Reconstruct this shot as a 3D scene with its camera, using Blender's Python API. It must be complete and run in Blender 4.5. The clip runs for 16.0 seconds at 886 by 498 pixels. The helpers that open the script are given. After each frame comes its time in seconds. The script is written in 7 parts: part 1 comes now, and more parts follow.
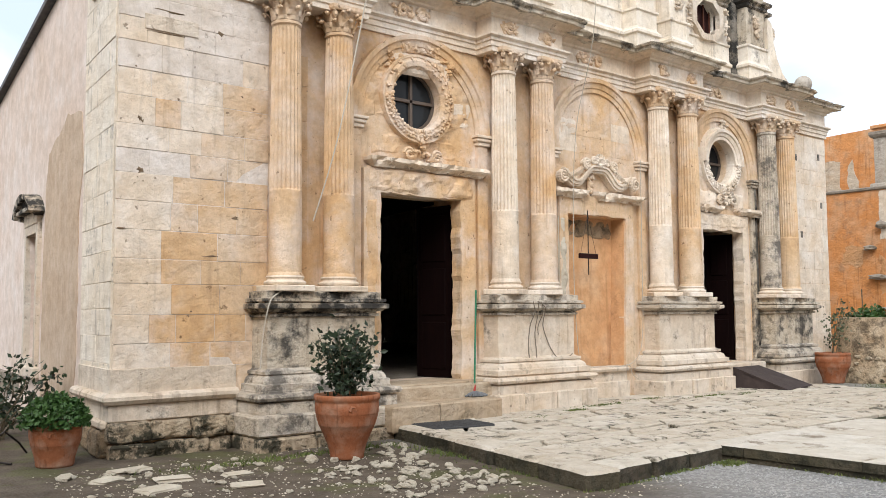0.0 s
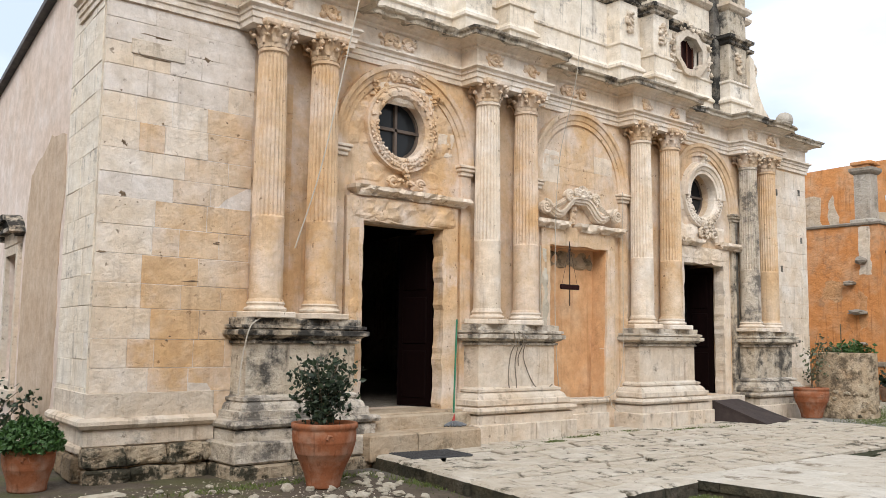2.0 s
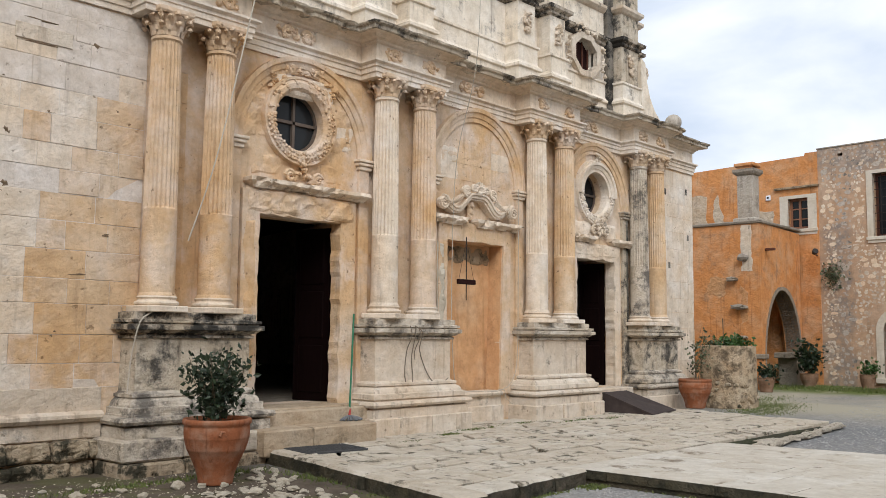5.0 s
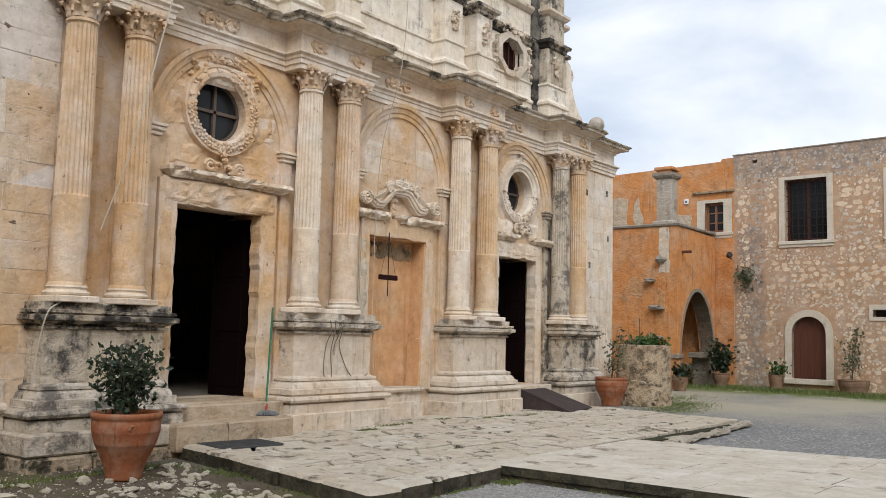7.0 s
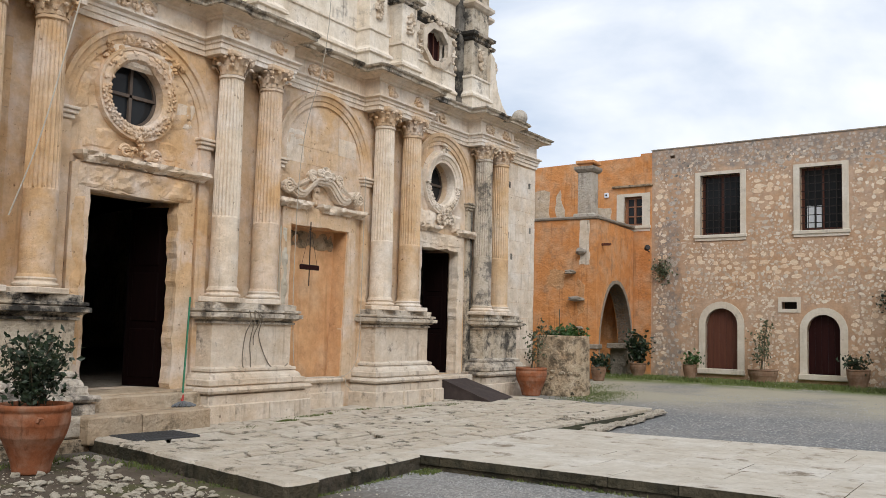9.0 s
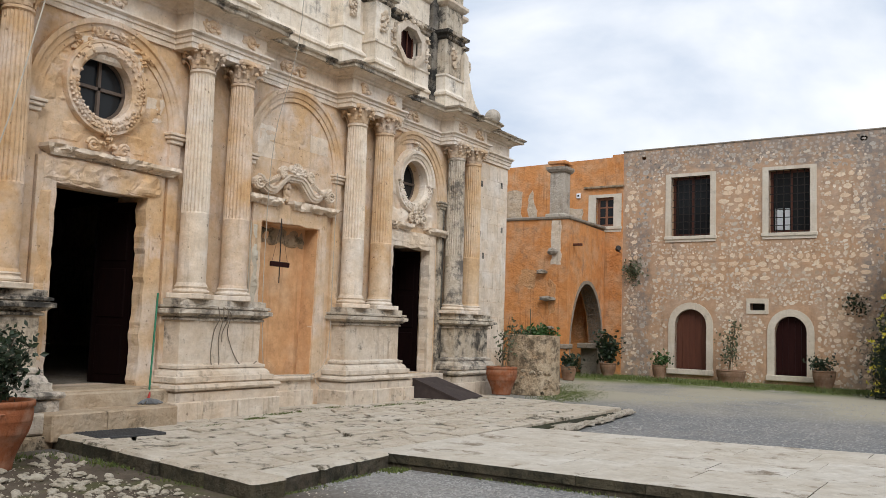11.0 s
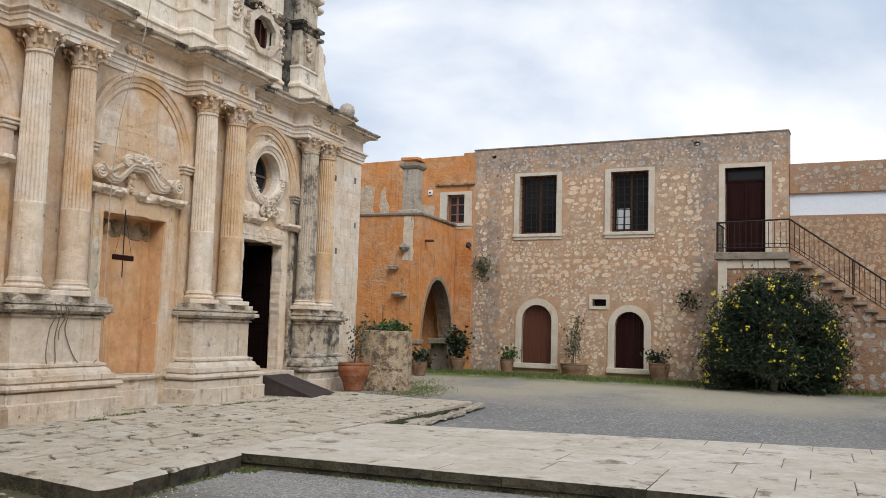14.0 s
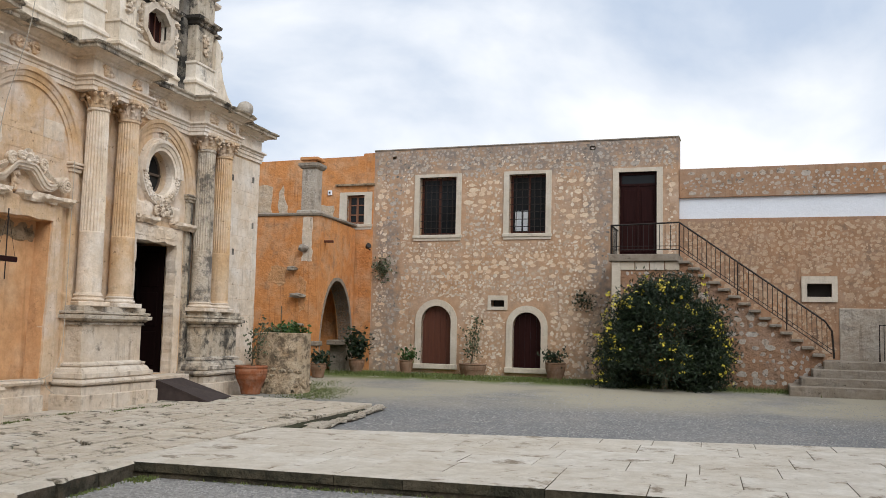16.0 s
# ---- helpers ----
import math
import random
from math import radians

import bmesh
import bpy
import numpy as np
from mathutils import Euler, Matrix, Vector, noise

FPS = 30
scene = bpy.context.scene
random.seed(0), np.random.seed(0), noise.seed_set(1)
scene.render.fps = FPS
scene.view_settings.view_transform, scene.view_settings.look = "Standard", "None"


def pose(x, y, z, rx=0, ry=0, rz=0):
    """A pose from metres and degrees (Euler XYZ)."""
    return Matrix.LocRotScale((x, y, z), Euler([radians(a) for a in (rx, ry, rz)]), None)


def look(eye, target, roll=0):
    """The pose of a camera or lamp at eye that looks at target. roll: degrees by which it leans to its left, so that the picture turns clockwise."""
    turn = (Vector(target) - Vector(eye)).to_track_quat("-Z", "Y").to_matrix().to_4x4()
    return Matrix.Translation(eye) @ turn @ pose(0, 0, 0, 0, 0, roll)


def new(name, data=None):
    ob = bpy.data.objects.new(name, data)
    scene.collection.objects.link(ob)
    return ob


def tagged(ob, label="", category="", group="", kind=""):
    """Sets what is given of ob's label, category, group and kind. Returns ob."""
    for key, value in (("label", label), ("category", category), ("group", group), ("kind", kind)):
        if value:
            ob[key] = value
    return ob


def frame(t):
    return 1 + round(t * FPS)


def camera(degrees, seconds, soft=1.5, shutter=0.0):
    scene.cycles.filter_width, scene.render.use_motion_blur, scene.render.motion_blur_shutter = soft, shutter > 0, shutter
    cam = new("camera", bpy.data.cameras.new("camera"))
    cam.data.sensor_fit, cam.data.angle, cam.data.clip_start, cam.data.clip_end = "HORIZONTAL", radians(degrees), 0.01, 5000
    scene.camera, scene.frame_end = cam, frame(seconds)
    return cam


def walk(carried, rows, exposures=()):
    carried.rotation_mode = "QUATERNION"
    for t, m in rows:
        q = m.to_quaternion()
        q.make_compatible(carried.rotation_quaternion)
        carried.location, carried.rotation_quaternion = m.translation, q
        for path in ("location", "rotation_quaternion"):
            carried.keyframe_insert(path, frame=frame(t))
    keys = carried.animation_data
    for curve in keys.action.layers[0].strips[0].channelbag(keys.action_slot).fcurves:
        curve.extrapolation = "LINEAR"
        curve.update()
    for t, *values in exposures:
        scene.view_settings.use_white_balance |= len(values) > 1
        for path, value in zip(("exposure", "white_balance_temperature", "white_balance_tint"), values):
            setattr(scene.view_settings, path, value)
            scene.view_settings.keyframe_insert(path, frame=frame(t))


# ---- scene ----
cam = camera(52.45, 16.0, soft=0.65)
PATH = [
    (0.0, pose(-0.100, -9.374, 1.572, 94.18, 0.36, -39.68)),
    (0.5, pose(-0.105, -9.382, 1.585, 95.47, 0.17, -39.16)),
    (1.0, pose(-0.115, -9.384, 1.593, 96.48, 0.36, -38.46)),
    (1.5, pose(-0.102, -9.426, 1.601, 95.97, 0.56, -39.23)),
    (2.0, pose(-0.091, -9.431, 1.611, 95.84, -0.64, -40.73)),
    (2.5, pose(-0.072, -9.435, 1.611, 95.66, -0.42, -42.11)),
    (3.0, pose(-0.055, -9.415, 1.596, 95.61, -0.40, -43.00)),
    (3.5, pose(0.011, -9.395, 1.632, 95.57, -0.62, -43.89)),
    (4.0, pose(-0.111, -9.460, 1.617, 95.48, -0.54, -45.21)),
    (6.5, pose(-0.073, -9.517, 1.623, 95.56, -1.11, -50.22)),
    (7.0, pose(-0.054, -9.535, 1.605, 95.39, -1.33, -51.92)),
    (7.5, pose(-0.050, -9.551, 1.602, 95.23, -1.40, -53.17)),
    (8.0, pose(-0.043, -9.574, 1.600, 95.34, -1.52, -54.15)),
    (8.5, pose(-0.041, -9.565, 1.596, 94.97, -1.56, -55.48)),
    (9.0, pose(-0.030, -9.572, 1.600, 94.92, -1.44, -56.73)),
    (11.5, pose(0.012, -9.572, 1.585, 94.77, -1.98, -59.58)),
    (12.0, pose(0.015, -9.508, 1.595, 94.53, -1.70, -61.55)),
    (12.5, pose(-0.005, -9.487, 1.594, 94.75, -1.58, -63.23)),
    (13.0, pose(-0.013, -9.478, 1.589, 94.70, -1.60, -64.84)),
    (13.5, pose(0.002, -9.442, 1.597, 94.79, -1.70, -66.28)),
    (14.0, pose(0.014, -9.437, 1.581, 94.96, -1.63, -68.19)),
    (14.5, pose(0.021, -9.414, 1.590, 94.93, -1.52, -69.80)),
    (15.0, pose(0.007, -9.418, 1.611, 95.00, -1.45, -71.19)),
    (15.5, pose(0.008, -9.426, 1.611, 95.05, -1.56, -72.64)),
    (16.0, pose(0.012, -9.405, 1.608, 95.13, -1.30, -74.62)),
]
walk(cam, PATH, [(0.0, 0.38), (1.5, 0.40), (2.5, 0.07), (4.0, 0.0), (7.0, -0.09), (9.0, -0.09), (12.0, -0.14), (16.0, -0.15)])

# ---------------------------------------------------------------- world, sun
world = bpy.data.worlds.new("world")
scene.world = world
world.use_nodes = True
wn, wl = world.node_tree.nodes, world.node_tree.links
wn.clear()
w_out = wn.new("ShaderNodeOutputWorld")
w_bg = wn.new("ShaderNodeBackground")
w_sky = wn.new("ShaderNodeTexSky")
w_sky.sky_type = 'NISHITA'
w_sky.sun_disc = False
w_sky.sun_elevation = radians(40)
w_sky.sun_rotation = radians(224)
w_co = wn.new("ShaderNodeTexCoord")
w_map = wn.new("ShaderNodeMapping")
w_map.inputs["Scale"].default_value = (1.0, 1.0, 1.9)
w_map.inputs["Location"].default_value = (0.35, 0.2, 0.0)
w_no = wn.new("ShaderNodeTexNoise")
w_no.inputs["Scale"].default_value = 1.9
w_no.inputs["Detail"].default_value = 7.0
w_no.inputs["Roughness"].default_value = 0.52
w_no.inputs["Distortion"].default_value = 0.35
w_ramp = wn.new("ShaderNodeValToRGB")
w_ramp.color_ramp.elements[0].position = 0.40
w_ramp.color_ramp.elements[0].color = (0.50, 0.585, 0.72, 1)
w_ramp.color_ramp.elements[1].position = 0.59
w_ramp.color_ramp.elements[1].color = (0.96, 0.97, 0.985, 1)
w_mul = wn.new("ShaderNodeMix")
w_mul.data_type = 'RGBA'
w_mul.blend_type = 'MIX'
w_mul.inputs["Factor"].default_value = 0.93
w_sc = wn.new("ShaderNodeVectorMath")
w_sc.operation = 'SCALE'
w_sc.inputs["Scale"].default_value = 0.12
wl.new(w_co.outputs["Generated"], w_map.inputs["Vector"])
wl.new(w_map.outputs["Vector"], w_no.inputs["Vector"])
wl.new(w_no.outputs["Fac"], w_ramp.inputs["Fac"])
wl.new(w_sky.outputs["Color"], w_sc.inputs[0])
wl.new(w_sc.outputs["Vector"], w_mul.inputs["A"])
wl.new(w_ramp.outputs["Color"], w_mul.inputs["B"])
wl.new(w_mul.outputs["Result"], w_bg.inputs["Color"])
w_bg.inputs["Strength"].default_value = 1.3
wl.new(w_bg.outputs["Background"], w_out.inputs["Surface"])

sun = new("sun", bpy.data.lights.new("sun", 'SUN'))
sun.data.energy = 2.2
sun.data.angle = radians(32)
sun.data.color = (1.0, 0.995, 0.985)
sun.matrix_world = look((-7.5, -14, 17), (6, 0, 0))


# ---------------------------------------------------------------- materials
def node_mat(name):
    m = bpy.data.materials.new(name)
    m.use_nodes = True
    return m, m.node_tree.nodes, m.node_tree.links, m.node_tree.nodes["Principled BSDF"]


def coords(nt, ln, stretch=(1, 1, 1), through_joints=False):
    """Object coordinates, shifted by a random amount for each object, or the place itself where stains run on over the joints."""
    co = nt.new("ShaderNodeTexCoord")
    info = nt.new("ShaderNodeObjectInfo")
    add = nt.new("ShaderNodeVectorMath")
    add.operation = 'MULTIPLY_ADD'
    add.inputs[1].default_value = (17.0, 9.0, 13.0)
    ln.new(info.outputs["Random"], add.inputs[0])
    ln.new(co.outputs["Object"], add.inputs[2])
    mp = nt.new("ShaderNodeMapping")
    mp.inputs["Scale"].default_value = stretch
    if through_joints:
        ln.new(nt.new("ShaderNodeNewGeometry").outputs["Position"], mp.inputs["Vector"])
    else:
        ln.new(add.outputs[0], mp.inputs["Vector"])
    return mp.outputs["Vector"], info.outputs["Random"]


def noise_fac(nt, ln, vec, scale, lo, hi, detail=4.0, rough=0.6):
    n = nt.new("ShaderNodeTexNoise")
    n.inputs["Scale"].default_value = scale
    n.inputs["Detail"].default_value = detail
    n.inputs["Roughness"].default_value = rough
    ln.new(vec, n.inputs["Vector"])
    r = nt.new("ShaderNodeMapRange")
    r.inputs["From Min"].default_value = lo
    r.inputs["From Max"].default_value = hi
    ln.new(n.outputs["Fac"], r.inputs["Value"])
    return r.outputs["Result"]


def mix(nt, ln, fac, a, b, blend='MIX', amount=1.0):
    x = nt.new("ShaderNodeMix")
    x.data_type = 'RGBA'
    x.blend_type = blend
    if fac is None:
        x.inputs["Factor"].default_value = amount
    elif amount != 1.0:
        k = nt.new("ShaderNodeMath")
        k.operation = 'MULTIPLY'
        k.inputs[1].default_value = amount
        ln.new(fac, k.inputs[0])
        ln.new(k.outputs[0], x.inputs["Factor"])
    else:
        ln.new(fac, x.inputs["Factor"])
    for sock, v in (("A", a), ("B", b)):
        if isinstance(v, tuple):
            x.inputs[sock].default_value = (*v, 1)
        else:
            ln.new(v, x.inputs[sock])
    return x.outputs["Result"]


def bump(nt, ln, bsdf, height, strength, dist=0.02):
    b = nt.new("ShaderNodeBump")
    b.inputs["Strength"].default_value = strength
    b.inputs["Distance"].default_value = dist
    ln.new(height, b.inputs["Height"])
    ln.new(b.outputs["Normal"], bsdf.inputs["Normal"])


def stone(name, base, warm, pale, warm_amt=0.6, pale_amt=0.5, dark=(0.05, 0.045, 0.04), dark_amt=0.5,
          dark_lo=0.60, dark_hi=0.72, streak=0.35, scale=1.0, bumps=0.8, pits=0.6, tint=0.35, crack=0.6, zones=(), run_on=False, mottle=0.75):
    """Weathered stone or plaster: broad warm and pale patches, lichen, drips, pits and grain."""
    m, nt, ln, bs = node_mat(name)
    v, rnd = coords(nt, ln, through_joints=run_on)
    c = mix(nt, ln, noise_fac(nt, ln, v, 0.55 * scale, 0.38, 0.66), base, warm, amount=warm_amt)
    c = mix(nt, ln, noise_fac(nt, ln, v, 1.7 * scale, 0.45, 0.70), c, pale, amount=pale_amt)
    c = mix(nt, ln, rnd, c, warm, amount=tint)
    grain = noise_fac(nt, ln, v, 24 * scale, 0.25, 0.75, 6.0)
    c = mix(nt, ln, grain, c, mix(nt, ln, None, c, (1.22, 1.20, 1.18), 'MULTIPLY'), amount=0.6)
    mott = noise_fac(nt, ln, v, 4.5 * scale, 0.38, 0.68, 8.0, 0.7)
    c = mix(nt, ln, mott, c, mix(nt, ln, None, c, (0.70, 0.66, 0.60), 'MULTIPLY'), amount=mottle)
    # drips
    sv, _ = coords(nt, ln, (5.0, 5.0, 0.45), run_on)
    c = mix(nt, ln, noise_fac(nt, ln, sv, 1.6 * scale, 0.56, 0.74, 5.0), c, mix(nt, ln, None, c, (0.45, 0.42, 0.40), 'MULTIPLY'), amount=streak)
    # lichen
    li = noise_fac(nt, ln, v, 2.6 * scale, dark_lo, dark_hi, 9.0, 0.72)
    c = mix(nt, ln, li, c, dark, amount=dark_amt)
    # grey lichen zones with ragged borders, (x0, x1, z0, z1) each
    if zones:
        raw = nt.new("ShaderNodeTexCoord")
        rag = nt.new("ShaderNodeTexNoise")
        rag.inputs["Scale"].default_value = 1.6
        rag.inputs["Detail"].default_value = 8.0
        ln.new(raw.outputs["Object"], rag.inputs["Vector"])
        off = nt.new("ShaderNodeVectorMath")
        off.operation = 'MULTIPLY_ADD'
        off.inputs[1].default_value = (1.3, 0.0, 1.3)
        ln.new(rag.outputs["Color"], off.inputs[0])
        ln.new(raw.outputs["Object"], off.inputs[2])
        sep = nt.new("ShaderNodeSeparateXYZ")
        ln.new(off.outputs[0], sep.inputs["Vector"])
        patch = noise_fac(nt, ln, v, 4.0, 0.36, 0.62, 8.0, 0.7)
        for x0, x1, z0, z1 in zones:
            f = patch
            for sock, lo, hi in (("X", x0, x1), ("Z", z0, z1)):
                for edge, way in ((lo, 0.14), (hi, -0.14)):
                    r = nt.new("ShaderNodeMapRange")
                    r.interpolation_type = 'SMOOTHSTEP'
                    r.inputs["From Min"].default_value = edge + 0.65 - way
                    r.inputs["From Max"].default_value = edge + 0.65 + way
                    ln.new(sep.outputs[sock], r.inputs["Value"])
                    k = nt.new("ShaderNodeMath")
                    k.operation = 'MULTIPLY'
                    ln.new(f, k.inputs[0])
                    ln.new(r.outputs["Result"], k.inputs[1])
                    f = k.outputs[0]
            c = mix(nt, ln, f, c, (0.22, 0.20, 0.185), amount=0.9)
    # pits and hair cracks
    pit = noise_fac(nt, ln, v, 10 * scale, 0.66, 0.72, 4.0)
    pit2 = noise_fac(nt, ln, v, 34 * scale, 0.67, 0.75, 3.0)
    c = mix(nt, ln, pit, c, mix(nt, ln, None, c, (0.34, 0.30, 0.26), 'MULTIPLY'), amount=pits)
    c = mix(nt, ln, pit2, c, mix(nt, ln, None, c, (0.45, 0.42, 0.38), 'MULTIPLY'), amount=pits)
    vor = nt.new("ShaderNodeTexVoronoi")
    vor.feature = 'DISTANCE_TO_EDGE'
    vor.inputs["Scale"].default_value = 1.5 * scale
    wob = nt.new("ShaderNodeTexNoise")
    wob.inputs["Scale"].default_value = 3.0 * scale
    wob.inputs["Detail"].default_value = 6.0
    ln.new(v, wob.inputs["Vector"])
    wv = nt.new("ShaderNodeVectorMath")
    wv.operation = 'MULTIPLY_ADD'
    wv.inputs[1].default_value = (0.6, 0.6, 0.6)
    ln.new(wob.outputs["Color"], wv.inputs[0])
    ln.new(v, wv.inputs[2])
    ln.new(wv.outputs[0], vor.inputs["Vector"])
    crk = nt.new("ShaderNodeMapRange")
    crk.inputs["From Min"].default_value = 0.0
    crk.inputs["From Max"].default_value = 0.010
    crk.inputs["To Min"].default_value = 1.0
    crk.inputs["To Max"].default_value = 0.0
    ln.new(vor.outputs["Distance"], crk.inputs["Value"])
    gate_ = nt.new("ShaderNodeMath")
    gate_.operation = 'MULTIPLY'
    ln.new(crk.outputs["Result"], gate_.inputs[0])
    ln.new(noise_fac(nt, ln, v, 0.9 * scale, 0.48, 0.58, 2.0), gate_.inputs[1])
    c = mix(nt, ln, gate_.outputs[0], c, mix(nt, ln, None, c, (0.40, 0.36, 0.32), 'MULTIPLY'), amount=crack)
    ln.new(c, bs.inputs["Base Color"])
    bs.inputs["Roughness"].default_value = 0.92
    bs.inputs["Specular IOR Level"].default_value = 0.25
    h1 = noise_fac(nt, ln, v, 9 * scale, 0.2, 0.8, 9.0, 0.65)
    sub = nt.new("ShaderNodeMath")
    sub.operation = 'SUBTRACT'
    ln.new(h1, sub.inputs[0])
    ln.new(pit, sub.inputs[1])
    # broad erosion under the fine relief
    worn = nt.new("ShaderNodeMath")
    worn.operation = 'MULTIPLY_ADD'
    worn.inputs[1].default_value = 0.8
    ln.new(noise_fac(nt, ln, v, 2.8 * scale, 0.3, 0.7, 7.0, 0.62), worn.inputs[0])
    ln.new(sub.outputs[0], worn.inputs[2])
    bump(nt, ln, bs, worn.outputs[0], bumps, 0.045)
    return m


def simple(name, a, b, scale=8.0, rough=0.6, metal=0.0, bumps=0.2, stretch=(1, 1, 1), tint=0.3, spec=0.4):
    m, nt, ln, bs = node_mat(name)
    v, rnd = coords(nt, ln, stretch)
    c = mix(nt, ln, noise_fac(nt, ln, v, scale, 0.3, 0.7, 6.0), a, b)
    c = mix(nt, ln, rnd, c, mix(nt, ln, None, c, (0.6, 0.6, 0.6), 'MULTIPLY'), amount=tint)
    ln.new(c, bs.inputs["Base Color"])
    bs.inputs["Roughness"].default_value = rough
    bs.inputs["Metallic"].default_value = metal
    bs.inputs["Specular IOR Level"].default_value = spec
    if bumps:
        bump(nt, ln, bs, noise_fac(nt, ln, v, scale * 3, 0.2, 0.8, 6.0), bumps, 0.01)
    return m


def leafy(name, a, b, rough=0.5):
    m, nt, ln, bs = node_mat(name)
    geo = nt.new("ShaderNodeNewGeometry")
    c = mix(nt, ln, geo.outputs["Random Per Island"], a, b)
    ln.new(c, bs.inputs["Base Color"])
    bs.inputs["Roughness"].default_value = rough
    bs.inputs["Specular IOR Level"].default_value = 0.35
    return m


LIME = stone("limestone", (0.628, 0.515, 0.395), (0.616, 0.395, 0.205), (0.708, 0.653, 0.617), warm_amt=0.95, pale_amt=0.75, dark_amt=0.55, dark_lo=0.61, dark_hi=0.72, dark=(0.15, 0.115, 0.085), streak=0.5, pits=0.8, bumps=0.42, run_on=True, tint=0.28, crack=0.12)
LIME_WHITE = stone("whitened_limestone", (0.76, 0.70, 0.61), (0.70, 0.585, 0.44), (0.82, 0.785, 0.73), warm_amt=0.7, dark_amt=0.65, dark_lo=0.57, dark_hi=0.68, dark=(0.11, 0.10, 0.09), streak=0.75, pits=0.4, tint=0.1, bumps=0.4, crack=0.12)
LIME_CREAM = stone("cream_limestone", (0.70, 0.625, 0.535), (0.675, 0.525, 0.37), (0.765, 0.735, 0.70), warm_amt=0.7, pale_amt=0.7, dark_amt=0.55, dark_lo=0.61, dark_hi=0.71, dark=(0.15, 0.125, 0.10), streak=0.45, pits=0.8, tint=0.28, bumps=0.42, run_on=True, crack=0.12)
LIME_PALE = stone("pale_limestone", (0.625, 0.555, 0.470), (0.595, 0.455, 0.315), (0.685, 0.650, 0.595), warm_amt=0.6, dark_amt=0.8, dark_lo=0.57, dark_hi=0.69, dark=(0.105, 0.09, 0.07), streak=0.85, pits=0.6, tint=0.12, bumps=0.5, crack=0.12)
LIME_WARM = stone("ochre_limestone", (0.615, 0.456, 0.298), (0.594, 0.359, 0.168), (0.682, 0.586, 0.483), warm_amt=0.75, pale_amt=0.7, dark_amt=0.5, dark_lo=0.60, dark_hi=0.72, dark=(0.15, 0.11, 0.075), streak=0.5, pits=0.8, tint=0.28, bumps=0.42, run_on=True, crack=0.12)
LIME_GREY = stone("greyish_pink_limestone", (0.66, 0.605, 0.555), (0.63, 0.53, 0.43), (0.72, 0.69, 0.67), warm_amt=0.6, pale_amt=0.6, dark_amt=0.3, dark_lo=0.62, dark_hi=0.72, dark=(0.20, 0.165, 0.135), streak=0.35, pits=0.5, tint=0.12, bumps=0.35, run_on=True, crack=0.12)
FOOTING = stone("mossy_footing_stone", (0.46, 0.39, 0.29), (0.42, 0.29, 0.17), (0.55, 0.50, 0.42), dark=(0.035, 0.034, 0.022), dark_amt=0.95, dark_lo=0.50, dark_hi=0.58, streak=0.6, bumps=1.2, pits=0.8, tint=0.3, run_on=True)
CAPSTONE = stone("greyed_cap_stone", (0.55, 0.50, 0.43), (0.53, 0.43, 0.31), (0.65, 0.61, 0.55), dark=(0.10, 0.09, 0.08), dark_amt=0.85, dark_lo=0.49, dark_hi=0.60, streak=0.8, tint=0.1, crack=0.12)
# near-black, for run-off stains and for the painted shade of put-log holes
STAIN_AND_HOLE = stone("stain_and_hole_stone", (0.15, 0.14, 0.125), (0.20, 0.165, 0.12), (0.36, 0.335, 0.295), pale_amt=0.8, dark=(0.02, 0.02, 0.019), dark_amt=0.95, dark_lo=0.46, dark_hi=0.58, streak=0.9, tint=0.0)
STREAKED = stone("streaked_limestone", (0.532, 0.481, 0.403), (0.532, 0.418, 0.282), (0.638, 0.596, 0.523), dark=(0.04, 0.039, 0.037), dark_amt=0.9, dark_lo=0.49, dark_hi=0.61, streak=0.95, tint=0.1, crack=0.12)
LICHEN = stone("lichened_limestone", (0.500, 0.460, 0.400), (0.480, 0.380, 0.260), (0.640, 0.610, 0.560), dark=(0.03, 0.029, 0.027), dark_amt=0.97, dark_lo=0.44, dark_hi=0.54, streak=0.75, tint=0.1)
PLASTER = stone("pink_plaster", (0.67, 0.565, 0.50), (0.60, 0.46, 0.36), (0.72, 0.665, 0.635), pale_amt=0.6, dark_amt=0.0, pits=0.06, streak=0.2, bumps=0.12, tint=0.0, crack=0.1)
BARE_PL = stone("worn_brown_plaster", (0.50, 0.385, 0.285), (0.46, 0.33, 0.22), (0.58, 0.48, 0.39), dark_amt=0.1, pits=0.06, streak=0.4, bumps=0.2, tint=0.0, crack=0.1)
NICHE_PL = stone("orange_niche_plaster", (0.60, 0.365, 0.195), (0.54, 0.275, 0.12), (0.63, 0.46, 0.31), dark_amt=0.5, dark_lo=0.55, dark_hi=0.70, dark=(0.20, 0.10, 0.06), pits=0.2, streak=0.5, bumps=0.3, tint=0.0, crack=0.4)
ORANGE = stone("orange_render", (0.60, 0.272, 0.102), (0.50, 0.195, 0.060), (0.58, 0.40, 0.26), pale_amt=0.65, dark_amt=0.6, dark_lo=0.55, dark_hi=0.70, pits=0.3, streak=0.75, bumps=0.5, tint=0.1, dark=(0.20, 0.135, 0.095), crack=0.4)
WHITEWASH = stone("whitewash", (0.69, 0.73, 0.79), (0.66, 0.70, 0.76), (0.72, 0.755, 0.81), dark_amt=0.0, crack=0.0, pits=0.0, mottle=0.08, streak=0.03, bumps=0.15, tint=0.0)
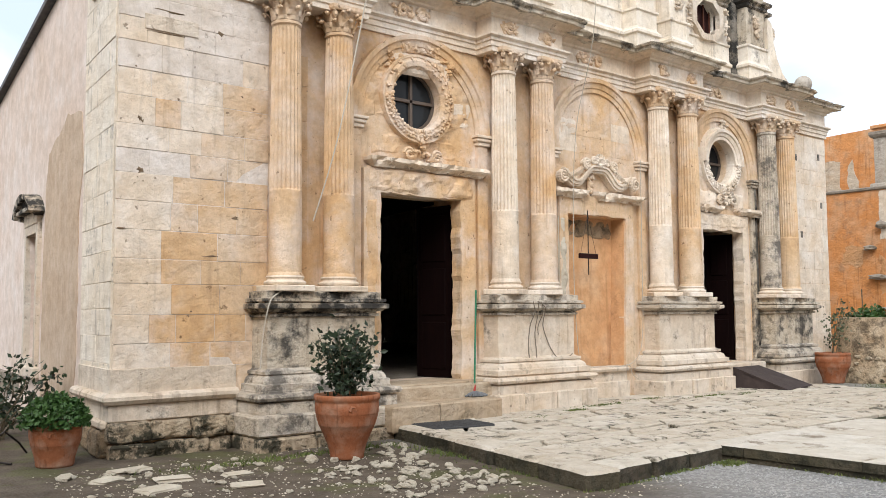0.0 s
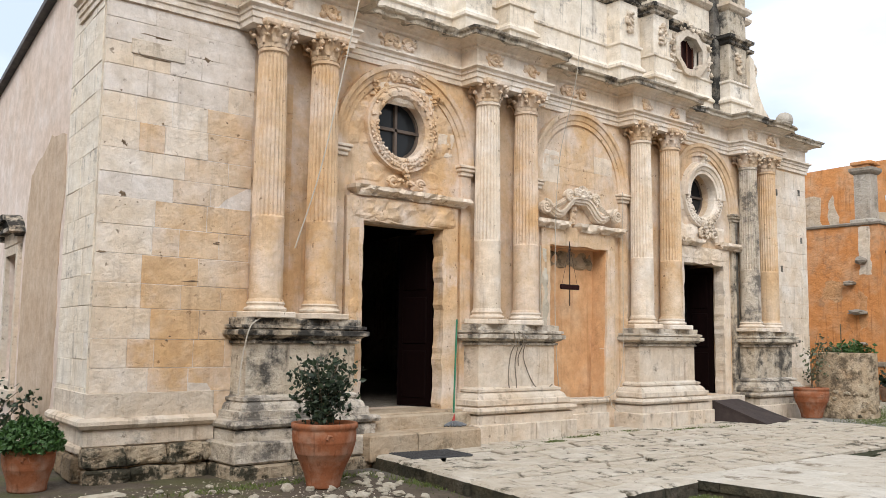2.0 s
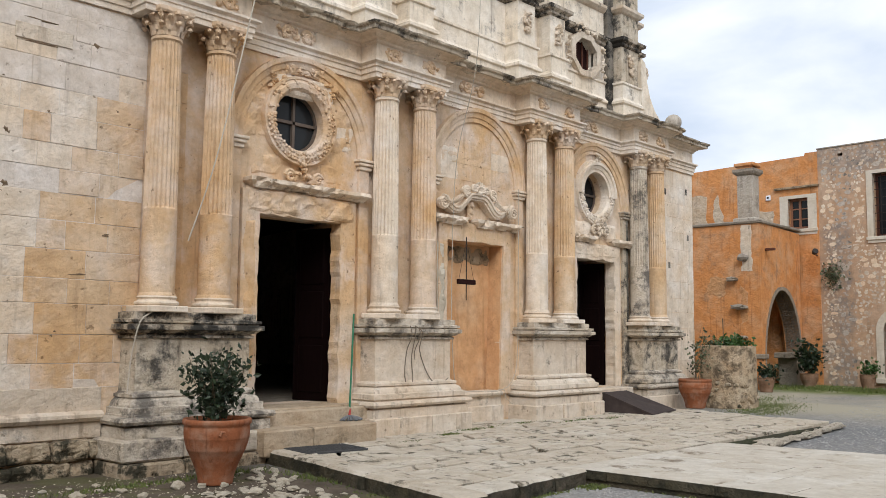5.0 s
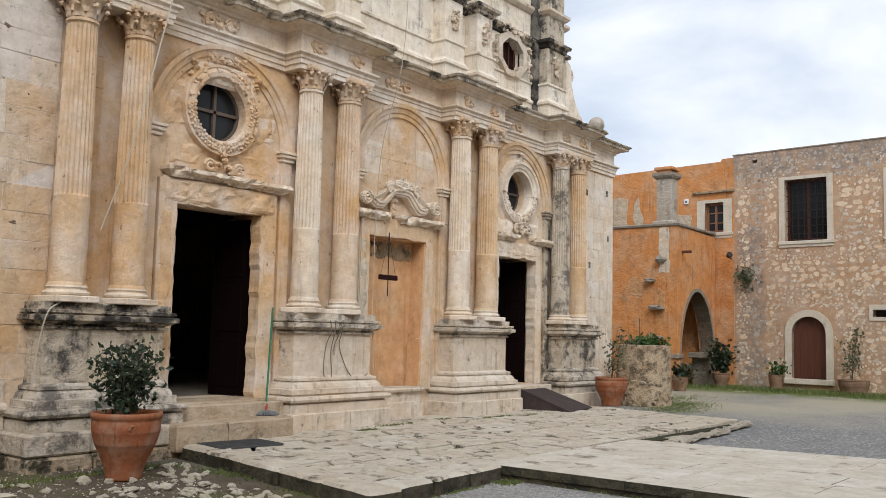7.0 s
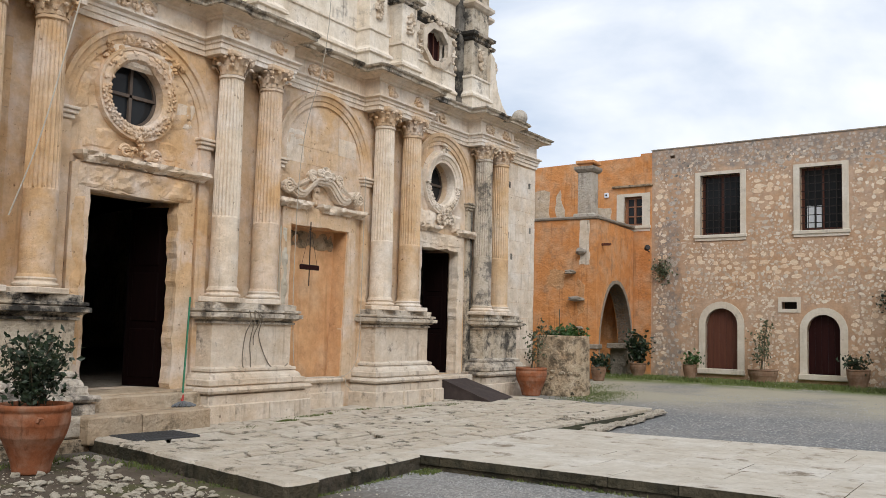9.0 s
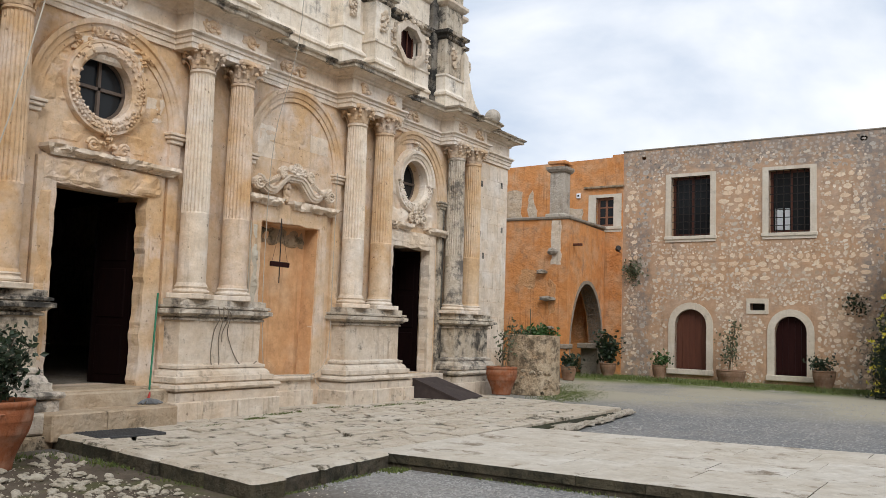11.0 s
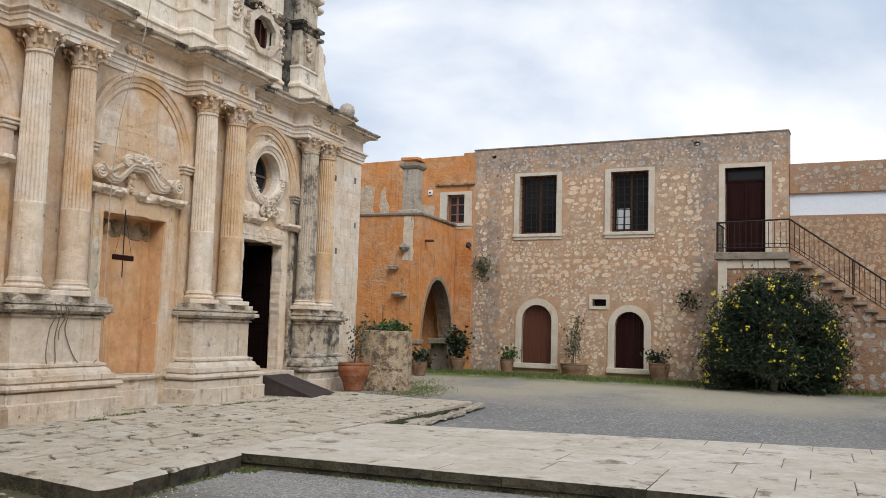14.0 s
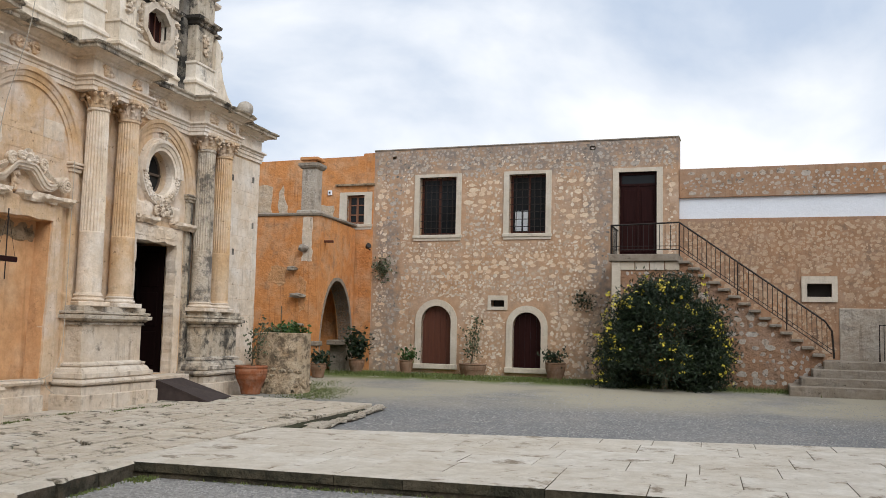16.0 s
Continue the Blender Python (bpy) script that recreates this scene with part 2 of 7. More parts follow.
MORTAR = stone("brown_mortar", (0.47, 0.320, 0.218), (0.50, 0.300, 0.168), (0.52, 0.42, 0.345), dark_amt=0.6, dark_lo=0.53, dark_hi=0.70, streak=0.5, pits=0.5, bumps=0.3, tint=0.1, dark=(0.20, 0.165, 0.145), crack=0.0, zones=((-0.3, 0.5, 0.0, 5.0), (6.45, 7.18, 0.0, 9.0), (-2.0, 9.3, 6.55, 9.0)))
RUBBLE = stone("rubble_stone", (0.72, 0.595, 0.455), (0.66, 0.46, 0.30), (0.82, 0.735, 0.62), dark_amt=0.45, dark_lo=0.58, dark_hi=0.75, pits=0.4, bumps=0.25, tint=0.5, dark=(0.16, 0.14, 0.125), crack=0.0)
MORTAR_LOW = stone("reddish_mortar", (0.36, 0.232, 0.152), (0.39, 0.215, 0.115), (0.40, 0.31, 0.245), dark_amt=0.6, dark_lo=0.53, dark_hi=0.68, streak=0.5, pits=0.5, bumps=0.3, tint=0.1, dark=(0.15, 0.12, 0.10), crack=0.0)
RUBBLE_DIM = stone("brown_rubble_stone", (0.50, 0.385, 0.28), (0.46, 0.30, 0.185), (0.62, 0.53, 0.43), dark_amt=0.55, dark_lo=0.55, dark_hi=0.70, pits=0.4, bumps=0.25, tint=0.5, dark=(0.14, 0.12, 0.10), crack=0.0, scale=1.6)
RUBBLE_GREY = stone("grey_rubble_stone", (0.44, 0.40, 0.36), (0.46, 0.37, 0.29), (0.62, 0.59, 0.55), dark_amt=0.8, dark_lo=0.52, dark_hi=0.62, pits=0.4, bumps=0.3, tint=0.4, dark=(0.085, 0.078, 0.07), crack=0.0)
GREYSTONE = stone("grey_stone", (0.275, 0.248, 0.213), (0.291, 0.234, 0.172), (0.367, 0.336, 0.296), dark_amt=0.5, dark_lo=0.56, dark_hi=0.72, tint=0.2)
CHIM = stone("grey_ashlar", (0.43, 0.40, 0.355), (0.42, 0.34, 0.26), (0.54, 0.51, 0.46), dark_amt=0.6, dark_lo=0.55, dark_hi=0.68, dark=(0.14, 0.125, 0.11), streak=0.7, tint=0.1)
PATCH_PL = stone("bare_pale_plaster", (0.50, 0.44, 0.36), (0.52, 0.36, 0.22), (0.58, 0.54, 0.48), dark_amt=0.4, dark=(0.2, 0.17, 0.14), streak=0.5, tint=0.1)
FRAME_ST = stone("dressed_frame_stone", (0.57, 0.525, 0.45), (0.54, 0.45, 0.345), (0.66, 0.63, 0.57), dark_amt=0.65, dark=(0.16, 0.14, 0.12), tint=0.25, mottle=0.4, bumps=0.25, pits=0.2, crack=0.1)
# darker brown mortar for the stair, with the flank's shade in its colour
MORTAR_SHADED = stone("shaded_brown_mortar", (0.33, 0.205, 0.135), (0.35, 0.18, 0.095), (0.36, 0.28, 0.23), dark_amt=0.6, dark_lo=0.53, dark_hi=0.70, streak=0.5, pits=0.5, bumps=0.8, tint=0.1, dark=(0.09, 0.075, 0.065), crack=0.0)
PAVE = stone("paving_stone", (0.56, 0.515, 0.44), (0.48, 0.41, 0.32), (0.66, 0.62, 0.555), dark=(0.075, 0.065, 0.042), dark_amt=0.92, dark_lo=0.55, dark_hi=0.63, streak=0.0, pits=0.6, bumps=0.8, tint=0.4)
STEPST = stone("worn_step_stone", (0.44, 0.36, 0.265), (0.40, 0.285, 0.18), (0.53, 0.465, 0.375), dark=(0.09, 0.075, 0.05), dark_amt=0.8, dark_lo=0.54, dark_hi=0.68, streak=0.3, pits=0.6, bumps=0.7, tint=0.3)
SLABST = stone("pale_slab_stone", (0.55, 0.52, 0.465), (0.47, 0.42, 0.345), (0.64, 0.615, 0.565), dark=(0.17, 0.13, 0.085), dark_amt=0.85, dark_lo=0.56, dark_hi=0.65, streak=0.0, pits=0.4, bumps=0.5, tint=0.35, crack=0.4, scale=0.8)
KERB = stone("dark_kerb_stone", (0.094, 0.078, 0.058), (0.066, 0.060, 0.030), (0.143, 0.122, 0.098), dark=(0.03, 0.03, 0.02), dark_amt=0.85, dark_lo=0.46, dark_hi=0.60, bumps=1.0, tint=0.3)
ROUGHBASE = stone("rough_base_stone", (0.374, 0.297, 0.205), (0.356, 0.234, 0.126), (0.450, 0.396, 0.319), dark=(0.07, 0.06, 0.042), dark_amt=0.9, dark_lo=0.50, dark_hi=0.62, bumps=1.2, pits=0.7, tint=0.4)
WHITE_ROCK = stone("white_rubble", (0.52, 0.475, 0.39), (0.43, 0.37, 0.28), (0.66, 0.615, 0.525), dark=(0.12, 0.115, 0.07), dark_amt=0.4, bumps=0.6, tint=0.12, crack=0.0, mottle=0.45)
GRIT = stone("joint_grit", (0.20, 0.165, 0.12), (0.16, 0.13, 0.08), (0.27, 0.235, 0.185), dark_amt=0.4, bumps=0.8, tint=0.0)
JOINT = stone("joint_soil", (0.035, 0.032, 0.02), (0.035, 0.045, 0.015), (0.06, 0.055, 0.04), dark_amt=0.4, bumps=0.8, tint=0.0)
TERRA = stone("terracotta", (0.290, 0.112, 0.054), (0.260, 0.084, 0.034), (0.36, 0.235, 0.17), pale_amt=0.85, dark_amt=0.45, pits=0.05, streak=0.8, bumps=0.15, scale=3.0, tint=0.35, crack=0.0)
CLAY_OLD = stone("old_brown_clay", (0.24, 0.15, 0.10), (0.20, 0.105, 0.06), (0.34, 0.26, 0.20), dark_amt=0.5, pits=0.05, streak=0.6, bumps=0.2, scale=3.0, tint=0.3, crack=0.0)
WOOD_RED = simple("dark_red_wood", (0.016, 0.004, 0.004), (0.028, 0.008, 0.007), 3.0, 0.55, bumps=0.25, stretch=(6, 6, 0.5), tint=0.2, spec=0.1)
# near-black copy of the red wood, with the doorway's shade in its colour
WOOD_SHADED = simple("shaded_red_wood", (0.0035, 0.0014, 0.0014), (0.0065, 0.0024, 0.0022), 3.0, 0.7, bumps=0.25, stretch=(6, 6, 0.5), tint=0.2, spec=0.04)
WOOD_OAK = simple("brown_casement_wood", (0.20, 0.085, 0.045), (0.28, 0.125, 0.07), 3.0, 0.6, bumps=0.25, stretch=(6, 6, 0.5), tint=0.2)
WOOD_GREY = simple("weathered_wood", (0.085, 0.062, 0.048), (0.13, 0.10, 0.08), 4, 0.7, bumps=0.2)
WOOD_BROWN = simple("brown_wood", (0.075, 0.022, 0.012), (0.115, 0.038, 0.020), 3.0, 0.6, bumps=0.25, stretch=(6, 6, 0.5), tint=0.2)
IRON = simple("dark_iron", (0.018, 0.017, 0.017), (0.045, 0.035, 0.03), 20, 0.55, metal=0.6, bumps=0.1)
GLASS_DARK, _n, _l, _b = node_mat("window_glass")
_b.inputs["Base Color"].default_value = (0.02, 0.022, 0.024, 1)
_b.inputs["Roughness"].default_value = 0.12
_b.inputs["Specular IOR Level"].default_value = 0.14
DARK_IN = simple("dark_interior", (0.03, 0.027, 0.024), (0.045, 0.04, 0.034), 2, 0.9, tint=0.0)
ROPE = simple("rope", (0.42, 0.37, 0.30), (0.55, 0.50, 0.42), 60, 0.9)
OLD_ROPE = simple("weathered_rope", (0.15, 0.125, 0.095), (0.24, 0.20, 0.155), 60, 0.9)
GREEN_PAINT = simple("green_paint", (0.016, 0.13, 0.065), (0.022, 0.17, 0.09), 20, 0.45)
MOP = simple("grey_mop_strings", (0.10, 0.11, 0.12), (0.22, 0.22, 0.22), 40, 0.95)
MAT_RUB = simple("rubber_mat", (0.045, 0.045, 0.048), (0.08, 0.08, 0.08), 30, 0.9, bumps=0.6)
SOIL = simple("potting_soil", (0.04, 0.03, 0.02), (0.08, 0.06, 0.04), 30, 0.95, bumps=0.6)
BARK = simple("stem_bark", (0.08, 0.065, 0.04), (0.14, 0.11, 0.07), 30, 0.9)
LEAF_DK = leafy("dark_leaves", (0.006, 0.014, 0.006), (0.024, 0.044, 0.017))
LEAF_ROSE = leafy("rose_leaves", (0.010, 0.020, 0.009), (0.032, 0.050, 0.024))
LEAF_BR = leafy("bright_leaves", (0.022, 0.055, 0.012), (0.058, 0.125, 0.03))
LEAF_OL = leafy("dull_leaves", (0.05, 0.065, 0.03), (0.12, 0.13, 0.07))
FLOWER = leafy("yellow_flowers", (0.62, 0.52, 0.03), (0.75, 0.66, 0.10))
GRASS = leafy("grass_blades", (0.06, 0.09, 0.02), (0.15, 0.17, 0.05), 0.7)
TILE_EDGE = simple("dark_eave_slate", (0.07, 0.07, 0.075), (0.14, 0.135, 0.13), 6, 0.85, bumps=0.5)
GREYMETAL = simple("ramp_board", (0.030, 0.021, 0.020), (0.062, 0.044, 0.040), 6, 0.7, bumps=0.2)

# ground: gravel yard, damp earth near the rubble, moss
GROUND, _n, _l, _b = node_mat("gravel_ground")
_v, _r = coords(_n, _l)
_sep = _n.new("ShaderNodeSeparateXYZ")
_tc = _n.new("ShaderNodeTexCoord")
_l.new(_tc.outputs["Object"], _sep.inputs["Vector"])


def zone(sock, lo, hi):
    r = _n.new("ShaderNodeMapRange")
    r.interpolation_type = 'SMOOTHSTEP'
    r.inputs["From Min"].default_value = lo
    r.inputs["From Max"].default_value = hi
    _l.new(sock, r.inputs["Value"])
    return r.outputs["Result"]


def mul(a, b):
    k = _n.new("ShaderNodeMath")
    k.operation = 'MULTIPLY'
    for i, s in enumerate((a, b)):
        if isinstance(s, float):
            k.inputs[i].default_value = s
        else:
            _l.new(s, k.inputs[i])
    return k.outputs[0]


_c = mix(_n, _l, noise_fac(_n, _l, _v, 0.5, 0.35, 0.65, 5), (0.21, 0.213, 0.215), (0.28, 0.27, 0.255))
_vo = _n.new("ShaderNodeTexVoronoi")
_vo.inputs["Scale"].default_value = 32
_l.new(_v, _vo.inputs["Vector"])
_bw = _n.new("ShaderNodeSeparateColor")
_l.new(_vo.outputs["Color"], _bw.inputs["Color"])
_c = mix(_n, _l, _bw.outputs[0], _c, mix(_n, _l, None, _c, (0.55, 0.55, 0.55), 'MULTIPLY'), amount=0.8)
_c = mix(_n, _l, zone(_bw.outputs[1], 0.86, 0.97), _c, (0.40, 0.39, 0.37), amount=0.6)
# worn pale earth track beyond the paving
_far = mul(zone(_sep.outputs["X"], 17.0, 20.0), noise_fac(_n, _l, _v, 0.35, 0.30, 0.55, 5))
_c = mix(_n, _l, _far, _c, (0.37, 0.335, 0.25), amount=0.85)
# moss and short grass towards the far wall
_moss = mul(zone(_sep.outputs["X"], 23.2, 24.8), noise_fac(_n, _l, _v, 1.1, 0.34, 0.50, 6))
_c = mix(_n, _l, _moss, _c, (0.10, 0.135, 0.028), amount=0.95)
# damp earth beside the church steps
_inv = _n.new("ShaderNodeMath")
_inv.operation = 'SUBTRACT'
_inv.inputs[0].default_value = 1.0
_l.new(zone(_sep.outputs["X"], 6.2, 7.6), _inv.inputs[1])
_earth = mul(_inv.outputs[0], zone(_sep.outputs["Y"], -5.4, -4.0))
_c = mix(_n, _l, _earth, _c, mix(_n, _l, noise_fac(_n, _l, _v, 3, 0.3, 0.7, 6), (0.060, 0.044, 0.030), (0.125, 0.098, 0.070)), amount=0.95)
_ms = mul(_earth, noise_fac(_n, _l, _v, 1.6, 0.52, 0.62, 6))
_c = mix(_n, _l, _ms, _c, (0.085, 0.095, 0.028), amount=0.5)
_l.new(_c, _b.inputs["Base Color"])
_b.inputs["Roughness"].default_value = 0.95
_b.inputs["Specular IOR Level"].default_value = 0.2
bump(_n, _l, _b, _vo.outputs["Distance"], 0.7, 0.02)


# ---------------------------------------------------------------- mesh helpers
def link(name, me, mat, parent=None, label="", m=None):
    ob = new(name, me)
    if mat is not None and not me.materials:
        me.materials.append(mat)
    if parent is not None:
        ob.parent = parent
    if m is not None:
        ob.matrix_basis = m
    if label:
        tagged(ob, label)
    return ob


def finish(bm, name, smooth=False):
    bmesh.ops.recalc_face_normals(bm, faces=bm.faces[:])
    me = bpy.data.meshes.new(name)
    bm.to_mesh(me)
    bm.free()
    if smooth:
        for p in me.polygons:
            p.use_smooth = True
    return me


def part(name, bm, material, parent, label="", smooth=False, m=None):
    """One mesh object under a thing or a part."""
    return link(name, finish(bm, name, smooth), material, parent, label, m)


def thing(name, label, category, m=None, group="", kind=""):
    """An Empty at the base of a thing."""
    ob = new(name)
    ob.empty_display_size = 0.1
    if m is not None:
        ob.matrix_basis = m
    return tagged(ob, label, category, group, kind)


def box(bm, x0, x1, y0, y1, z0, z1, bev=0.0):
    v = [bm.verts.new((x, y, z)) for x in (x0, x1) for y in (y0, y1) for z in (z0, z1)]
    f = [bm.faces.new([v[i] for i in q]) for q in ((0, 1, 3, 2), (4, 6, 7, 5), (0, 4, 5, 1), (2, 3, 7, 6), (0, 2, 6, 4), (1, 5, 7, 3))]
    if bev:
        es = list({e for q in f for e in q.edges})
        bmesh.ops.bevel(bm, geom=es, offset=bev, segments=1, affect='EDGES')
    return bm


def boxed(*a, **k):
    return box(bmesh.new(), *a, **k)


def lathe(bm, prof, seg=32, cx=0.0, cy=0.0, fn=None, cap=True):
    """Turns a profile of (radius, z) about a vertical axis."""
    rings = []
    for r, z in prof:
        ring = []
        for i in range(seg):
            a = 2 * math.pi * i / seg
            rr = r if fn is None else fn(r, a, z)
            ring.append(bm.verts.new((cx + rr * math.cos(a), cy + rr * math.sin(a), z)))
        rings.append(ring)
    for a, b in zip(rings, rings[1:]):
        for i in range(seg):
            bm.faces.new((a[i], a[(i + 1) % seg], b[(i + 1) % seg], b[i]))
    if cap:
        bm.faces.new(rings[0][::-1])
        bm.faces.new(rings[-1])
    return bm


def sweep(bm, path, prof, closed=False, back=0.3):
    """Runs a moulding profile of (outward, z) along a plan path; outward is to the right of the way, minus y for a way along x."""
    n = len(path)
    pts = [(-back, prof[0][1]), *prof, (-back, prof[-1][1])]
    rows = []
    for i, p in enumerate(path):
        dirs = []
        for a, b in ((i - 1, i), (i, i + 1)):
            if closed or (a >= 0 and b < n):
                q0, q1 = Vector(path[a % n]), Vector(path[b % n])
                d = (q1 - q0).normalized()
                dirs.append(Vector((d.y, -d.x)))
        nn = dirs[0] if len(dirs) == 1 else (dirs[0] + dirs[1]) / max(0.2, 1 + dirs[0].dot(dirs[1]))
        rows.append([bm.verts.new((p[0] + nn.x * o, p[1] + nn.y * o, z)) for o, z in pts])
    for i in range(n if closed else n - 1):
        a, b = rows[i], rows[(i + 1) % n]
        for j in range(len(pts) - 1):
            bm.faces.new((a[j], b[j], b[j + 1], a[j + 1]))
    if not closed:
        bm.faces.new(rows[0])
        bm.faces.new(rows[-1][::-1])
    return bm


def panel(outline, holes, y0, y1, bm=None):
    """A wall of thickness y0 to y1 with real holes; loops are (x, z)."""
    bm = bm or bmesh.new()
    loops, edges = [], []
    for lp in (outline, *holes):
        vs = [bm.verts.new((x, y0, z)) for x, z in lp]
        loops.append(vs)
        edges += [bm.edges.new((vs[i], vs[(i + 1) % len(vs)])) for i in range(len(vs))]
    res = bmesh.ops.triangle_fill(bm, edges=edges, use_beauty=True, use_dissolve=False)
    faces = [g for g in res["geom"] if isinstance(g, bmesh.types.BMFace)]
    twin = {}
    for vs in loops:
        for v in vs:
            twin[v] = bm.verts.new((v.co.x, y1, v.co.z))
    for f in faces:
        bm.faces.new([twin[v] for v in reversed(f.verts)])
    for vs in loops:
        for i in range(len(vs)):
            a, b = vs[i], vs[(i + 1) % len(vs)]
            bm.faces.new((a, b, twin[b], twin[a]))
    return bm


def rect(x0, x1, z0, z1):
    return [(x0, z0), (x1, z0), (x1, z1), (x0, z1)]


def oval(cx, cz, rx, rz, n=28):
    return [(cx + rx * math.cos(2 * math.pi * i / n), cz + rz * math.sin(2 * math.pi * i / n)) for i in range(n)]


def arch(x0, x1, z0, zs, rise=None, n=14):
    """A door shape with a round head (springing at zs)."""
    c, r = (x0 + x1) / 2, (x1 - x0) / 2
    rise = r if rise is None else rise
    return [(x0, z0), (x1, z0)] + [(c + r * math.cos(math.pi * i / n), zs + rise * math.sin(math.pi * i / n)) for i in range(n + 1)]


def jag(loop, amp, step=0.09, seed=0, close=True):
    """Chips a loop: splits its edges and shifts the new points."""
    rg = random.Random(seed)
    out = []
    n = len(loop)
    for i in range(n if close else n - 1):
        a, b = Vector(loop[i]), Vector(loop[(i + 1) % n])
        k = max(1, int((b - a).length / step))
        for j in range(k):
            p = a.lerp(b, j / k)
            if 0 < j:
                s = noise.noise(Vector((p.x * 3.1, p.y * 3.1, seed))) * 1.3 + rg.uniform(-0.5, 0.5)
                p += Vector((rg.uniform(-0.3, 0.3), rg.uniform(-0.3, 0.3))) * amp + Vector(((b - a).y, -(b - a).x)).normalized() * s * amp
            out.append((p.x, p.y))
    return out


def tube(bm, pts, r, seg=6, taper=None):
    """A round rod along points."""
    pts = [Vector(p) for p in pts]
    rings = []
    for i, p in enumerate(pts):
        d = (pts[min(i + 1, len(pts) - 1)] - pts[max(i - 1, 0)]).normalized()
        u = d.orthogonal().normalized() if abs(d.z) < 0.95 else d.cross(Vector((0, 1, 0))).normalized()
        if abs(d.z) < 0.95:
            u = d.cross(Vector((0, 0, 1))).normalized()
        w = d.cross(u)
        rr = r if taper is None else r * (1 + (taper - 1) * i / max(1, len(pts) - 1))
        rings.append([bm.verts.new(p + (u * math.cos(2 * math.pi * k / seg) + w * math.sin(2 * math.pi * k / seg)) * rr) for k in range(seg)])
    for a, b in zip(rings, rings[1:]):
        for k in range(seg):
            bm.faces.new((a[k], a[(k + 1) % seg], b[(k + 1) % seg], b[k]))
    bm.faces.new(rings[0][::-1])
    bm.faces.new(rings[-1])
    return bm


def blob(bm, c, s, rg, rough=0.25, sub=1):
    """A lumpy knob of carving or rock."""
    g = bmesh.ops.create_icosphere(bm, subdivisions=sub, radius=1.0)
    for v in g["verts"]:
        k = 1 + rg.uniform(-rough, rough)
        v.co = Vector((v.co.x * s[0] * k + c[0], v.co.y * s[1] * k + c[1], v.co.z * s[2] * k + c[2]))
    return bm


def spiral(cx, cz, r0, r1, a0, turns, n=22):
    return [(cx + (r0 + (r1 - r0) * i / n) * math.cos(a0 + turns * 2 * math.pi * i / n),
             cz + (r0 + (r1 - r0) * i / n) * math.sin(a0 + turns * 2 * math.pi * i / n)) for i in range(n + 1)]


def leaves(name, pts, size, mat, parent, seed=0, label="", flat=0.0, aspect=0.7):
    """Many small folded leaves round given points, in one mesh."""
    rg = np.random.RandomState(seed)
    pts = np.asarray(pts, float)
    n = len(pts)
    d = rg.normal(size=(n, 3))
    d[:, 2] = d[:, 2] * (1 - flat) + 0.1
    d /= np.linalg.norm(d, axis=1)[:, None]
    u = np.cross(d, rg.normal(size=(n, 3)))
    u /= np.linalg.norm(u, axis=1)[:, None]
    w = np.cross(d, u)
    s = size * rg.uniform(0.6, 1.3, n)[:, None]
    tip, base = pts + d * s, pts - d * s * 0.2
    l, r = pts + d * s * 0.4 + u * s * aspect * 0.5 + w * s * 0.12, pts + d * s * 0.4 - u * s * aspect * 0.5 + w * s * 0.12
    v = np.stack([base, l, tip, r], 1).reshape(-1, 3)
    f = [(4 * i, 4 * i + 1, 4 * i + 2) for i in range(n)] + [(4 * i, 4 * i + 2, 4 * i + 3) for i in range(n)]
    me = bpy.data.meshes.new(name)
    me.from_pydata(v.tolist(), [], f)
    return link(name, me, mat, parent, label)


def rock_mesh(name, seed, sub=2, rough=0.18, flat=0.6):
    bm = bmesh.new()
    g = bmesh.ops.create_icosphere(bm, subdivisions=sub, radius=1.0)
    for v in g["verts"]:
        p = v.co.copy()
        k = 1 + noise.noise(p * 1.3 + Vector((seed * 3.7, 0, 0))) * 0.55 + noise.noise(p * 3.1 + Vector((0, seed * 2.1, 0))) * rough
        v.co = Vector((p.x * k, p.y * k * 0.85, p.z * k * flat))
    return finish(bm, name)

# ---------------------------------------------------------------- ground and paving
def ground_z(x):
    return 0.023 * min(max(x - 15.0, 0.0), 12.0)


bm = bmesh.new()
xs = [-400, -60, -15, -4, 2, 6, 10, 13, 15, 17, 19, 21, 23, 25, 27, 29, 40, 90, 500]
ys = [-400, -80, -30, -20, -14, -9, -5, -2, 1, 4, 9, 20, 60, 400]
grid = [[bm.verts.new((x, y, ground_z(x))) for y in ys] for x in xs]
for i in range(len(xs) - 1):
    for j in range(len(ys) - 1):
        bm.faces.new((grid[i][j], grid[i + 1][j], grid[i + 1][j + 1], grid[i][j + 1]))
ground = tagged(link("ground", finish(bm, "ground"), GROUND), "grey gravel yard with damp earth and moss patches", "ground", kind="structure")

WALL_Y = 0.75          # face of the church front
X0, X1 = 3.5, 19.72    # its two corners
COLS = (5.45, 6.23, 9.18, 10.01, 12.97, 13.84, 16.55, 17.27)
PEDS = ((5.06, 6.60), (8.76, 10.36), (12.50, 14.12), (16.18, 17.62))
PAIRS = ((5.20, 6.68), (9.00, 10.52), (12.84, 14.42), (16.48, 17.92))

PIVOT = Vector((0, -9.42, 1.59))


def deeper(k):
    """Scales a group of parts about a fixed point before the church."""
    return Matrix.Translation(PIVOT) @ Matrix.Scale(k, 4) @ Matrix.Translation(-PIVOT)


# ---------------------------------------------------------------- church
church = thing("church", "weathered cream limestone church front with paired fluted columns", "church", kind="structure")

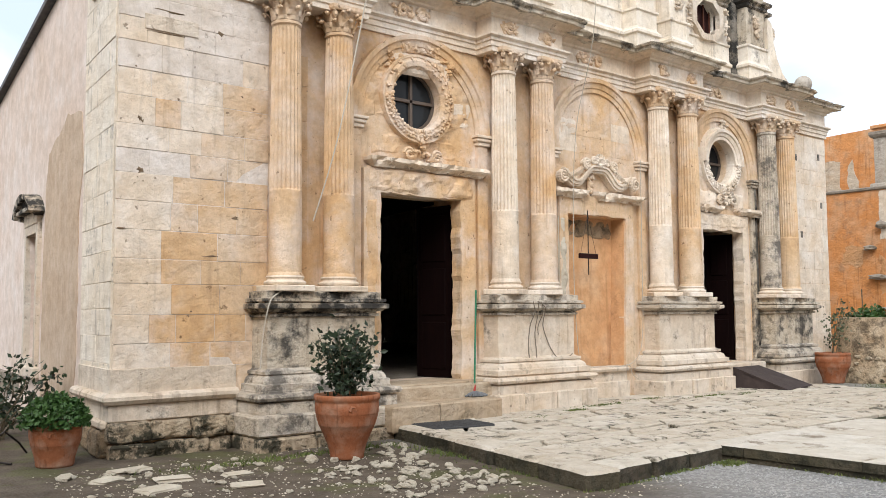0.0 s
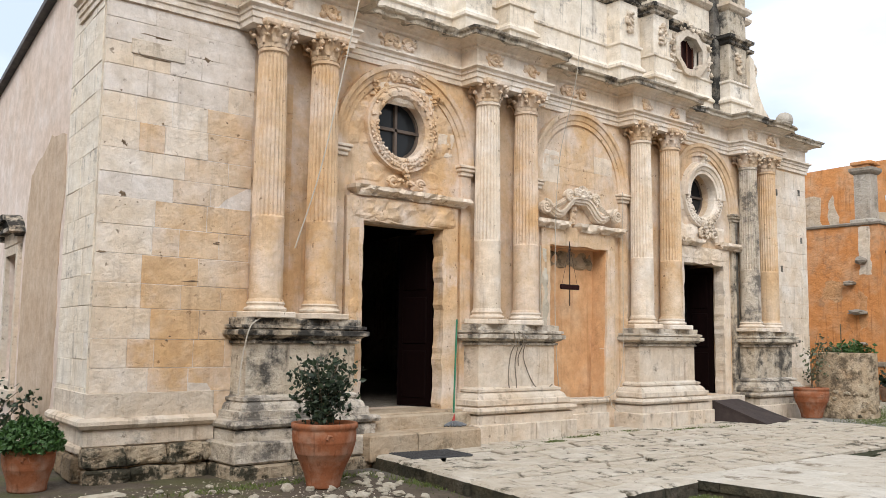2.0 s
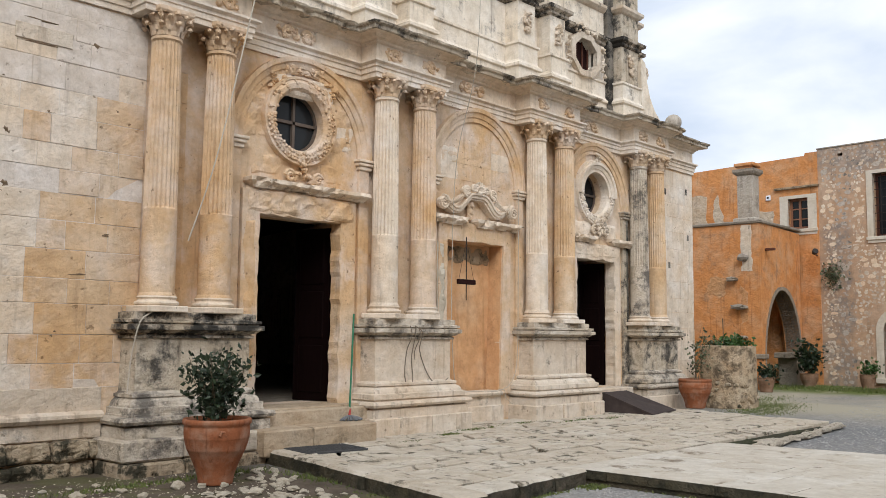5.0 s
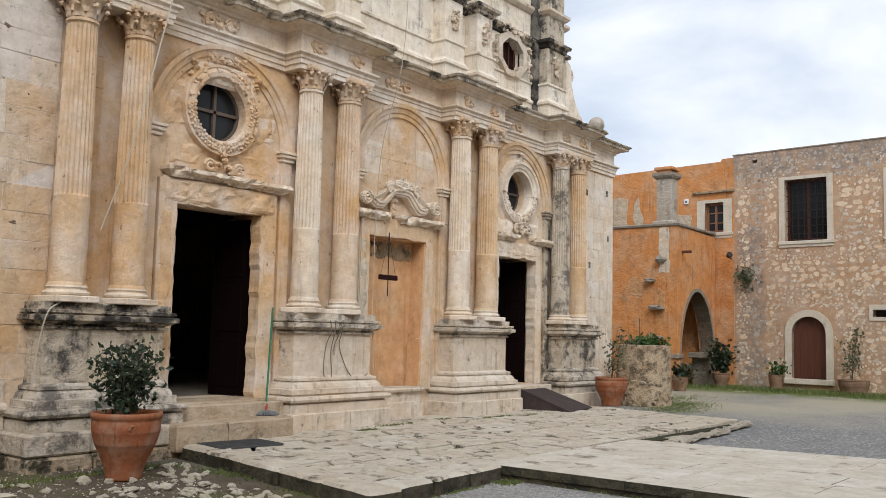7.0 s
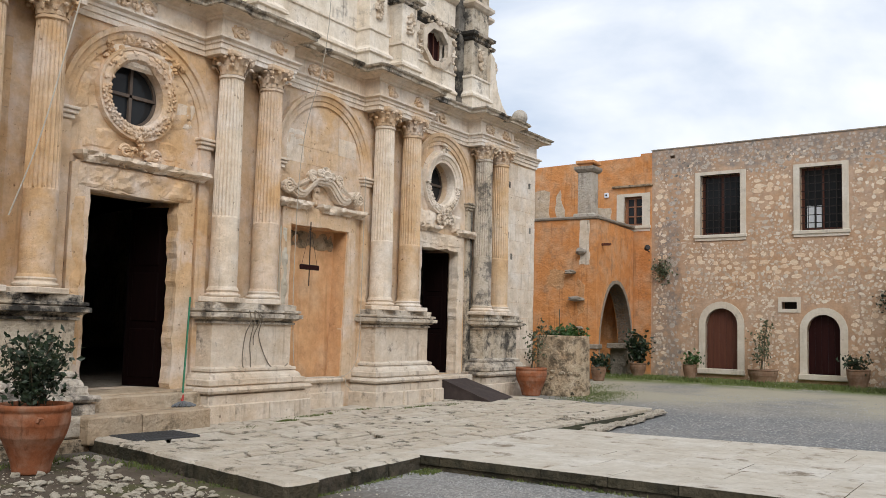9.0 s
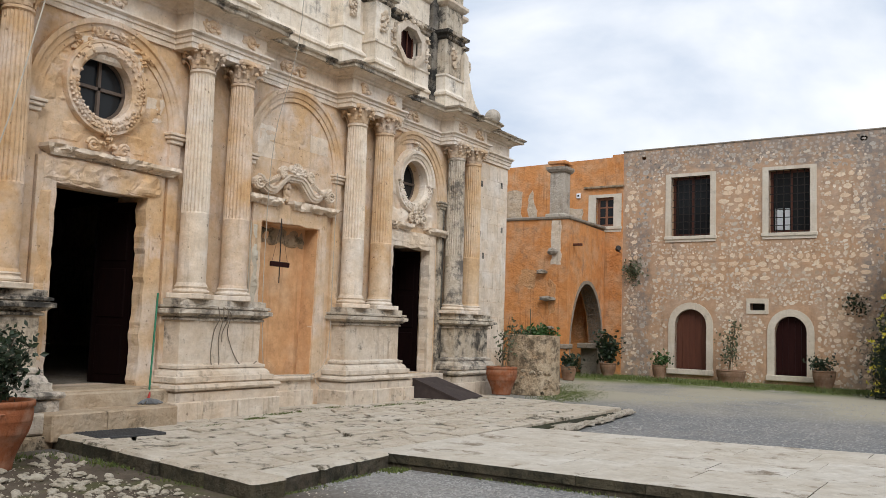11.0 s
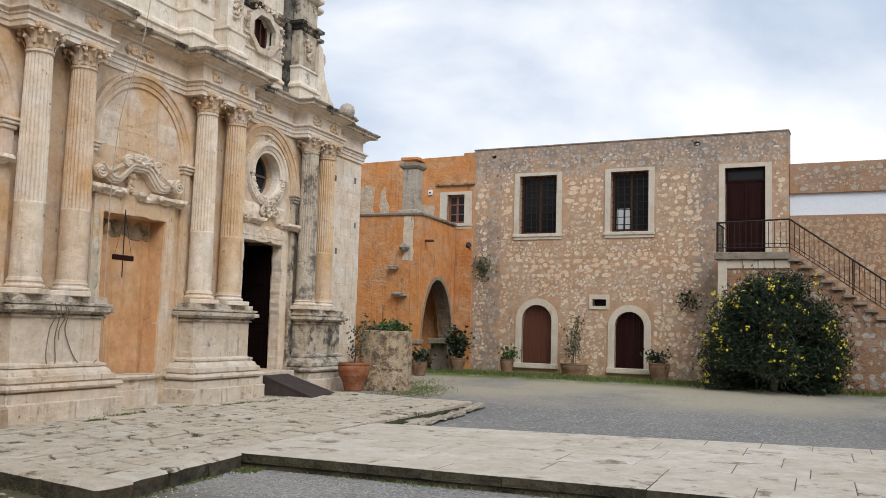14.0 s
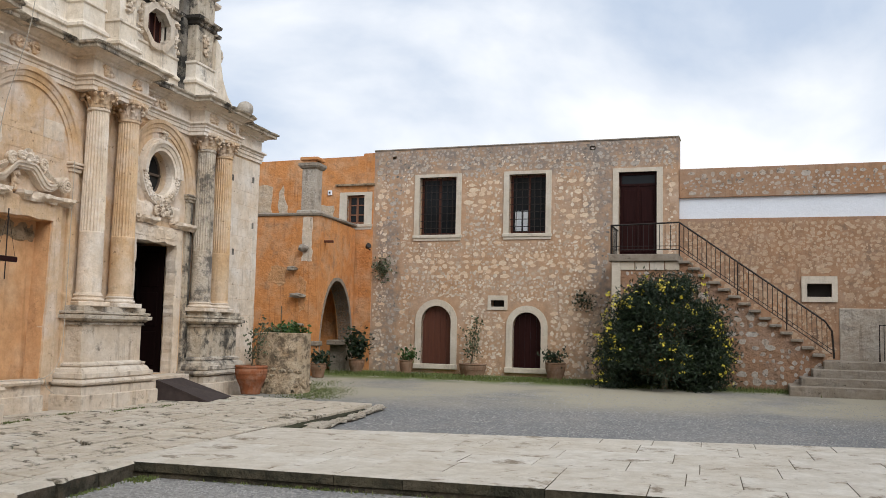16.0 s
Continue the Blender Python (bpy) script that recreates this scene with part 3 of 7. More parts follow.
D1 = (7.12, 8.585, 0.62, 3.27)
D2 = (10.92, 12.36, 0.62, 3.23)
D3 = (14.72, 16.08, 0.62, 3.19)
hole1 = rect(D1[0] - 0.12, D1[1] + 0.16, D1[2], D1[3] + 0.06)
NICHE = [(10.90, 0.62), (12.33, 0.62), (12.41, 3.24), (10.95, 3.23)]      # its right jamb leans
hole2 = [(x + (0.03 if x > 11.5 else -0.03), z + (0.03 if z > 1 else 0)) for x, z in NICHE]
hole3 = rect(D3[0] - 0.10, D3[1] + 0.12, D3[2], D3[3] + 0.06)
ROSE1 = (7.82, 4.68, 0.44)
ROSE3 = (15.46, 4.58, 0.46)
front = panel([(X0 + 0.10, -0.2), (X1, -0.2), (X1, 6.3), (X0 + 0.10, 6.3)],
              [hole1, hole2, hole3, oval(*ROSE1[:2], ROSE1[2], ROSE1[2]), oval(*ROSE3[:2], ROSE3[2], ROSE3[2])], WALL_Y, WALL_Y + 0.75)
part("wall", front, LIME, church, "cream limestone front wall with chipped openings")

# niche behind the middle doorway
bm = bmesh.new()
box(bm, 10.7, 12.6, 0.985, WALL_Y + 0.7, 0.5, 3.4)
part("niche_back", bm, NICHE_PL, church, "orange plaster filling of a blocked doorway")
inset = [(x + (-0.014 if x > 11.5 else 0.014), z - (0.014 if z > 1 else 0)) for x, z in NICHE]
part("niche_reveal", panel([(x + (0.02 if x > 11.5 else -0.02), z + (0.02 if z > 1 else -0.01)) for x, z in NICHE], [inset], 0.70, 0.99), NICHE_PL, church, "orange plastered reveal of the blocked doorway")

# side wall, set slightly off square, with plaster and a stone quoin strip
SIDE = pose(X0, WALL_Y, 0, 0, 0, -96)
swin = rect(-5.70, -4.82, 0.92, 2.90)
swin2 = [(-10.95, 2.0), (-10.4, 2.0), (-10.4, 3.6), (-10.67, 4.2), (-10.95, 3.6)]
side = panel([(-26, -0.2), (-1.62, -0.2), (-1.62, 6.57), (-26, 4.66)], [jag(swin, 0.006, 0.3, 2), swin2], 0.03, 0.7)
part("side_wall", side, PLASTER, church, "pinkish plastered side wall with worn patches", m=SIDE)
part("corner_wall", panel([(-1.62, -0.2), (-0.078, -0.2), (-0.078, 6.3), (-1.62, 6.3)], [], -0.005, 0.6), LIME_WHITE, church, "pale ashlar corner strip", m=SIDE)
bm = bmesh.new()
for i in range(27):
    a, b = -26 + i * 0.95, -26 + (i + 1) * 0.95 - 0.012
    za, zb = 4.66 + (a + 26) * 0.0788, 4.66 + (b + 26) * 0.0788
    v = [bm.verts.new(p) for p in ((a, -0.09, za), (b, -0.09, zb), (b, 0.5, zb), (a, 0.5, za), (a, -0.09, za + 0.085), (b, -0.09, zb + 0.085), (b, 0.5, zb + 0.09), (a, 0.5, za + 0.09))]
    for q in ((3, 2, 1, 0), (4, 5, 6, 7), (0, 1, 5, 4), (1, 2, 6, 5), (2, 3, 7, 6), (3, 0, 4, 7)):
        bm.faces.new([v[k] for k in q])
part("eave", bm, TILE_EDGE, church, "dark slate eave along the side wall", m=SIDE)
# back and far side, roof
part("far_wall", boxed(X1 - 0.7, X1, WALL_Y + 0.75, 26, -0.2, 6.2), LIME_PALE, church)
part("rear_wall", boxed(X0 + 2, X1, 26, 26.6, -0.2, 6.0), PLASTER, church)
bm = bmesh.new()
v = [bm.verts.new(p) for p in ((4.0, 1.2, 6.02), (X1 - 0.02, 1.2, 6.02), (X1 - 0.02, 26, 4.62), (6.6, 26, 4.62), (4.0, 1.2, 6.27), (X1 - 0.02, 1.2, 6.27), (X1 - 0.02, 26, 4.70), (6.6, 26, 4.70))]
for q in ((3, 2, 1, 0), (4, 5, 6, 7), (0, 1, 5, 4), (1, 2, 6, 5), (2, 3, 7, 6), (3, 0, 4, 7)):
    bm.faces.new([v[k] for k in q])
part("roof", bm, TILE_EDGE, church)
part("bare_plaster", panel(jag([(-2.13, 0.36), (-4.45, 0.36), (-4.48, 2.17), (-4.36, 3.6), (-4.2, 4.05), (-3.41, 4.22), (-2.85, 4.43), (-1.95, 4.28), (-1.80, 3.64), (-2.02, 2.91), (-1.97, 1.78)], 0.05, 0.16, 6), [], 0.022, 0.06), BARE_PL, church, "patch where the whitewash has worn to brown plaster", m=SIDE)
part("inner_floor", boxed(X0 + 0.7, X1 - 0.7, WALL_Y + 0.3, 26, 0.30, 0.60), GREYSTONE, church, "worn stone floor inside the doorway")

# ashlar blocks of the left bay, the strips between columns and the right bay
rg = random.Random(11)


def block_mesh(w, h, d, seed):
    r = random.Random(seed)
    bm = bmesh.new()
    box(bm, 0.0035, w - 0.0035, -d, 0.03, 0.0035, h - 0.0035, bev=0.003)
    for v in bm.verts:
        if v.co.y < -d * 0.3:
            v.co.y += r.uniform(-0.0015, 0.0015)
    return finish(bm, "stone_block")


def ashlar(x0, x1, z0, z1, course, width, mats, seed, depth=0.012, m=None):
    r = random.Random(seed)
    z = z0
    while z < z1 - 0.05:
        h = min(course * r.uniform(0.88, 1.14), z1 - z)
        x = x0
        while x < x1 - 0.02:
            w = width * r.uniform(0.6, 1.4)
            if x1 - (x + w) < 0.16:
                w = x1 - x
            mt = mats(x + w / 2, z + h / 2, r)
            mm = pose(x, WALL_Y, z) if m is None else m @ pose(x, 0, z)
            link("stone_block", block_mesh(w, h, depth * r.uniform(0.45, 1.15), r.random()), mt, church, m=mm)
            x += w
        z += h


def left_mats(x, z, r):
    """Pale towards the corner and the top, ochre low down beside the columns."""
    k = (x - 3.9) * 0.9 - (z - 2.2) * 0.55 + r.uniform(-0.45, 0.45)
    if x < 3.9 or z > 4.3 or k < -0.45:
        return LIME_GREY if z > 3.0 and r.random() < 0.6 else LIME_CREAM
    if k > 0.15:
        return LIME_WARM if r.random() < 0.5 else LIME
    return LIME if r.random() < 0.6 else LIME_CREAM


part("pale_pointing", boxed(X0 + 0.03, 5.42, WALL_Y - 0.0055, WALL_Y + 0.05, 0.98, 5.52), LIME_GREY, church, "pale lime pointing between the blocks")

BLOCKS_AT_END = [
    (X0, 5.42, 0.98, 5.5, 0.31, 0.52, left_mats, 1, 0.014),
    (5.69, 6.0, 1.9, 5.4, 0.42, 0.6, lambda x, z, r: LIME_WARM if r.random() < 0.7 else LIME, 2, 0.010),
    (9.42, 9.78, 1.9, 5.4, 0.42, 0.6, lambda x, z, r: LIME_WARM if r.random() < 0.7 else LIME, 3, 0.010),
    (13.2, 13.6, 1.9, 5.4, 0.42, 0.6, lambda x, z, r: LIME_WARM if r.random() < 0.6 else LIME, 4, 0.010),
    (17.5, X1, 0.7, 5.5, 0.36, 0.6, lambda x, z, r: LIME_CREAM, 6, 0.007),
    (10.86, 12.66, 4.30, 4.9, 0.30, 0.55, lambda x, z, r: LIME if r.random() < 0.6 else LIME_CREAM, 7, 0.006),
    (-1.60, -0.08, 0.72, 6.2, 0.34, 0.75, lambda x, z, r: LIME_WHITE, 8, 0.014, SIDE),
]

# entablature, breaking forward over each pair of columns
epath = [(X0 + 0.12, WALL_Y + 1.2), (X0, WALL_Y)]
for a, b in PAIRS:
    epath += [(a, WALL_Y), (a, 0.40), (b, 0.40), (b, WALL_Y)]
epath += [(X1, WALL_Y), (X1, WALL_Y + 2.0)]
part("architrave", sweep(bmesh.new(), epath, [(0.0, 5.54), (0.035, 5.54), (0.035, 5.61), (0.055, 5.62), (0.055, 5.69), (0.075, 5.70), (0.075, 5.74), (0.12, 5.77), (0.12, 5.80), (0.02, 5.81)]), LIME_CREAM, church, "stepped stone architrave")
part("frieze", sweep(bmesh.new(), epath, [(0.02, 5.81), (0.02, 6.07)]), LIME_CREAM, church)
part("bed_moulding", sweep(bmesh.new(), epath, [(0.03, 6.07), (0.06, 6.09), (0.06, 6.12), (0.11, 6.14), (0.13, 6.16), (0.16, 6.18), (0.26, 6.195)], back=0.5), LIME_CREAM, church)
def chipped(bm, amp, seed, face=0.0):
    """Breaks the edge of a long moulding."""
    for _ in range(3):
        bmesh.ops.subdivide_edges(bm, edges=[e for e in bm.edges if e.calc_length() > 0.16 and abs(e.verts[0].co.z - e.verts[1].co.z) < 0.02 and abs(e.verts[0].co.x - e.verts[1].co.x) > 0.1], cuts=3, use_grid_fill=True)
    for v in bm.verts:
        k = noise.noise(Vector((v.co.x * 4.2, v.co.z * 3.0, seed))) + 0.6 * noise.noise(Vector((v.co.x * 11.0, v.co.z * 7.0, seed + 3)))
        v.co.y += max(0.0, k - 0.12) * amp
        v.co.z -= max(0.0, k - 0.25) * amp * 0.35
    return bm


part("cornice", chipped(sweep(bmesh.new(), epath, [(0.25, 6.192), (0.29, 6.195), (0.29, 6.25), (0.33, 6.27), (0.345, 6.30), (0.10, 6.36)], back=0.5), 0.15, 4), STREAKED, church, "projecting cornice edge blackened by lichen")

# plain course of the left corner above the plinth, rounded plinth moulding
ppath = [(X0 + 0.165, WALL_Y + 1.6), (X0, WALL_Y), (5.0, WALL_Y)]
part("plinth_course", sweep(bmesh.new(), ppath, [(0.02, 0.70), (0.025, 0.98), (0.0, 0.985)]), LIME_PALE, church)
part("plinth_footing", sweep(bmesh.new(), ppath, [(0.035, 0.40), (0.045, 0.41), (0.045, 0.58), (0.03, 0.59)]), LIME_PALE, church, "smooth ashlar course below the plinth moulding")
part("plinth_moulding", sweep(bmesh.new(), ppath, [(0.03, 0.585), (0.09, 0.60), (0.12, 0.64), (0.115, 0.68), (0.08, 0.71), (0.02, 0.715)]), LIME_PALE, church, "rounded pale plinth moulding", smooth=False)
# rough footing stones
r = random.Random(5)
z = -0.08
for h in (0.24, 0.25):
    x = X0 - 0.05
    while x < 4.95:
        w = min(r.uniform(0.30, 0.66), 4.98 - x)
        bm = bmesh.new()
        box(bm, 0.008, w - 0.008, -0.09 - r.uniform(0, 0.08), 0.2, 0.008, h * r.uniform(0.92, 1.0) - 0.006, bev=0.025)
        bmesh.ops.subdivide_edges(bm, edges=bm.edges[:], cuts=3, use_grid_fill=True)
        for v in bm.verts:
            p = v.co + Vector((x * 3, 4, z * 5))
            v.co += Vector((noise.noise(p * 4) * 0.03, noise.noise(p * 5 + Vector((0, 7, 0))) * 0.07 + noise.noise(p * 14) * 0.02, noise.noise(p * 4 + Vector((3, 0, 9))) * 0.03))
        part("footing_stone", bm, FOOTING, church, m=pose(x, WALL_Y, z))
        x += w
    z += h
for k in range(3):
    bm = boxed(0, 0.5, -0.13 + 0.04 * k, 0.3, 0.006, 0.30, bev=0.03)
    part("footing_stone", bm, ROUGHBASE, church, m=SIDE @ pose(-0.55 - 0.52 * k, 0, 0.0))
    part("footing_stone", boxed(0, 0.5, -0.10, 0.3, 0.006, 0.10, bev=0.02), LIME_PALE, church, m=SIDE @ pose(-0.54 - 0.51 * k, 0, 0.31))

# pedestals
BASE_PROF = [(0.20, 0.44), (0.20, 0.57), (0.165, 0.577), (0.165, 0.595), (0.235, 0.60), (0.252, 0.635), (0.235, 0.672), (0.145, 0.682), (0.145, 0.70), (0.17, 0.705), (0.17, 0.775), (0.125, 0.785), (0.12, 0.81), (0.10, 0.845), (0.06, 0.87), (0.045, 0.885), (0.07, 0.89), (0.07, 0.925), (0.02, 0.935), (0.0, 0.955)]
CAP_PROF = [(0.0, 1.56), (0.04, 1.565), (0.04, 1.595), (0.012, 1.602), (0.012, 1.618), (0.065, 1.625), (0.09, 1.652), (0.13, 1.66), (0.13, 1.715), (0.075, 1.724), (0.075, 1.737), (0.105, 1.742), (0.105, 1.775), (0.05, 1.785), (0.05, 1.86), (-0.02, 1.87)]
PLABEL = ("pale stone pedestal with blackened cap and rough footing", "pale stone pedestal with grey cap beside the main door",
          "pale stone pedestal with chipped corner", "grey weathered stone pedestal at the end of the front")
for k, (a, b) in enumerate(PEDS):
    ped = part("pedestal", boxed(a, b, 0.06, WALL_Y + 0.1, 0.9, 1.6, bev=0.006), STREAKED if k in (0, 3) else LIME_PALE, church, PLABEL[k], m=deeper(1.032))
    path = [(a, WALL_Y), (a, 0.06), (b, 0.06), (b, WALL_Y)]
    base = BASE_PROF if k else [(o * (0.8 if zz > 0.7 else 1.0), zz) for o, zz in BASE_PROF]
    part("base_moulding", sweep(bmesh.new(), path, base), CAPSTONE if k in (0, 3) else LIME_PALE, ped)
    part("cap_moulding", chipped(sweep(bmesh.new(), path, CAP_PROF), 0.07, k), LICHEN if k == 0 else STREAKED if k == 3 else CAPSTONE, ped, "cap moulding black with lichen" if k in (0, 3) else "greyed cap moulding")
    # footing blocks
    r = random.Random(20 + k)
    z0, z1 = (-0.05, 0.45) if k == 0 else (0.10, 0.45)
    rows = 2 if k == 0 else 1
    ext = 0.30 if k == 0 else 0.24
    for row in range(rows):
        h = (z1 - z0) / rows
        x = a - ext
        while x < b + ext - 0.02:
            w = min(r.uniform(0.45, 0.8), b + ext - x)
            if b + ext - (x + w) < 0.2:
                w = b + ext - x
            bm = bmesh.new()
            e = 0.06 * (rows - 1 - row)
            box(bm, x + 0.006, x + w - 0.006, 0.06 - ext - e - r.uniform(0, 0.04), WALL_Y, z0 + row * h + 0.006, z0 + (row + 1) * h - 0.004, bev=0.022 if k == 0 else 0.012)
            part("footing_block", bm, (FOOTING if row == 0 else CAPSTONE) if k == 0 else LIME_PALE, ped)
            x += w

# the low wall course between pedestals, under the niche and at the end
for a, b in ((10.36, 12.50), (14.12, 14.95), (17.62, X1)):
    part("base_course", sweep(bmesh.new(), [(a + 0.2, 0.62), (b - 0.2, 0.62)], [(0.06, 0.12), (0.06, 0.42), (0.0, 0.43), (0.0, 0.58), (0.05, 0.60), (0.06, 0.64), (0.03, 0.67), (-0.05, 0.675)]), LIME_PALE, church, "pale base course")

# columns
FL = 24


def shaft_mesh():
    bm = bmesh.new()

    def r_at(z):
        t = (z - 2.06) / 3.14
        return 0.205 * (1 - 0.14 * t ** 1.6)

    def fl(r, a, z):
        if z < 3.10:
            return r
        k = abs(math.sin(a * FL / 2))
        return r * (1 - 0.095 * k ** 0.55) if 3.12 < z < 5.16 else r
    zs = [2.06, 2.10, 2.6, 3.09, 3.10, 3.125, 3.5, 4.0, 4.5, 5.0, 5.155, 5.165, 5.175, 5.19, 5.205, 5.22]
    prof = [(r_at(z) + (0.014 if z in (5.175, 5.19, 5.205) else 0) + (0.02 if z < 2.08 else 0), z) for z in zs]
    lathe(bm, prof, FL * 6, fn=fl)
    return finish(bm, "shaft")


def base_mesh():
    bm = bmesh.new()
    prof = [(0.235, 1.94), (0.255, 1.955), (0.262, 1.975), (0.25, 1.995), (0.228, 2.0), (0.222, 2.015), (0.23, 2.03), (0.238, 2.04), (0.23, 2.055), (0.215, 2.062)]
    lathe(bm, prof, 40)
    box(bm, -0.27, 0.27, -0.27, 0.27, 1.865, 1.942, bev=0.01)
    return finish(bm, "column_base")


def capital_mesh(seed):
    rgc = random.Random(seed)
    bm = bmesh.new()
    lathe(bm, [(0.175, 5.22), (0.18, 5.30), (0.20, 5.40), (0.235, 5.47)], 24)
    for ring, (n, z0, h, r0) in enumerate(((8, 5.22, 0.15, 0.185), (8, 5.28, 0.19, 0.19))):
        for i in range(n):
            a = 2 * math.pi * (i + 0.5 * ring) / n
            ca, sa = math.cos(a), math.sin(a)
            rows = []
            hh = h * rgc.uniform(0.85, 1.05)
            for t in (0, 0.35, 0.7, 0.92, 1.0):
                out = r0 + 0.01 + 0.075 * t ** 2.2
                zz = z0 + hh * (t if t < 1 else 0.90)
                if t == 1.0:
                    out += 0.02
                wd = 0.062 * (1 - 0.45 * t ** 2)
                rows.append([bm.verts.new((out * ca - q * wd * sa - abs(q) * 0.012 * ca, out * sa + q * wd * ca - abs(q) * 0.012 * sa, zz)) for q in (-1, -0.4, 0, 0.4, 1)])
            for p, q in zip(rows, rows[1:]):
                for j in range(4):
                    bm.faces.new((p[j], p[j + 1], q[j + 1], q[j]))
            blob(bm, ((r0 + 0.09) * ca, (r0 + 0.09) * sa, z0 + hh * 0.9), (0.035, 0.035, 0.03), rgc, 0.25)
    for i in range(4):
        a = math.pi / 4 + i * math.pi / 2
        c = Vector((math.cos(a), math.sin(a), 0))
        sp = spiral(0, 0, 0.055, 0.012, 0.4, 1.5, 12)
        tube(bm, [c * (0.265 + p) + Vector((0, 0, 5.435 + q)) for p, q in sp], 0.018, 5)
        blob(bm, c * 0.27 + Vector((0, 0, 5.43)), (0.045, 0.045, 0.05), rgc, 0.3)
        m = math.pi / 2 * i
        blob(bm, (0.235 * math.cos(m), 0.235 * math.sin(m), 5.49), (0.04, 0.04, 0.04), rgc, 0.3)
    # concave abacus
    loop = []
    for i in range(4):
        a0 = math.pi / 4 + i * math.pi / 2
        for j in range(6):
            t = j / 6
            a = a0 + t * math.pi / 2
            rr = 0.335 - 0.10 * math.sin(math.pi * t)
            loop.append((rr * math.cos(a), rr * math.sin(a)))
    lo = [bm.verts.new((x * 0.95, y * 0.95, 5.475)) for x, y in loop]
    mi = [bm.verts.new((x, y, 5.50)) for x, y in loop]
    hi = [bm.verts.new((x, y, 5.545)) for x, y in loop]
    for p, q in ((lo, mi), (mi, hi)):
        for i in range(len(loop)):
            bm.faces.new((p[i], p[(i + 1) % len(loop)], q[(i + 1) % len(loop)], q[i]))
    bm.faces.new(lo[::-1])
    bm.faces.new(hi)
    return finish(bm, "capital")


SH, BA, CA = shaft_mesh(), base_mesh(), [capital_mesh(s) for s in (1, 2, 3)]
COLMAT = (LIME, LIME, LIME_CREAM, LIME, LIME_CREAM, LIME_WARM, CAPSTONE, LIME_WARM)
for k, x in enumerate(COLS):
    me = SH.copy()
    col = link("column", me, COLMAT[k], church, "fluted limestone column, plain below and streaked black" if k == 6 else "fluted limestone column, smooth in its lower third", m=deeper(1.0175) @ pose(x, 0.34, 0, 0, 0, k * 15))
    link("column_base", BA, LIME_CREAM, col)
    link("capital", CA[k % 3], LIME, col, "leafy carved capital", m=pose(0, 0, 0, 0, 0, -k * 15))

# ------------------------------------------------ door bays
rg = random.Random(4)


def arch_band(cx, half, zs, rise, width, y0, y1, mat, name, label, a0=0.0, a1=180.0):
    """A moulded band round a semicircular head, in three steps."""
    bm = bmesh.new()
    n = 30
    prof = [(0.0, y1), (0.0, y0 + 0.02), (width * 0.30, y0 + 0.02), (width * 0.34, y0), (width * 0.66, y0 - 0.015), (width * 0.72, y0 - 0.045), (width, y0 - 0.05), (width, y1)]
    rows = []
    for i in range(n + 1):
        a = radians(a0 + (a1 - a0) * i / n)
        rows.append([bm.verts.new((cx + (half + o) * math.cos(a), y, zs + (rise + o) * math.sin(a))) for o, y in prof])
    for p, q in zip(rows, rows[1:]):
        for j in range(len(prof) - 1):
            bm.faces.new((p[j], p[j + 1], q[j + 1], q[j]))
    bm.faces.new(rows[0])
    bm.faces.new(rows[-1][::-1])
    return part(name, bm, mat, church, label)


def impost(x, mat=LIME_CREAM):
    bm = boxed(x - 0.125, x + 0.125, 0.66, WALL_Y + 0.02, 4.13, 4.19, bev=0.01)
    box(bm, x - 0.155, x + 0.155, 0.63, WALL_Y + 0.018, 4.192, 4.245, bev=0.012)
    box(bm, x - 0.175, x + 0.175, 0.61, WALL_Y + 0.016, 4.247, 4.29, bev=0.008)
    return part("impost", bm, mat, church)


for xa, xb in ((6.72, 9.06), (10.60, 12.92), (14.36, 16.58)):
    c, hf = (xa + xb) / 2, (xb - xa) / 2
    arch_band(c, hf - 0.12, 4.28, 1.10, 0.24, 0.70, WALL_Y + 0.02, LIME, "arch_moulding", "moulded round arch over the bay")
    for x in (xa, xb):
        sooty = x > 16
        part("pilaster", boxed(x - 0.10, x + 0.10, 0.69, WALL_Y + 0.02, 0.6, 4.13, bev=0.008), STREAKED if sooty else LIME, church, "pilaster strip streaked black by run-off" if sooty else "")
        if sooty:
            part("stained_strip", boxed(x + 0.03, x + 0.104, 0.686, 0.72, 0.9, 4.12), STAIN_AND_HOLE, church, "run-off stain along a pilaster")
        impost(x, STREAKED if sooty else LIME_CREAM)


def door_surround(x0, x1, z0, z1, w, mat, seed, back=0.88, chips=0.03, lean=0.0):
    """A chipped stone frame with a lintel and small cornice."""
    outer = [(x0 - w, z0), (x0 - w, z1 + 0.32), (x1 + w, z1 + 0.32), (x1 + w, z0)]
    inner = jag([(x1 + lean, z0), (x1, z1), (x0, z1), (x0, z0)], chips, 0.08, seed, close=False) + [(x0, z0)]
    bm = panel(outer + inner, [], 0.66, back)
    fr = part("door_surround", bm, mat, church, "chipped stone door surround")
    return fr


door_surround(D1[0], D1[1], 0.62, D1[3], 0.28, LIME, 31, chips=0.022)
door_surround(D2[0], 12.41, 0.62, 3.235, 0.20, LIME, 37, 0.80, 0.016, -0.08)
door_surround(D3[0], D3[1], 0.62, D3[3], 0.22, LIME_CREAM, 41, 0.88, 0.028)


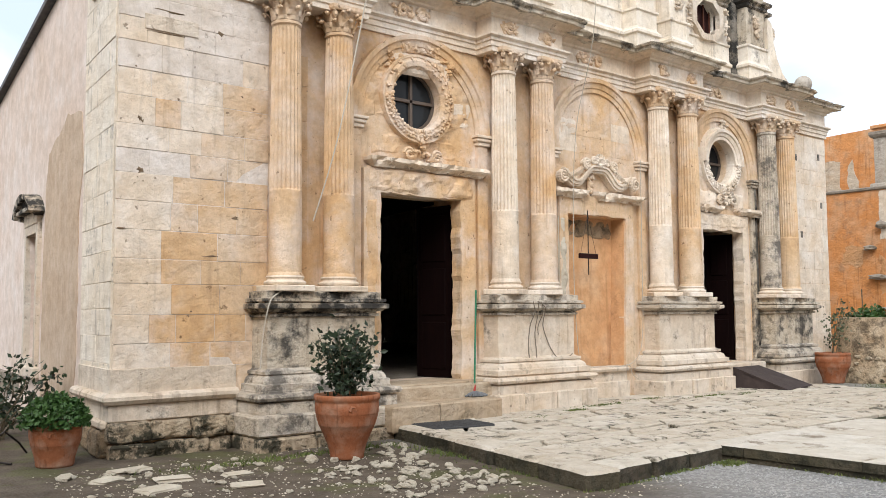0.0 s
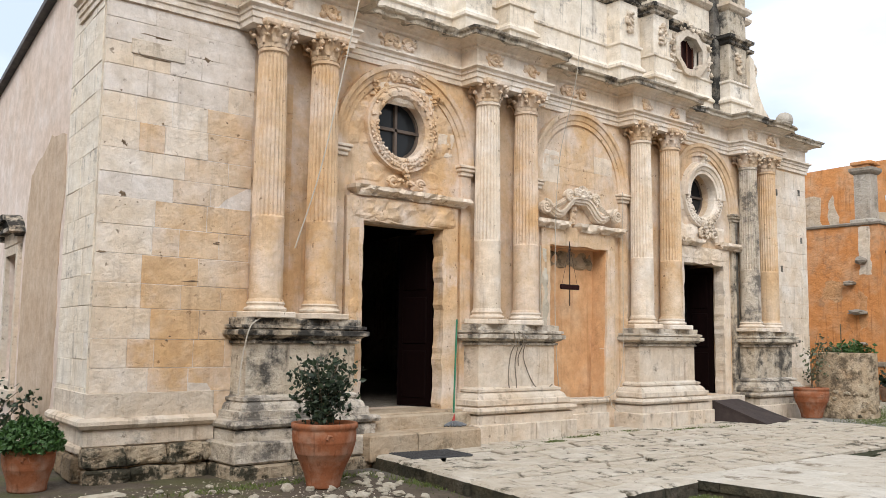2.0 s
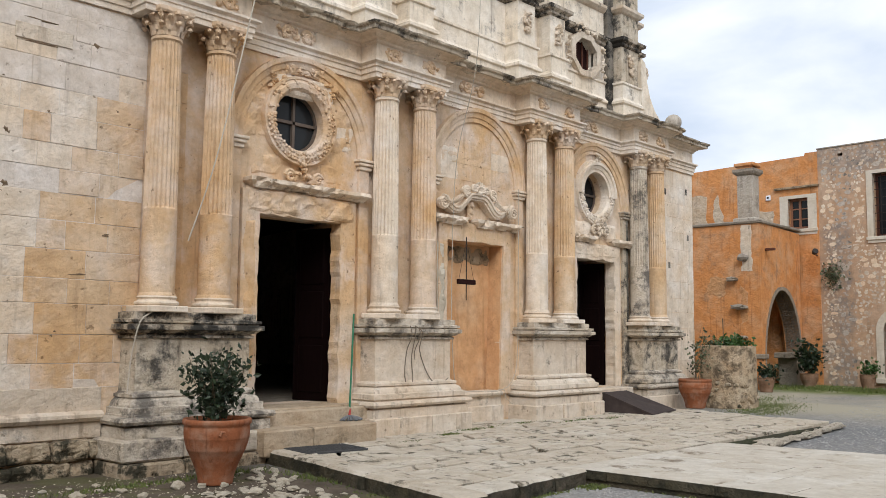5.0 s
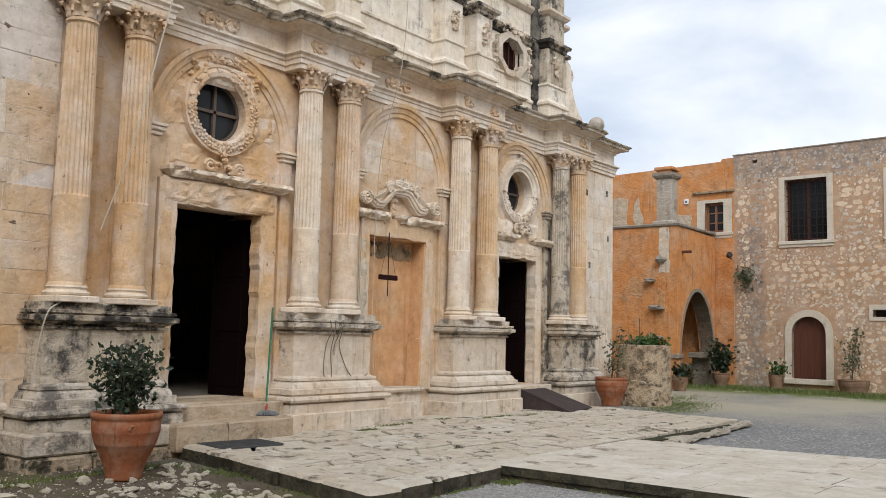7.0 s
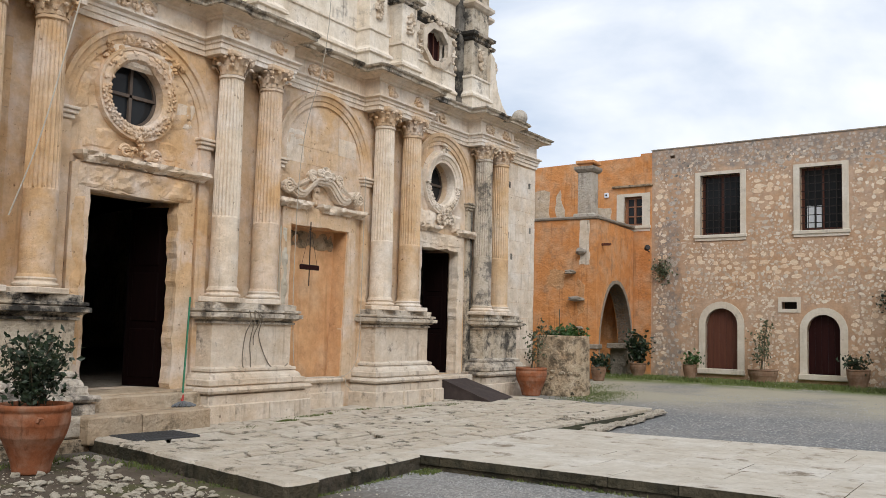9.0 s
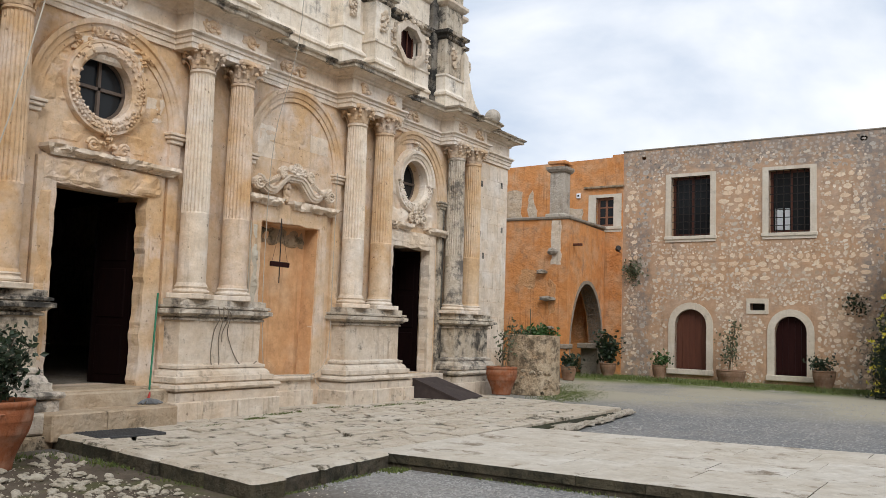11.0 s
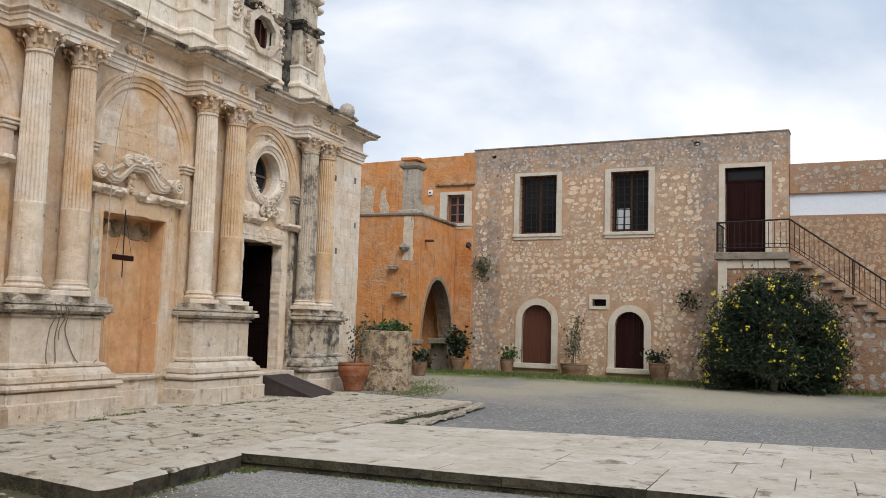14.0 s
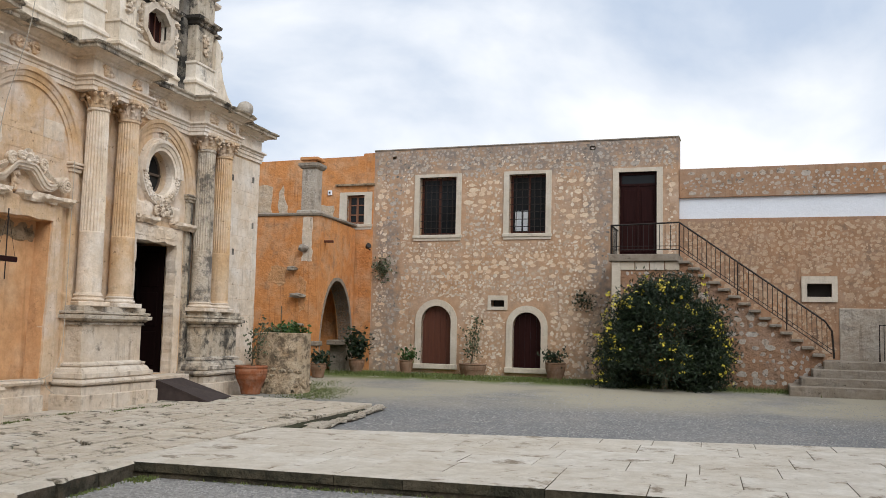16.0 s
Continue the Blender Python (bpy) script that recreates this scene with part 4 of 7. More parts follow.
def broken_cornice(spans, z, seed, mat):
    for a, b in spans:
        bm = sweep(bmesh.new(), [(a, WALL_Y), (a, 0.62), (b, 0.62), (b, WALL_Y)], [(0.0, z - 0.08), (0.02, z - 0.05), (0.07, z - 0.02), (0.09, z), (0.09, z + 0.05), (0.02, z + 0.06)])
        bmesh.ops.subdivide_edges(bm, edges=[e for e in bm.edges if e.calc_length() > 0.4], cuts=34, use_grid_fill=True)
        for v in bm.verts:
            if v.co.y < 0.64:
                k = noise.noise(Vector((v.co.x * 4, v.co.z * 9, seed))) + 0.8 * noise.noise(Vector((v.co.x * 13, v.co.z * 15, seed + 2)))
                v.co.y += max(0, k) * 0.12
                v.co.z += k * 0.024
        part("door_cornice", bm, mat, church, "broken cornice over a doorway")


broken_cornice([(6.98, 9.0)], 3.70, 1, LIME_CREAM)
broken_cornice([(10.62, 11.30), (11.66, 12.78)], 3.58, 2, LIME_CREAM)
broken_cornice([(14.60, 15.25), (16.0, 16.70)], 3.60, 3, LIME_CREAM)


def eroded(x0, x1, z0, z1, y, amp, mat, seed):
    """A hollowed, lumpy patch of weathered stone with a ragged border."""
    nx, nz = max(4, int((x1 - x0) / 0.035)), max(4, int((z1 - z0) / 0.035))
    bm = bmesh.new()
    g = []
    for a in range(nx + 1):
        colv = []
        for b in range(nz + 1):
            u, w = a / nx, b / nz
            x, z = x0 + (x1 - x0) * u, z0 + (z1 - z0) * w
            q = Vector((x * 3.2, z * 4.0, seed))
            lump = abs(noise.noise(q)) * 1.0 + abs(noise.noise(q * 2.7)) * 0.35 + abs(noise.noise(q * 6.1)) * 0.15
            rim = min(1.0, min(u * (x1 - x0), (1 - u) * (x1 - x0), w * (z1 - z0), (1 - w) * (z1 - z0)) / 0.06) + noise.noise(Vector((x * 4, z * 4, seed + 5))) * 0.9
            rim = max(0.0, min(1.0, rim))
            if a in (0, nx) or b in (0, nz):
                rim = 0.0
            colv.append(bm.verts.new((x, y + 0.03 - rim * (0.032 + amp * lump), z)))
        g.append(colv)
    for a in range(nx):
        for b in range(nz):
            bm.faces.new((g[a][b], g[a + 1][b], g[a + 1][b + 1], g[a][b + 1]))
    part("eroded_stone", bm, mat, church, "eroded lumpy patch of soft stone")


eroded(6.90, 8.86, 3.26, 3.63, 0.66, 0.075, LIME, 3)
eroded(10.70, 10.90, 1.5, 3.2, 0.66, 0.055, WHITE_ROCK, 5)
eroded(8.60, 8.72, 2.0, 2.9, 0.66, 0.03, LIME, 6)
eroded(6.84, 7.10, 0.95, 3.2, 0.66, 0.022, LIME_WARM, 8)
eroded(6.86, 7.14, 4.3, 5.05, WALL_Y, 0.03, LIME, 7)
eroded(7.35, 8.45, 5.02, 5.36, WALL_Y - 0.03, 0.04, LIME_CREAM, 9)
eroded(8.45, 8.9, 4.35, 4.8, WALL_Y, 0.02, LIME_CREAM, 11)
eroded(14.52, 16.28, 3.21, 3.52, 0.66, 0.045, LIME_CREAM, 13)
eroded(10.97, 12.36, 2.86, 3.22, 0.985, 0.06, ROUGHBASE, 15)
eroded(6.90, 7.38, 4.32, 5.10, WALL_Y, 0.06, LIME, 21)
eroded(8.32, 8.84, 4.30, 5.15, WALL_Y, 0.05, LIME, 22)
eroded(7.0, 8.7, 3.80, 4.16, WALL_Y, 0.035, LIME, 23)
eroded(14.6, 15.0, 4.2, 5.0, WALL_Y, 0.03, LIME_CREAM, 24)
eroded(14.7, 16.3, 3.62, 3.98, WALL_Y - 0.02, 0.05, LIME_CREAM, 25)
eroded(10.8, 11.3, 4.3, 4.9, WALL_Y, 0.02, LIME_CREAM, 26)
eroded(11.2, 12.2, 4.62, 5.0, WALL_Y, 0.02, LIME, 17)


# round windows with a carved wreath
def wreath(cx, cz, r, rz, mat, label, seed, plain_from=None):
    rgw = random.Random(seed)
    bm = bmesh.new()
    n = 44
    sec = [(0.0, WALL_Y + 0.12), (0.0, 0.72), (0.05, 0.66), (0.12, 0.65), (0.17, 0.68), (0.18, 0.665), (0.215, 0.665), (0.225, 0.72), (0.235, WALL_Y + 0.02)]
    rows = []
    for i in range(n):
        a = 2 * math.pi * i / n
        rows.append([bm.verts.new((cx + (r + o) * math.cos(a), y, cz + (rz + o) * math.sin(a))) for o, y in sec])
    for i in range(n):
        p, q = rows[i], rows[(i + 1) % n]
        for j in range(len(sec) - 1):
            bm.faces.new((p[j], p[j + 1], q[j + 1], q[j]))
    for i in range(56):
        a = 2 * math.pi * (i + rgw.uniform(-0.2, 0.2)) / 56
        if rgw.random() < (0.55 if 60 < math.degrees(a) < 170 else 0.06):
            continue
        if plain_from and plain_from[0] < math.degrees(a) < plain_from[1]:
            continue
        for o in (0.055, 0.11, 0.155):
            o += rgw.uniform(-0.012, 0.012)
            g = rgw.uniform(0.020, 0.034)
            blob(bm, (cx + (r + o) * math.cos(a + o), 0.655 + rgw.uniform(-0.008, 0.012), cz + (rz + o) * math.sin(a + o)), (g, 0.026, g * rgw.uniform(0.8, 1.25)), rgw, 0.3)
    return part("window_surround", bm, mat, church, label)


wreath(ROSE1[0], ROSE1[1], 0.435, 0.43, LIME, "carved leaf wreath round a circular window", 1)
wreath(ROSE3[0], ROSE3[1], 0.455, 0.45, LIME_CREAM, "round stone window surround, half carved", 2, (-8, 178))
arch_band(ROSE3[0], 0.46, ROSE3[1] - 0.03, 0.455, 0.20, 0.645, 0.80, LIME_CREAM, "plain_ring", "smooth repaired upper half of a round window surround", -3, 183)


def round_window(cx, cz, r, rz, rec):
    w = part("round_window", panel(oval(cx, cz, r + 0.02, rz + 0.02), [oval(cx, cz, r - 0.04, rz - 0.04)], rec, rec + 0.06), WOOD_GREY, church, "round window with a wooden cross frame")
    part("glazing_bar", boxed(cx - 0.022, cx + 0.022, rec - 0.01, rec + 0.04, cz - rz, cz + rz), WOOD_GREY, w)
    part("glazing_bar", boxed(cx - r, cx + r, rec - 0.01, rec + 0.04, cz - 0.022, cz + 0.022), WOOD_GREY, w)
    for sx in (-1, 1):
        for sz in (-1, 1):
            part("pane", boxed(*sorted((cx, cx + sx * r * 0.98)), rec + 0.035, rec + 0.043, *sorted((cz, cz + sz * rz * 0.98))), GLASS_DARK, w)


round_window(ROSE1[0], ROSE1[1], 0.44, 0.44, WALL_Y + 0.13)
round_window(ROSE3[0], ROSE3[1], 0.47, 0.47, WALL_Y + 0.26)


def carving(name, spots, mat, label, y=0.70, seed=0, curls=()):
    """Clumps of low relief with scrolls."""
    rgk = random.Random(seed)
    bm = bmesh.new()
    for cx, cz, wx, wz, n in spots:
        for i in range(n):
            blob(bm, (cx + rgk.uniform(-1, 1) * wx, y + rgk.uniform(-0.02, 0.02), cz + rgk.uniform(-1, 1) * wz), (rgk.uniform(0.025, 0.06), 0.045, rgk.uniform(0.025, 0.06)), rgk, 0.35)
    for cx, cz, r0, a0, turns in curls:
        tube(bm, [(x, y - 0.02, z) for x, z in spiral(cx, cz, r0, 0.02, a0, turns)], 0.028, 6)
    return part(name, bm, mat, church, label)


carving("carved_boss", [(7.86, 3.98, 0.05, 0.10, 9), (7.88, 3.86, 0.22, 0.05, 12)], LIME, "carved boss between window and door", 0.68, 1, [(8.12, 3.86, 0.09, 0, 1.5), (7.62, 3.86, 0.09, 3.1, -1.5)])
carving("carved_spray", [(7.89, 5.42, 0.35, 0.06, 26), (7.4, 5.2, 0.16, 0.12, 14), (8.4, 5.2, 0.16, 0.12, 14)], LIME, "eroded relief above the round window", 0.715, 2)
carving("carved_spray", [(15.55, 3.82, 0.22, 0.16, 34)], LIME_PALE, "relief above the far door", 0.68, 3, [(15.35, 3.8, 0.11, 0.5, 1.5), (15.78, 3.8, 0.11, 2.6, -1.5)])
carving("carved_keystone", [(15.52, 5.30, 0.12, 0.08, 10)], LIME_PALE, "carved keystone", 0.66, 5)
# scrolled pediment over the blocked door
def ribbon(bm, pts, half, y0, back):
    """A moulded band that follows a curve in the wall's plane."""
    prof = [(-half, back), (-half, y0 + 0.03), (-half * 0.55, y0 + 0.03), (-half * 0.45, y0), (half * 0.30, y0 - 0.005), (half * 0.42, y0 - 0.03), (half, y0 - 0.03), (half, back)]
    rows = []
    for k, p in enumerate(pts):
        a, b = Vector(pts[max(k - 1, 0)]), Vector(pts[min(k + 1, len(pts) - 1)])
        d = (b - a).normalized()
        rows.append([bm.verts.new((p[0] - d.y * o, y, p[1] + d.x * o)) for o, y in prof])
    for p, q in zip(rows, rows[1:]):
        for k in range(len(prof) - 1):
            bm.faces.new((p[k], p[k + 1], q[k + 1], q[k]))
    bm.faces.new(rows[0])
    bm.faces.new(rows[-1][::-1])


bm = bmesh.new()
rgk = random.Random(9)
PED_X = 11.64
curve_ = []
for k in range(49):
    u = -0.86 + 1.72 * k / 48
    t = abs(u)
    fall = min(1, max(0, (t - 0.13) / 0.40))
    curve_.append((PED_X + u, 4.02 - 0.27 * (3 * fall ** 2 - 2 * fall ** 3) + 0.17 * max(0, (t - 0.60) / 0.26) ** 1.5))
ribbon(bm, curve_, 0.060, 0.59, WALL_Y + 0.02)
for s in (-1, 1):
    for off, rad in ((0.0, 0.032), (-0.035, 0.020)):
        tube(bm, [(x, 0.585 + off, z) for x, z in spiral(PED_X + s * 0.92, 3.835, 0.115, 0.015, math.pi / 2, s * 2.1, 34)], rad, 7)
    blob(bm, (PED_X + s * 0.92, 0.64, 3.835), (0.10, 0.06, 0.10), rgk, 0.06, 2)
    # inner rolled scroll on the slope with its ribbed tail
    tube(bm, [(x, 0.56, z) for x, z in spiral(PED_X + s * 0.34, 4.09, 0.095, 0.012, -math.pi / 2, s * 2.0, 30)], 0.028, 7)
    blob(bm, (PED_X + s * 0.34, 0.62, 4.09), (0.09, 0.07, 0.09), rgk, 0.06, 2)
    for k in range(8):
        u = 0.43 + 0.042 * k
        tube(bm, [(PED_X + s * u, 0.60, 4.03 - 0.022 * k), (PED_X + s * (u + 0.015), 0.555, 3.99 - 0.022 * k), (PED_X + s * (u + 0.01), 0.60, 3.93 - 0.018 * k)], 0.024, 6)
    # scrolls beside the shell
    tube(bm, [(x, 0.56, z) for x, z in spiral(PED_X + s * 0.17, 4.15, 0.065, 0.012, 0.3, -s * 1.7, 20)], 0.024, 6)
# fan shell at the crown
for k in range(9):
    a = math.pi * (k + 0.5) / 9
    ca, sa = math.cos(a), math.sin(a)
    tube(bm, [(PED_X + 0.03 * ca, 0.58, 4.09 + 0.03 * sa), (PED_X + 0.10 * ca, 0.545, 4.09 + 0.11 * sa), (PED_X + 0.155 * ca, 0.575, 4.10 + 0.175 * sa)], 0.016, 6, taper=1.9)
blob(bm, (PED_X, 0.58, 4.08), (0.05, 0.05, 0.05), rgk, 0.15, 2)
part("scroll_pediment", bm, LIME_CREAM, church, "carved scroll pediment over the blocked doorway")
bm = bmesh.new()
for k in range(12):
    blob(bm, (PED_X - 0.12 + rgk.uniform(-0.07, 0.07), 0.70, 3.66 + rgk.uniform(-0.14, 0.26)), (0.05, 0.04, 0.06), rgk, 0.35)
part("broken_boss", bm, LIME, church, "broken boss above the blocked doorway")

# frieze reliefs
for a, b in PAIRS:
    carving("frieze_relief", [(a + 0.35, 5.94, 0.16, 0.07, 16), (b - 0.35, 5.94, 0.16, 0.07, 16)], LIME, "scroll relief in the frieze", 0.385, int(a * 10), [(a + 0.35, 5.94, 0.10, 0, 1.5), (b - 0.35, 5.94, 0.10, 3, -1.5)])
for c in (7.7, 11.6, 15.2):
    carving("frieze_relief", [(c, 5.94, 0.32, 0.07, 26)], LIME, "scroll relief in the frieze", 0.72, int(c * 10), [(c - 0.15, 5.94, 0.10, 0, 1.5), (c + 0.2, 5.94, 0.10, 3, -1.5)])

# ------------------------------------------------ upper storey
OV = (15.17, 7.43)
octo = [(OV[0] + 0.42 * math.cos(a), OV[1] + 0.36 * math.sin(a)) for a in [radians(22.5 + 45 * i) for i in range(8)]]
octo1 = [(x - 7.4, z) for x, z in octo]
part("upper_wall", panel([(6.2, 6.3), (17.40, 6.3), (17.40, 10.6), (6.2, 10.6)], [octo, octo1], WALL_Y + 0.06, WALL_Y + 0.6), LIME_WHITE, church, "pale upper storey wall")
for lp in (octo, octo1):
    cx = sum(p[0] for p in lp) / 8
    out = jag([(cx + (x - cx) * 1.36, 7.42 + (z - 7.42) * 1.36) for x, z in lp], 0.025, 0.08, 5)
    fr = part("oval_window", panel(out, [lp], 0.70, WALL_Y + 0.10), LIME_PALE, church, "small eight-sided window in a carved surround")
    part("pane", boxed(cx - 0.45, cx + 0.45, WALL_Y + 0.17, WALL_Y + 0.19, 7.0, 7.85), WOOD_RED, fr)
    for i in range(4):
        part("window_bar", boxed(cx - 0.3 + i * 0.2 - 0.012, cx - 0.3 + i * 0.2 + 0.012, WALL_Y + 0.13, WALL_Y + 0.15, 7.05, 7.8), WOOD_BROWN, fr)
    carving("carved_spray", [(cx, 7.95, 0.4, 0.08, 26), (cx - 0.62, 7.4, 0.05, 0.3, 14), (cx + 0.62, 7.4, 0.05, 0.3, 14)], LIME_PALE, "relief round the small window", 0.70, 77)
UP = ((6.3, 6.75), (8.85, 9.35), (9.80, 10.30), (12.62, 13.14), (13.62, 14.12), (16.20, 16.88))
upath = [(6.2, 0.81)]
for a, b in UP:
    upath += [(a, 0.81), (a, 0.50), (b, 0.50), (b, 0.81)]
upath += [(17.40, 0.81), (17.40, 1.4)]
part("upper_plinth", sweep(bmesh.new(), upath, [(0.06, 6.30), (0.06, 6.55), (0.10, 6.57), (0.10, 6.62), (0.05, 6.66), (0.03, 6.70), (0.03, 6.98), (0.06, 7.0), (0.06, 7.04), (0.0, 7.06)]), LIME_WHITE, church, "stepped plinth of the upper storey")
part("upper_moulding", sweep(bmesh.new(), upath, [(0.0, 7.82), (0.05, 7.85), (0.05, 7.90), (0.12, 7.94), (0.13, 8.0), (0.02, 8.04)]), LICHEN, church, "lichened moulding of the upper storey")
part("upper_moulding", sweep(bmesh.new(), upath, [(0.0, 8.55), (0.05, 8.58), (0.10, 8.64), (0.10, 8.70), (0.0, 8.74)]), LIME_PALE, church)
for a, b in UP:
    part("upper_pier", boxed(a, b, 0.50, 0.85, 6.9, 10.4, bev=0.01), STREAKED if a > 16 else LIME_WHITE, church, "blackened pier" if a > 16 else "")
    carving("carved_mask", [((a + b) / 2, 7.46, 0.09, 0.20, 26)], LIME_PALE, "weathered carved panel on an upper pier", 0.48, int(a * 7))
part("stained_strip", boxed(15.98, 16.19, 0.70, 0.84, 6.36, 10.4, bev=0.006), STAIN_AND_HOLE, church, "strip of wall blackened by run-off beside the end pier")
# sloping shoulder and stone ball on the cornice
pts = [(17.38, 6.36), (18.55, 6.36), (18.48, 6.50), (18.2, 6.60), (17.95, 6.78), (17.75, 7.05), (17.62, 7.4), (17.56, 7.8), (17.38, 7.9)]
part("shoulder", panel(pts, [], 0.72, WALL_Y + 0.4), LIME_WHITE, church, "curved stone shoulder of the upper storey")
part("shoulder_volute", tube(bmesh.new(), [(x, 0.80, z) for x, z in spiral(17.62, 7.62, 0.14, 0.03, -1.2, 1.4)], 0.05, 7), LIME_PALE, church)
bm = bmesh.new()
bmesh.ops.create_icosphere(bm, subdivisions=3, radius=0.19, matrix=Matrix.Translation((18.62, 0.62, 6.62)))
lathe(bm, [(0.15, 6.36), (0.13, 6.40), (0.08, 6.44), (0.09, 6.48)], 16, 18.62, 0.62)
part("stone_ball", bm, CHIM, church, "grey stone ball on the cornice")

# right bay: put-log holes, as dark plates with the hole's shade in their colour
for x, z in ((18.35, 4.9), (19.35, 5.0), (19.4, 3.9), (18.3, 3.7), (18.5, 3.2)):
    part("wall_hole", boxed(x, x + 0.12, WALL_Y - 0.012, WALL_Y + 0.04, z, z + 0.17, bev=0.02), STAIN_AND_HOLE, church)

# ------------------------------------------------ steps
steps = thing("door_steps", "worn pale stone steps before the main door", "steps", kind="structure")
part("threshold", boxed(6.82, 9.0, 0.42, WALL_Y + 0.4, 0.40, 0.625, bev=0.015), STEPST, steps)
for a, b in ((6.72, 7.5), (7.51, 8.62)):
    part("step", boxed(a, b, -0.16, 0.55, 0.08, 0.41, bev=0.018), STEPST, steps)
part("step", boxed(6.80, 8.95, 0.30, 0.55, 0.35, 0.60, bev=0.02), STEPST, steps)
far_step = thing("far_step", "pale stone threshold of the far door", "steps", kind="structure")
part("threshold", boxed(14.6, 16.2, 0.30, WALL_Y + 0.4, 0.10, 0.615, bev=0.015), LIME_PALE, far_step)

# ------------------------------------------------ door leaves
def door_leaf(w, h, mat, m, label, panels=3):
    d = thing("door_leaf", label, "door", m)
    part("slab", boxed(0, w, -0.025, 0.025, 0, h, bev=0.004), mat, d)
    for i in range(panels):
        z0 = 0.12 + i * (h - 0.16) / panels
        part("panel", boxed(0.10, w - 0.10, -0.042, 0.042, z0, z0 + (h - 0.16) / panels - 0.10, bev=0.014), mat, d)
    part("handle", tube(bmesh.new(), [(w - 0.07, -0.03, h * 0.42), (w - 0.07, -0.07, h * 0.43), (w - 0.07, -0.07, h * 0.47), (w - 0.07, -0.03, h * 0.48)], 0.01), IRON, d)
    return d


# church leaves: the shade inside the doorways is put into their wood colour
door_leaf(0.66, 2.60, WOOD_SHADED, pose(D1[1] + 0.09, WALL_Y + 0.24, 0.63, 0, 0, 103), "dark red wooden door leaf standing open inside the main doorway")
door_leaf(0.56, 2.54, WOOD_SHADED, pose(D3[0] - 0.02, WALL_Y + 0.20, 0.63, 0, 0, 57), "dark red wooden door leaf half open at the far doorway")
door_leaf(0.55, 2.54, WOOD_SHADED, pose(D3[1] + 0.06, WALL_Y + 0.20, 0.63, 0, 0, 104), "dark red wooden door leaf folded back at the far doorway")
bin_ = thing("bucket", "grey plastic bucket on the floor inside the doorway", "bucket", pose(7.95, 2.6, 0.60))
part("body", lathe(bmesh.new(), [(0.11, 0), (0.115, 0.02), (0.145, 0.36), (0.155, 0.37), (0.14, 0.375)], 20), MOP, bin_)

# side window of the church
sw = tagged(new("window_1"), "tall side window with a blocked stone opening and curved hood", "window", kind="structure")
sw.matrix_basis = SIDE
part("window_back", boxed(-5.72, -4.80, 0.26, 0.32, 0.9, 2.95), simple("old_board", (0.16, 0.11, 0.085), (0.22, 0.16, 0.13), 5, 0.9, stretch=(5, 5, 0.6)), sw)
part("window_frame", panel([(-5.86, 0.80), (-4.66, 0.80), (-4.66, 3.05), (-5.86, 3.05)], [rect(-5.70, -4.82, 0.92, 2.90)], -0.035, 0.06), LIME_PALE, sw)
part("window_sill", boxed(-5.92, -4.60, -0.08, 0.05, 0.62, 0.80, bev=0.02), LIME_PALE, sw)
part("hood_panel", boxed(-5.84, -4.68, -0.05, 0.05, 3.05, 3.26), LIME_PALE, sw)
bm = bmesh.new()
n = 16
rows = []
for i in range(n + 1):
    a = math.pi * (0.12 + 0.76 * i / n)
    rows.append([bm.verts.new((-5.26 + (0.82 + o) * math.cos(a), y, 3.02 + (0.48 + o) * math.sin(a))) for o, y in ((-0.12, 0.05), (-0.12, -0.10), (-0.05, -0.13), (-0.04, -0.19), (0.04, -0.21), (0.05, 0.05))])
for p, q in zip(rows, rows[1:]):
    for j in range(5):
        bm.faces.new((p[j], p[j + 1], q[j + 1], q[j]))
bm.faces.new(rows[0])
bm.faces.new(rows[-1][::-1])
part("hood", bm, LICHEN, sw, "curved grey stone hood")
part("hood_ledge", boxed(-6.0, -4.52, -0.17, 0.05, 3.24, 3.31, bev=0.01), LICHEN, sw)
sw2 = tagged(new("window_2"), "narrow pointed side window, blocked with stone", "window", kind="structure")
sw2.matrix_basis = SIDE
part("window_back", boxed(-11.0, -10.35, 0.2, 0.26, 1.95, 4.25), GREYSTONE, sw2)


# ------------------------------------------------ terrace paving
def slab_mesh(poly, h, bev, seed, tilt=0.008):
    r = random.Random(seed)
    bm = bmesh.new()
    top = []
    n = len(poly)
    c = Vector((sum(p[0] for p in poly) / n, sum(p[1] for p in poly) / n))
    tx, ty = r.uniform(-tilt, tilt), r.uniform(-tilt, tilt)
    lo, mid = [], []
    for p in poly:
        d = c - Vector(p)
        d = d.normalized() * bev if d.length > 1e-6 else d
        zz = h + (p[0] - c.x) * tx + (p[1] - c.y) * ty
        lo.append(bm.verts.new((p[0], p[1], h - 0.10)))
        mid.append(bm.verts.new((p[0], p[1], zz - bev * 0.8)))
        top.append(bm.verts.new((p[0] + d.x, p[1] + d.y, zz)))
    for a, b in ((lo, mid), (mid, top)):
        for i in range(n):
            bm.faces.new((a[i], a[(i + 1) % n], b[(i + 1) % n], b[i]))
    bm.faces.new(top)
    return finish(bm, "paving_stone")


def lerp2(a, b, t):
    return (a[0] + (b[0] - a[0]) * t, a[1] + (b[1] - a[1]) * t)


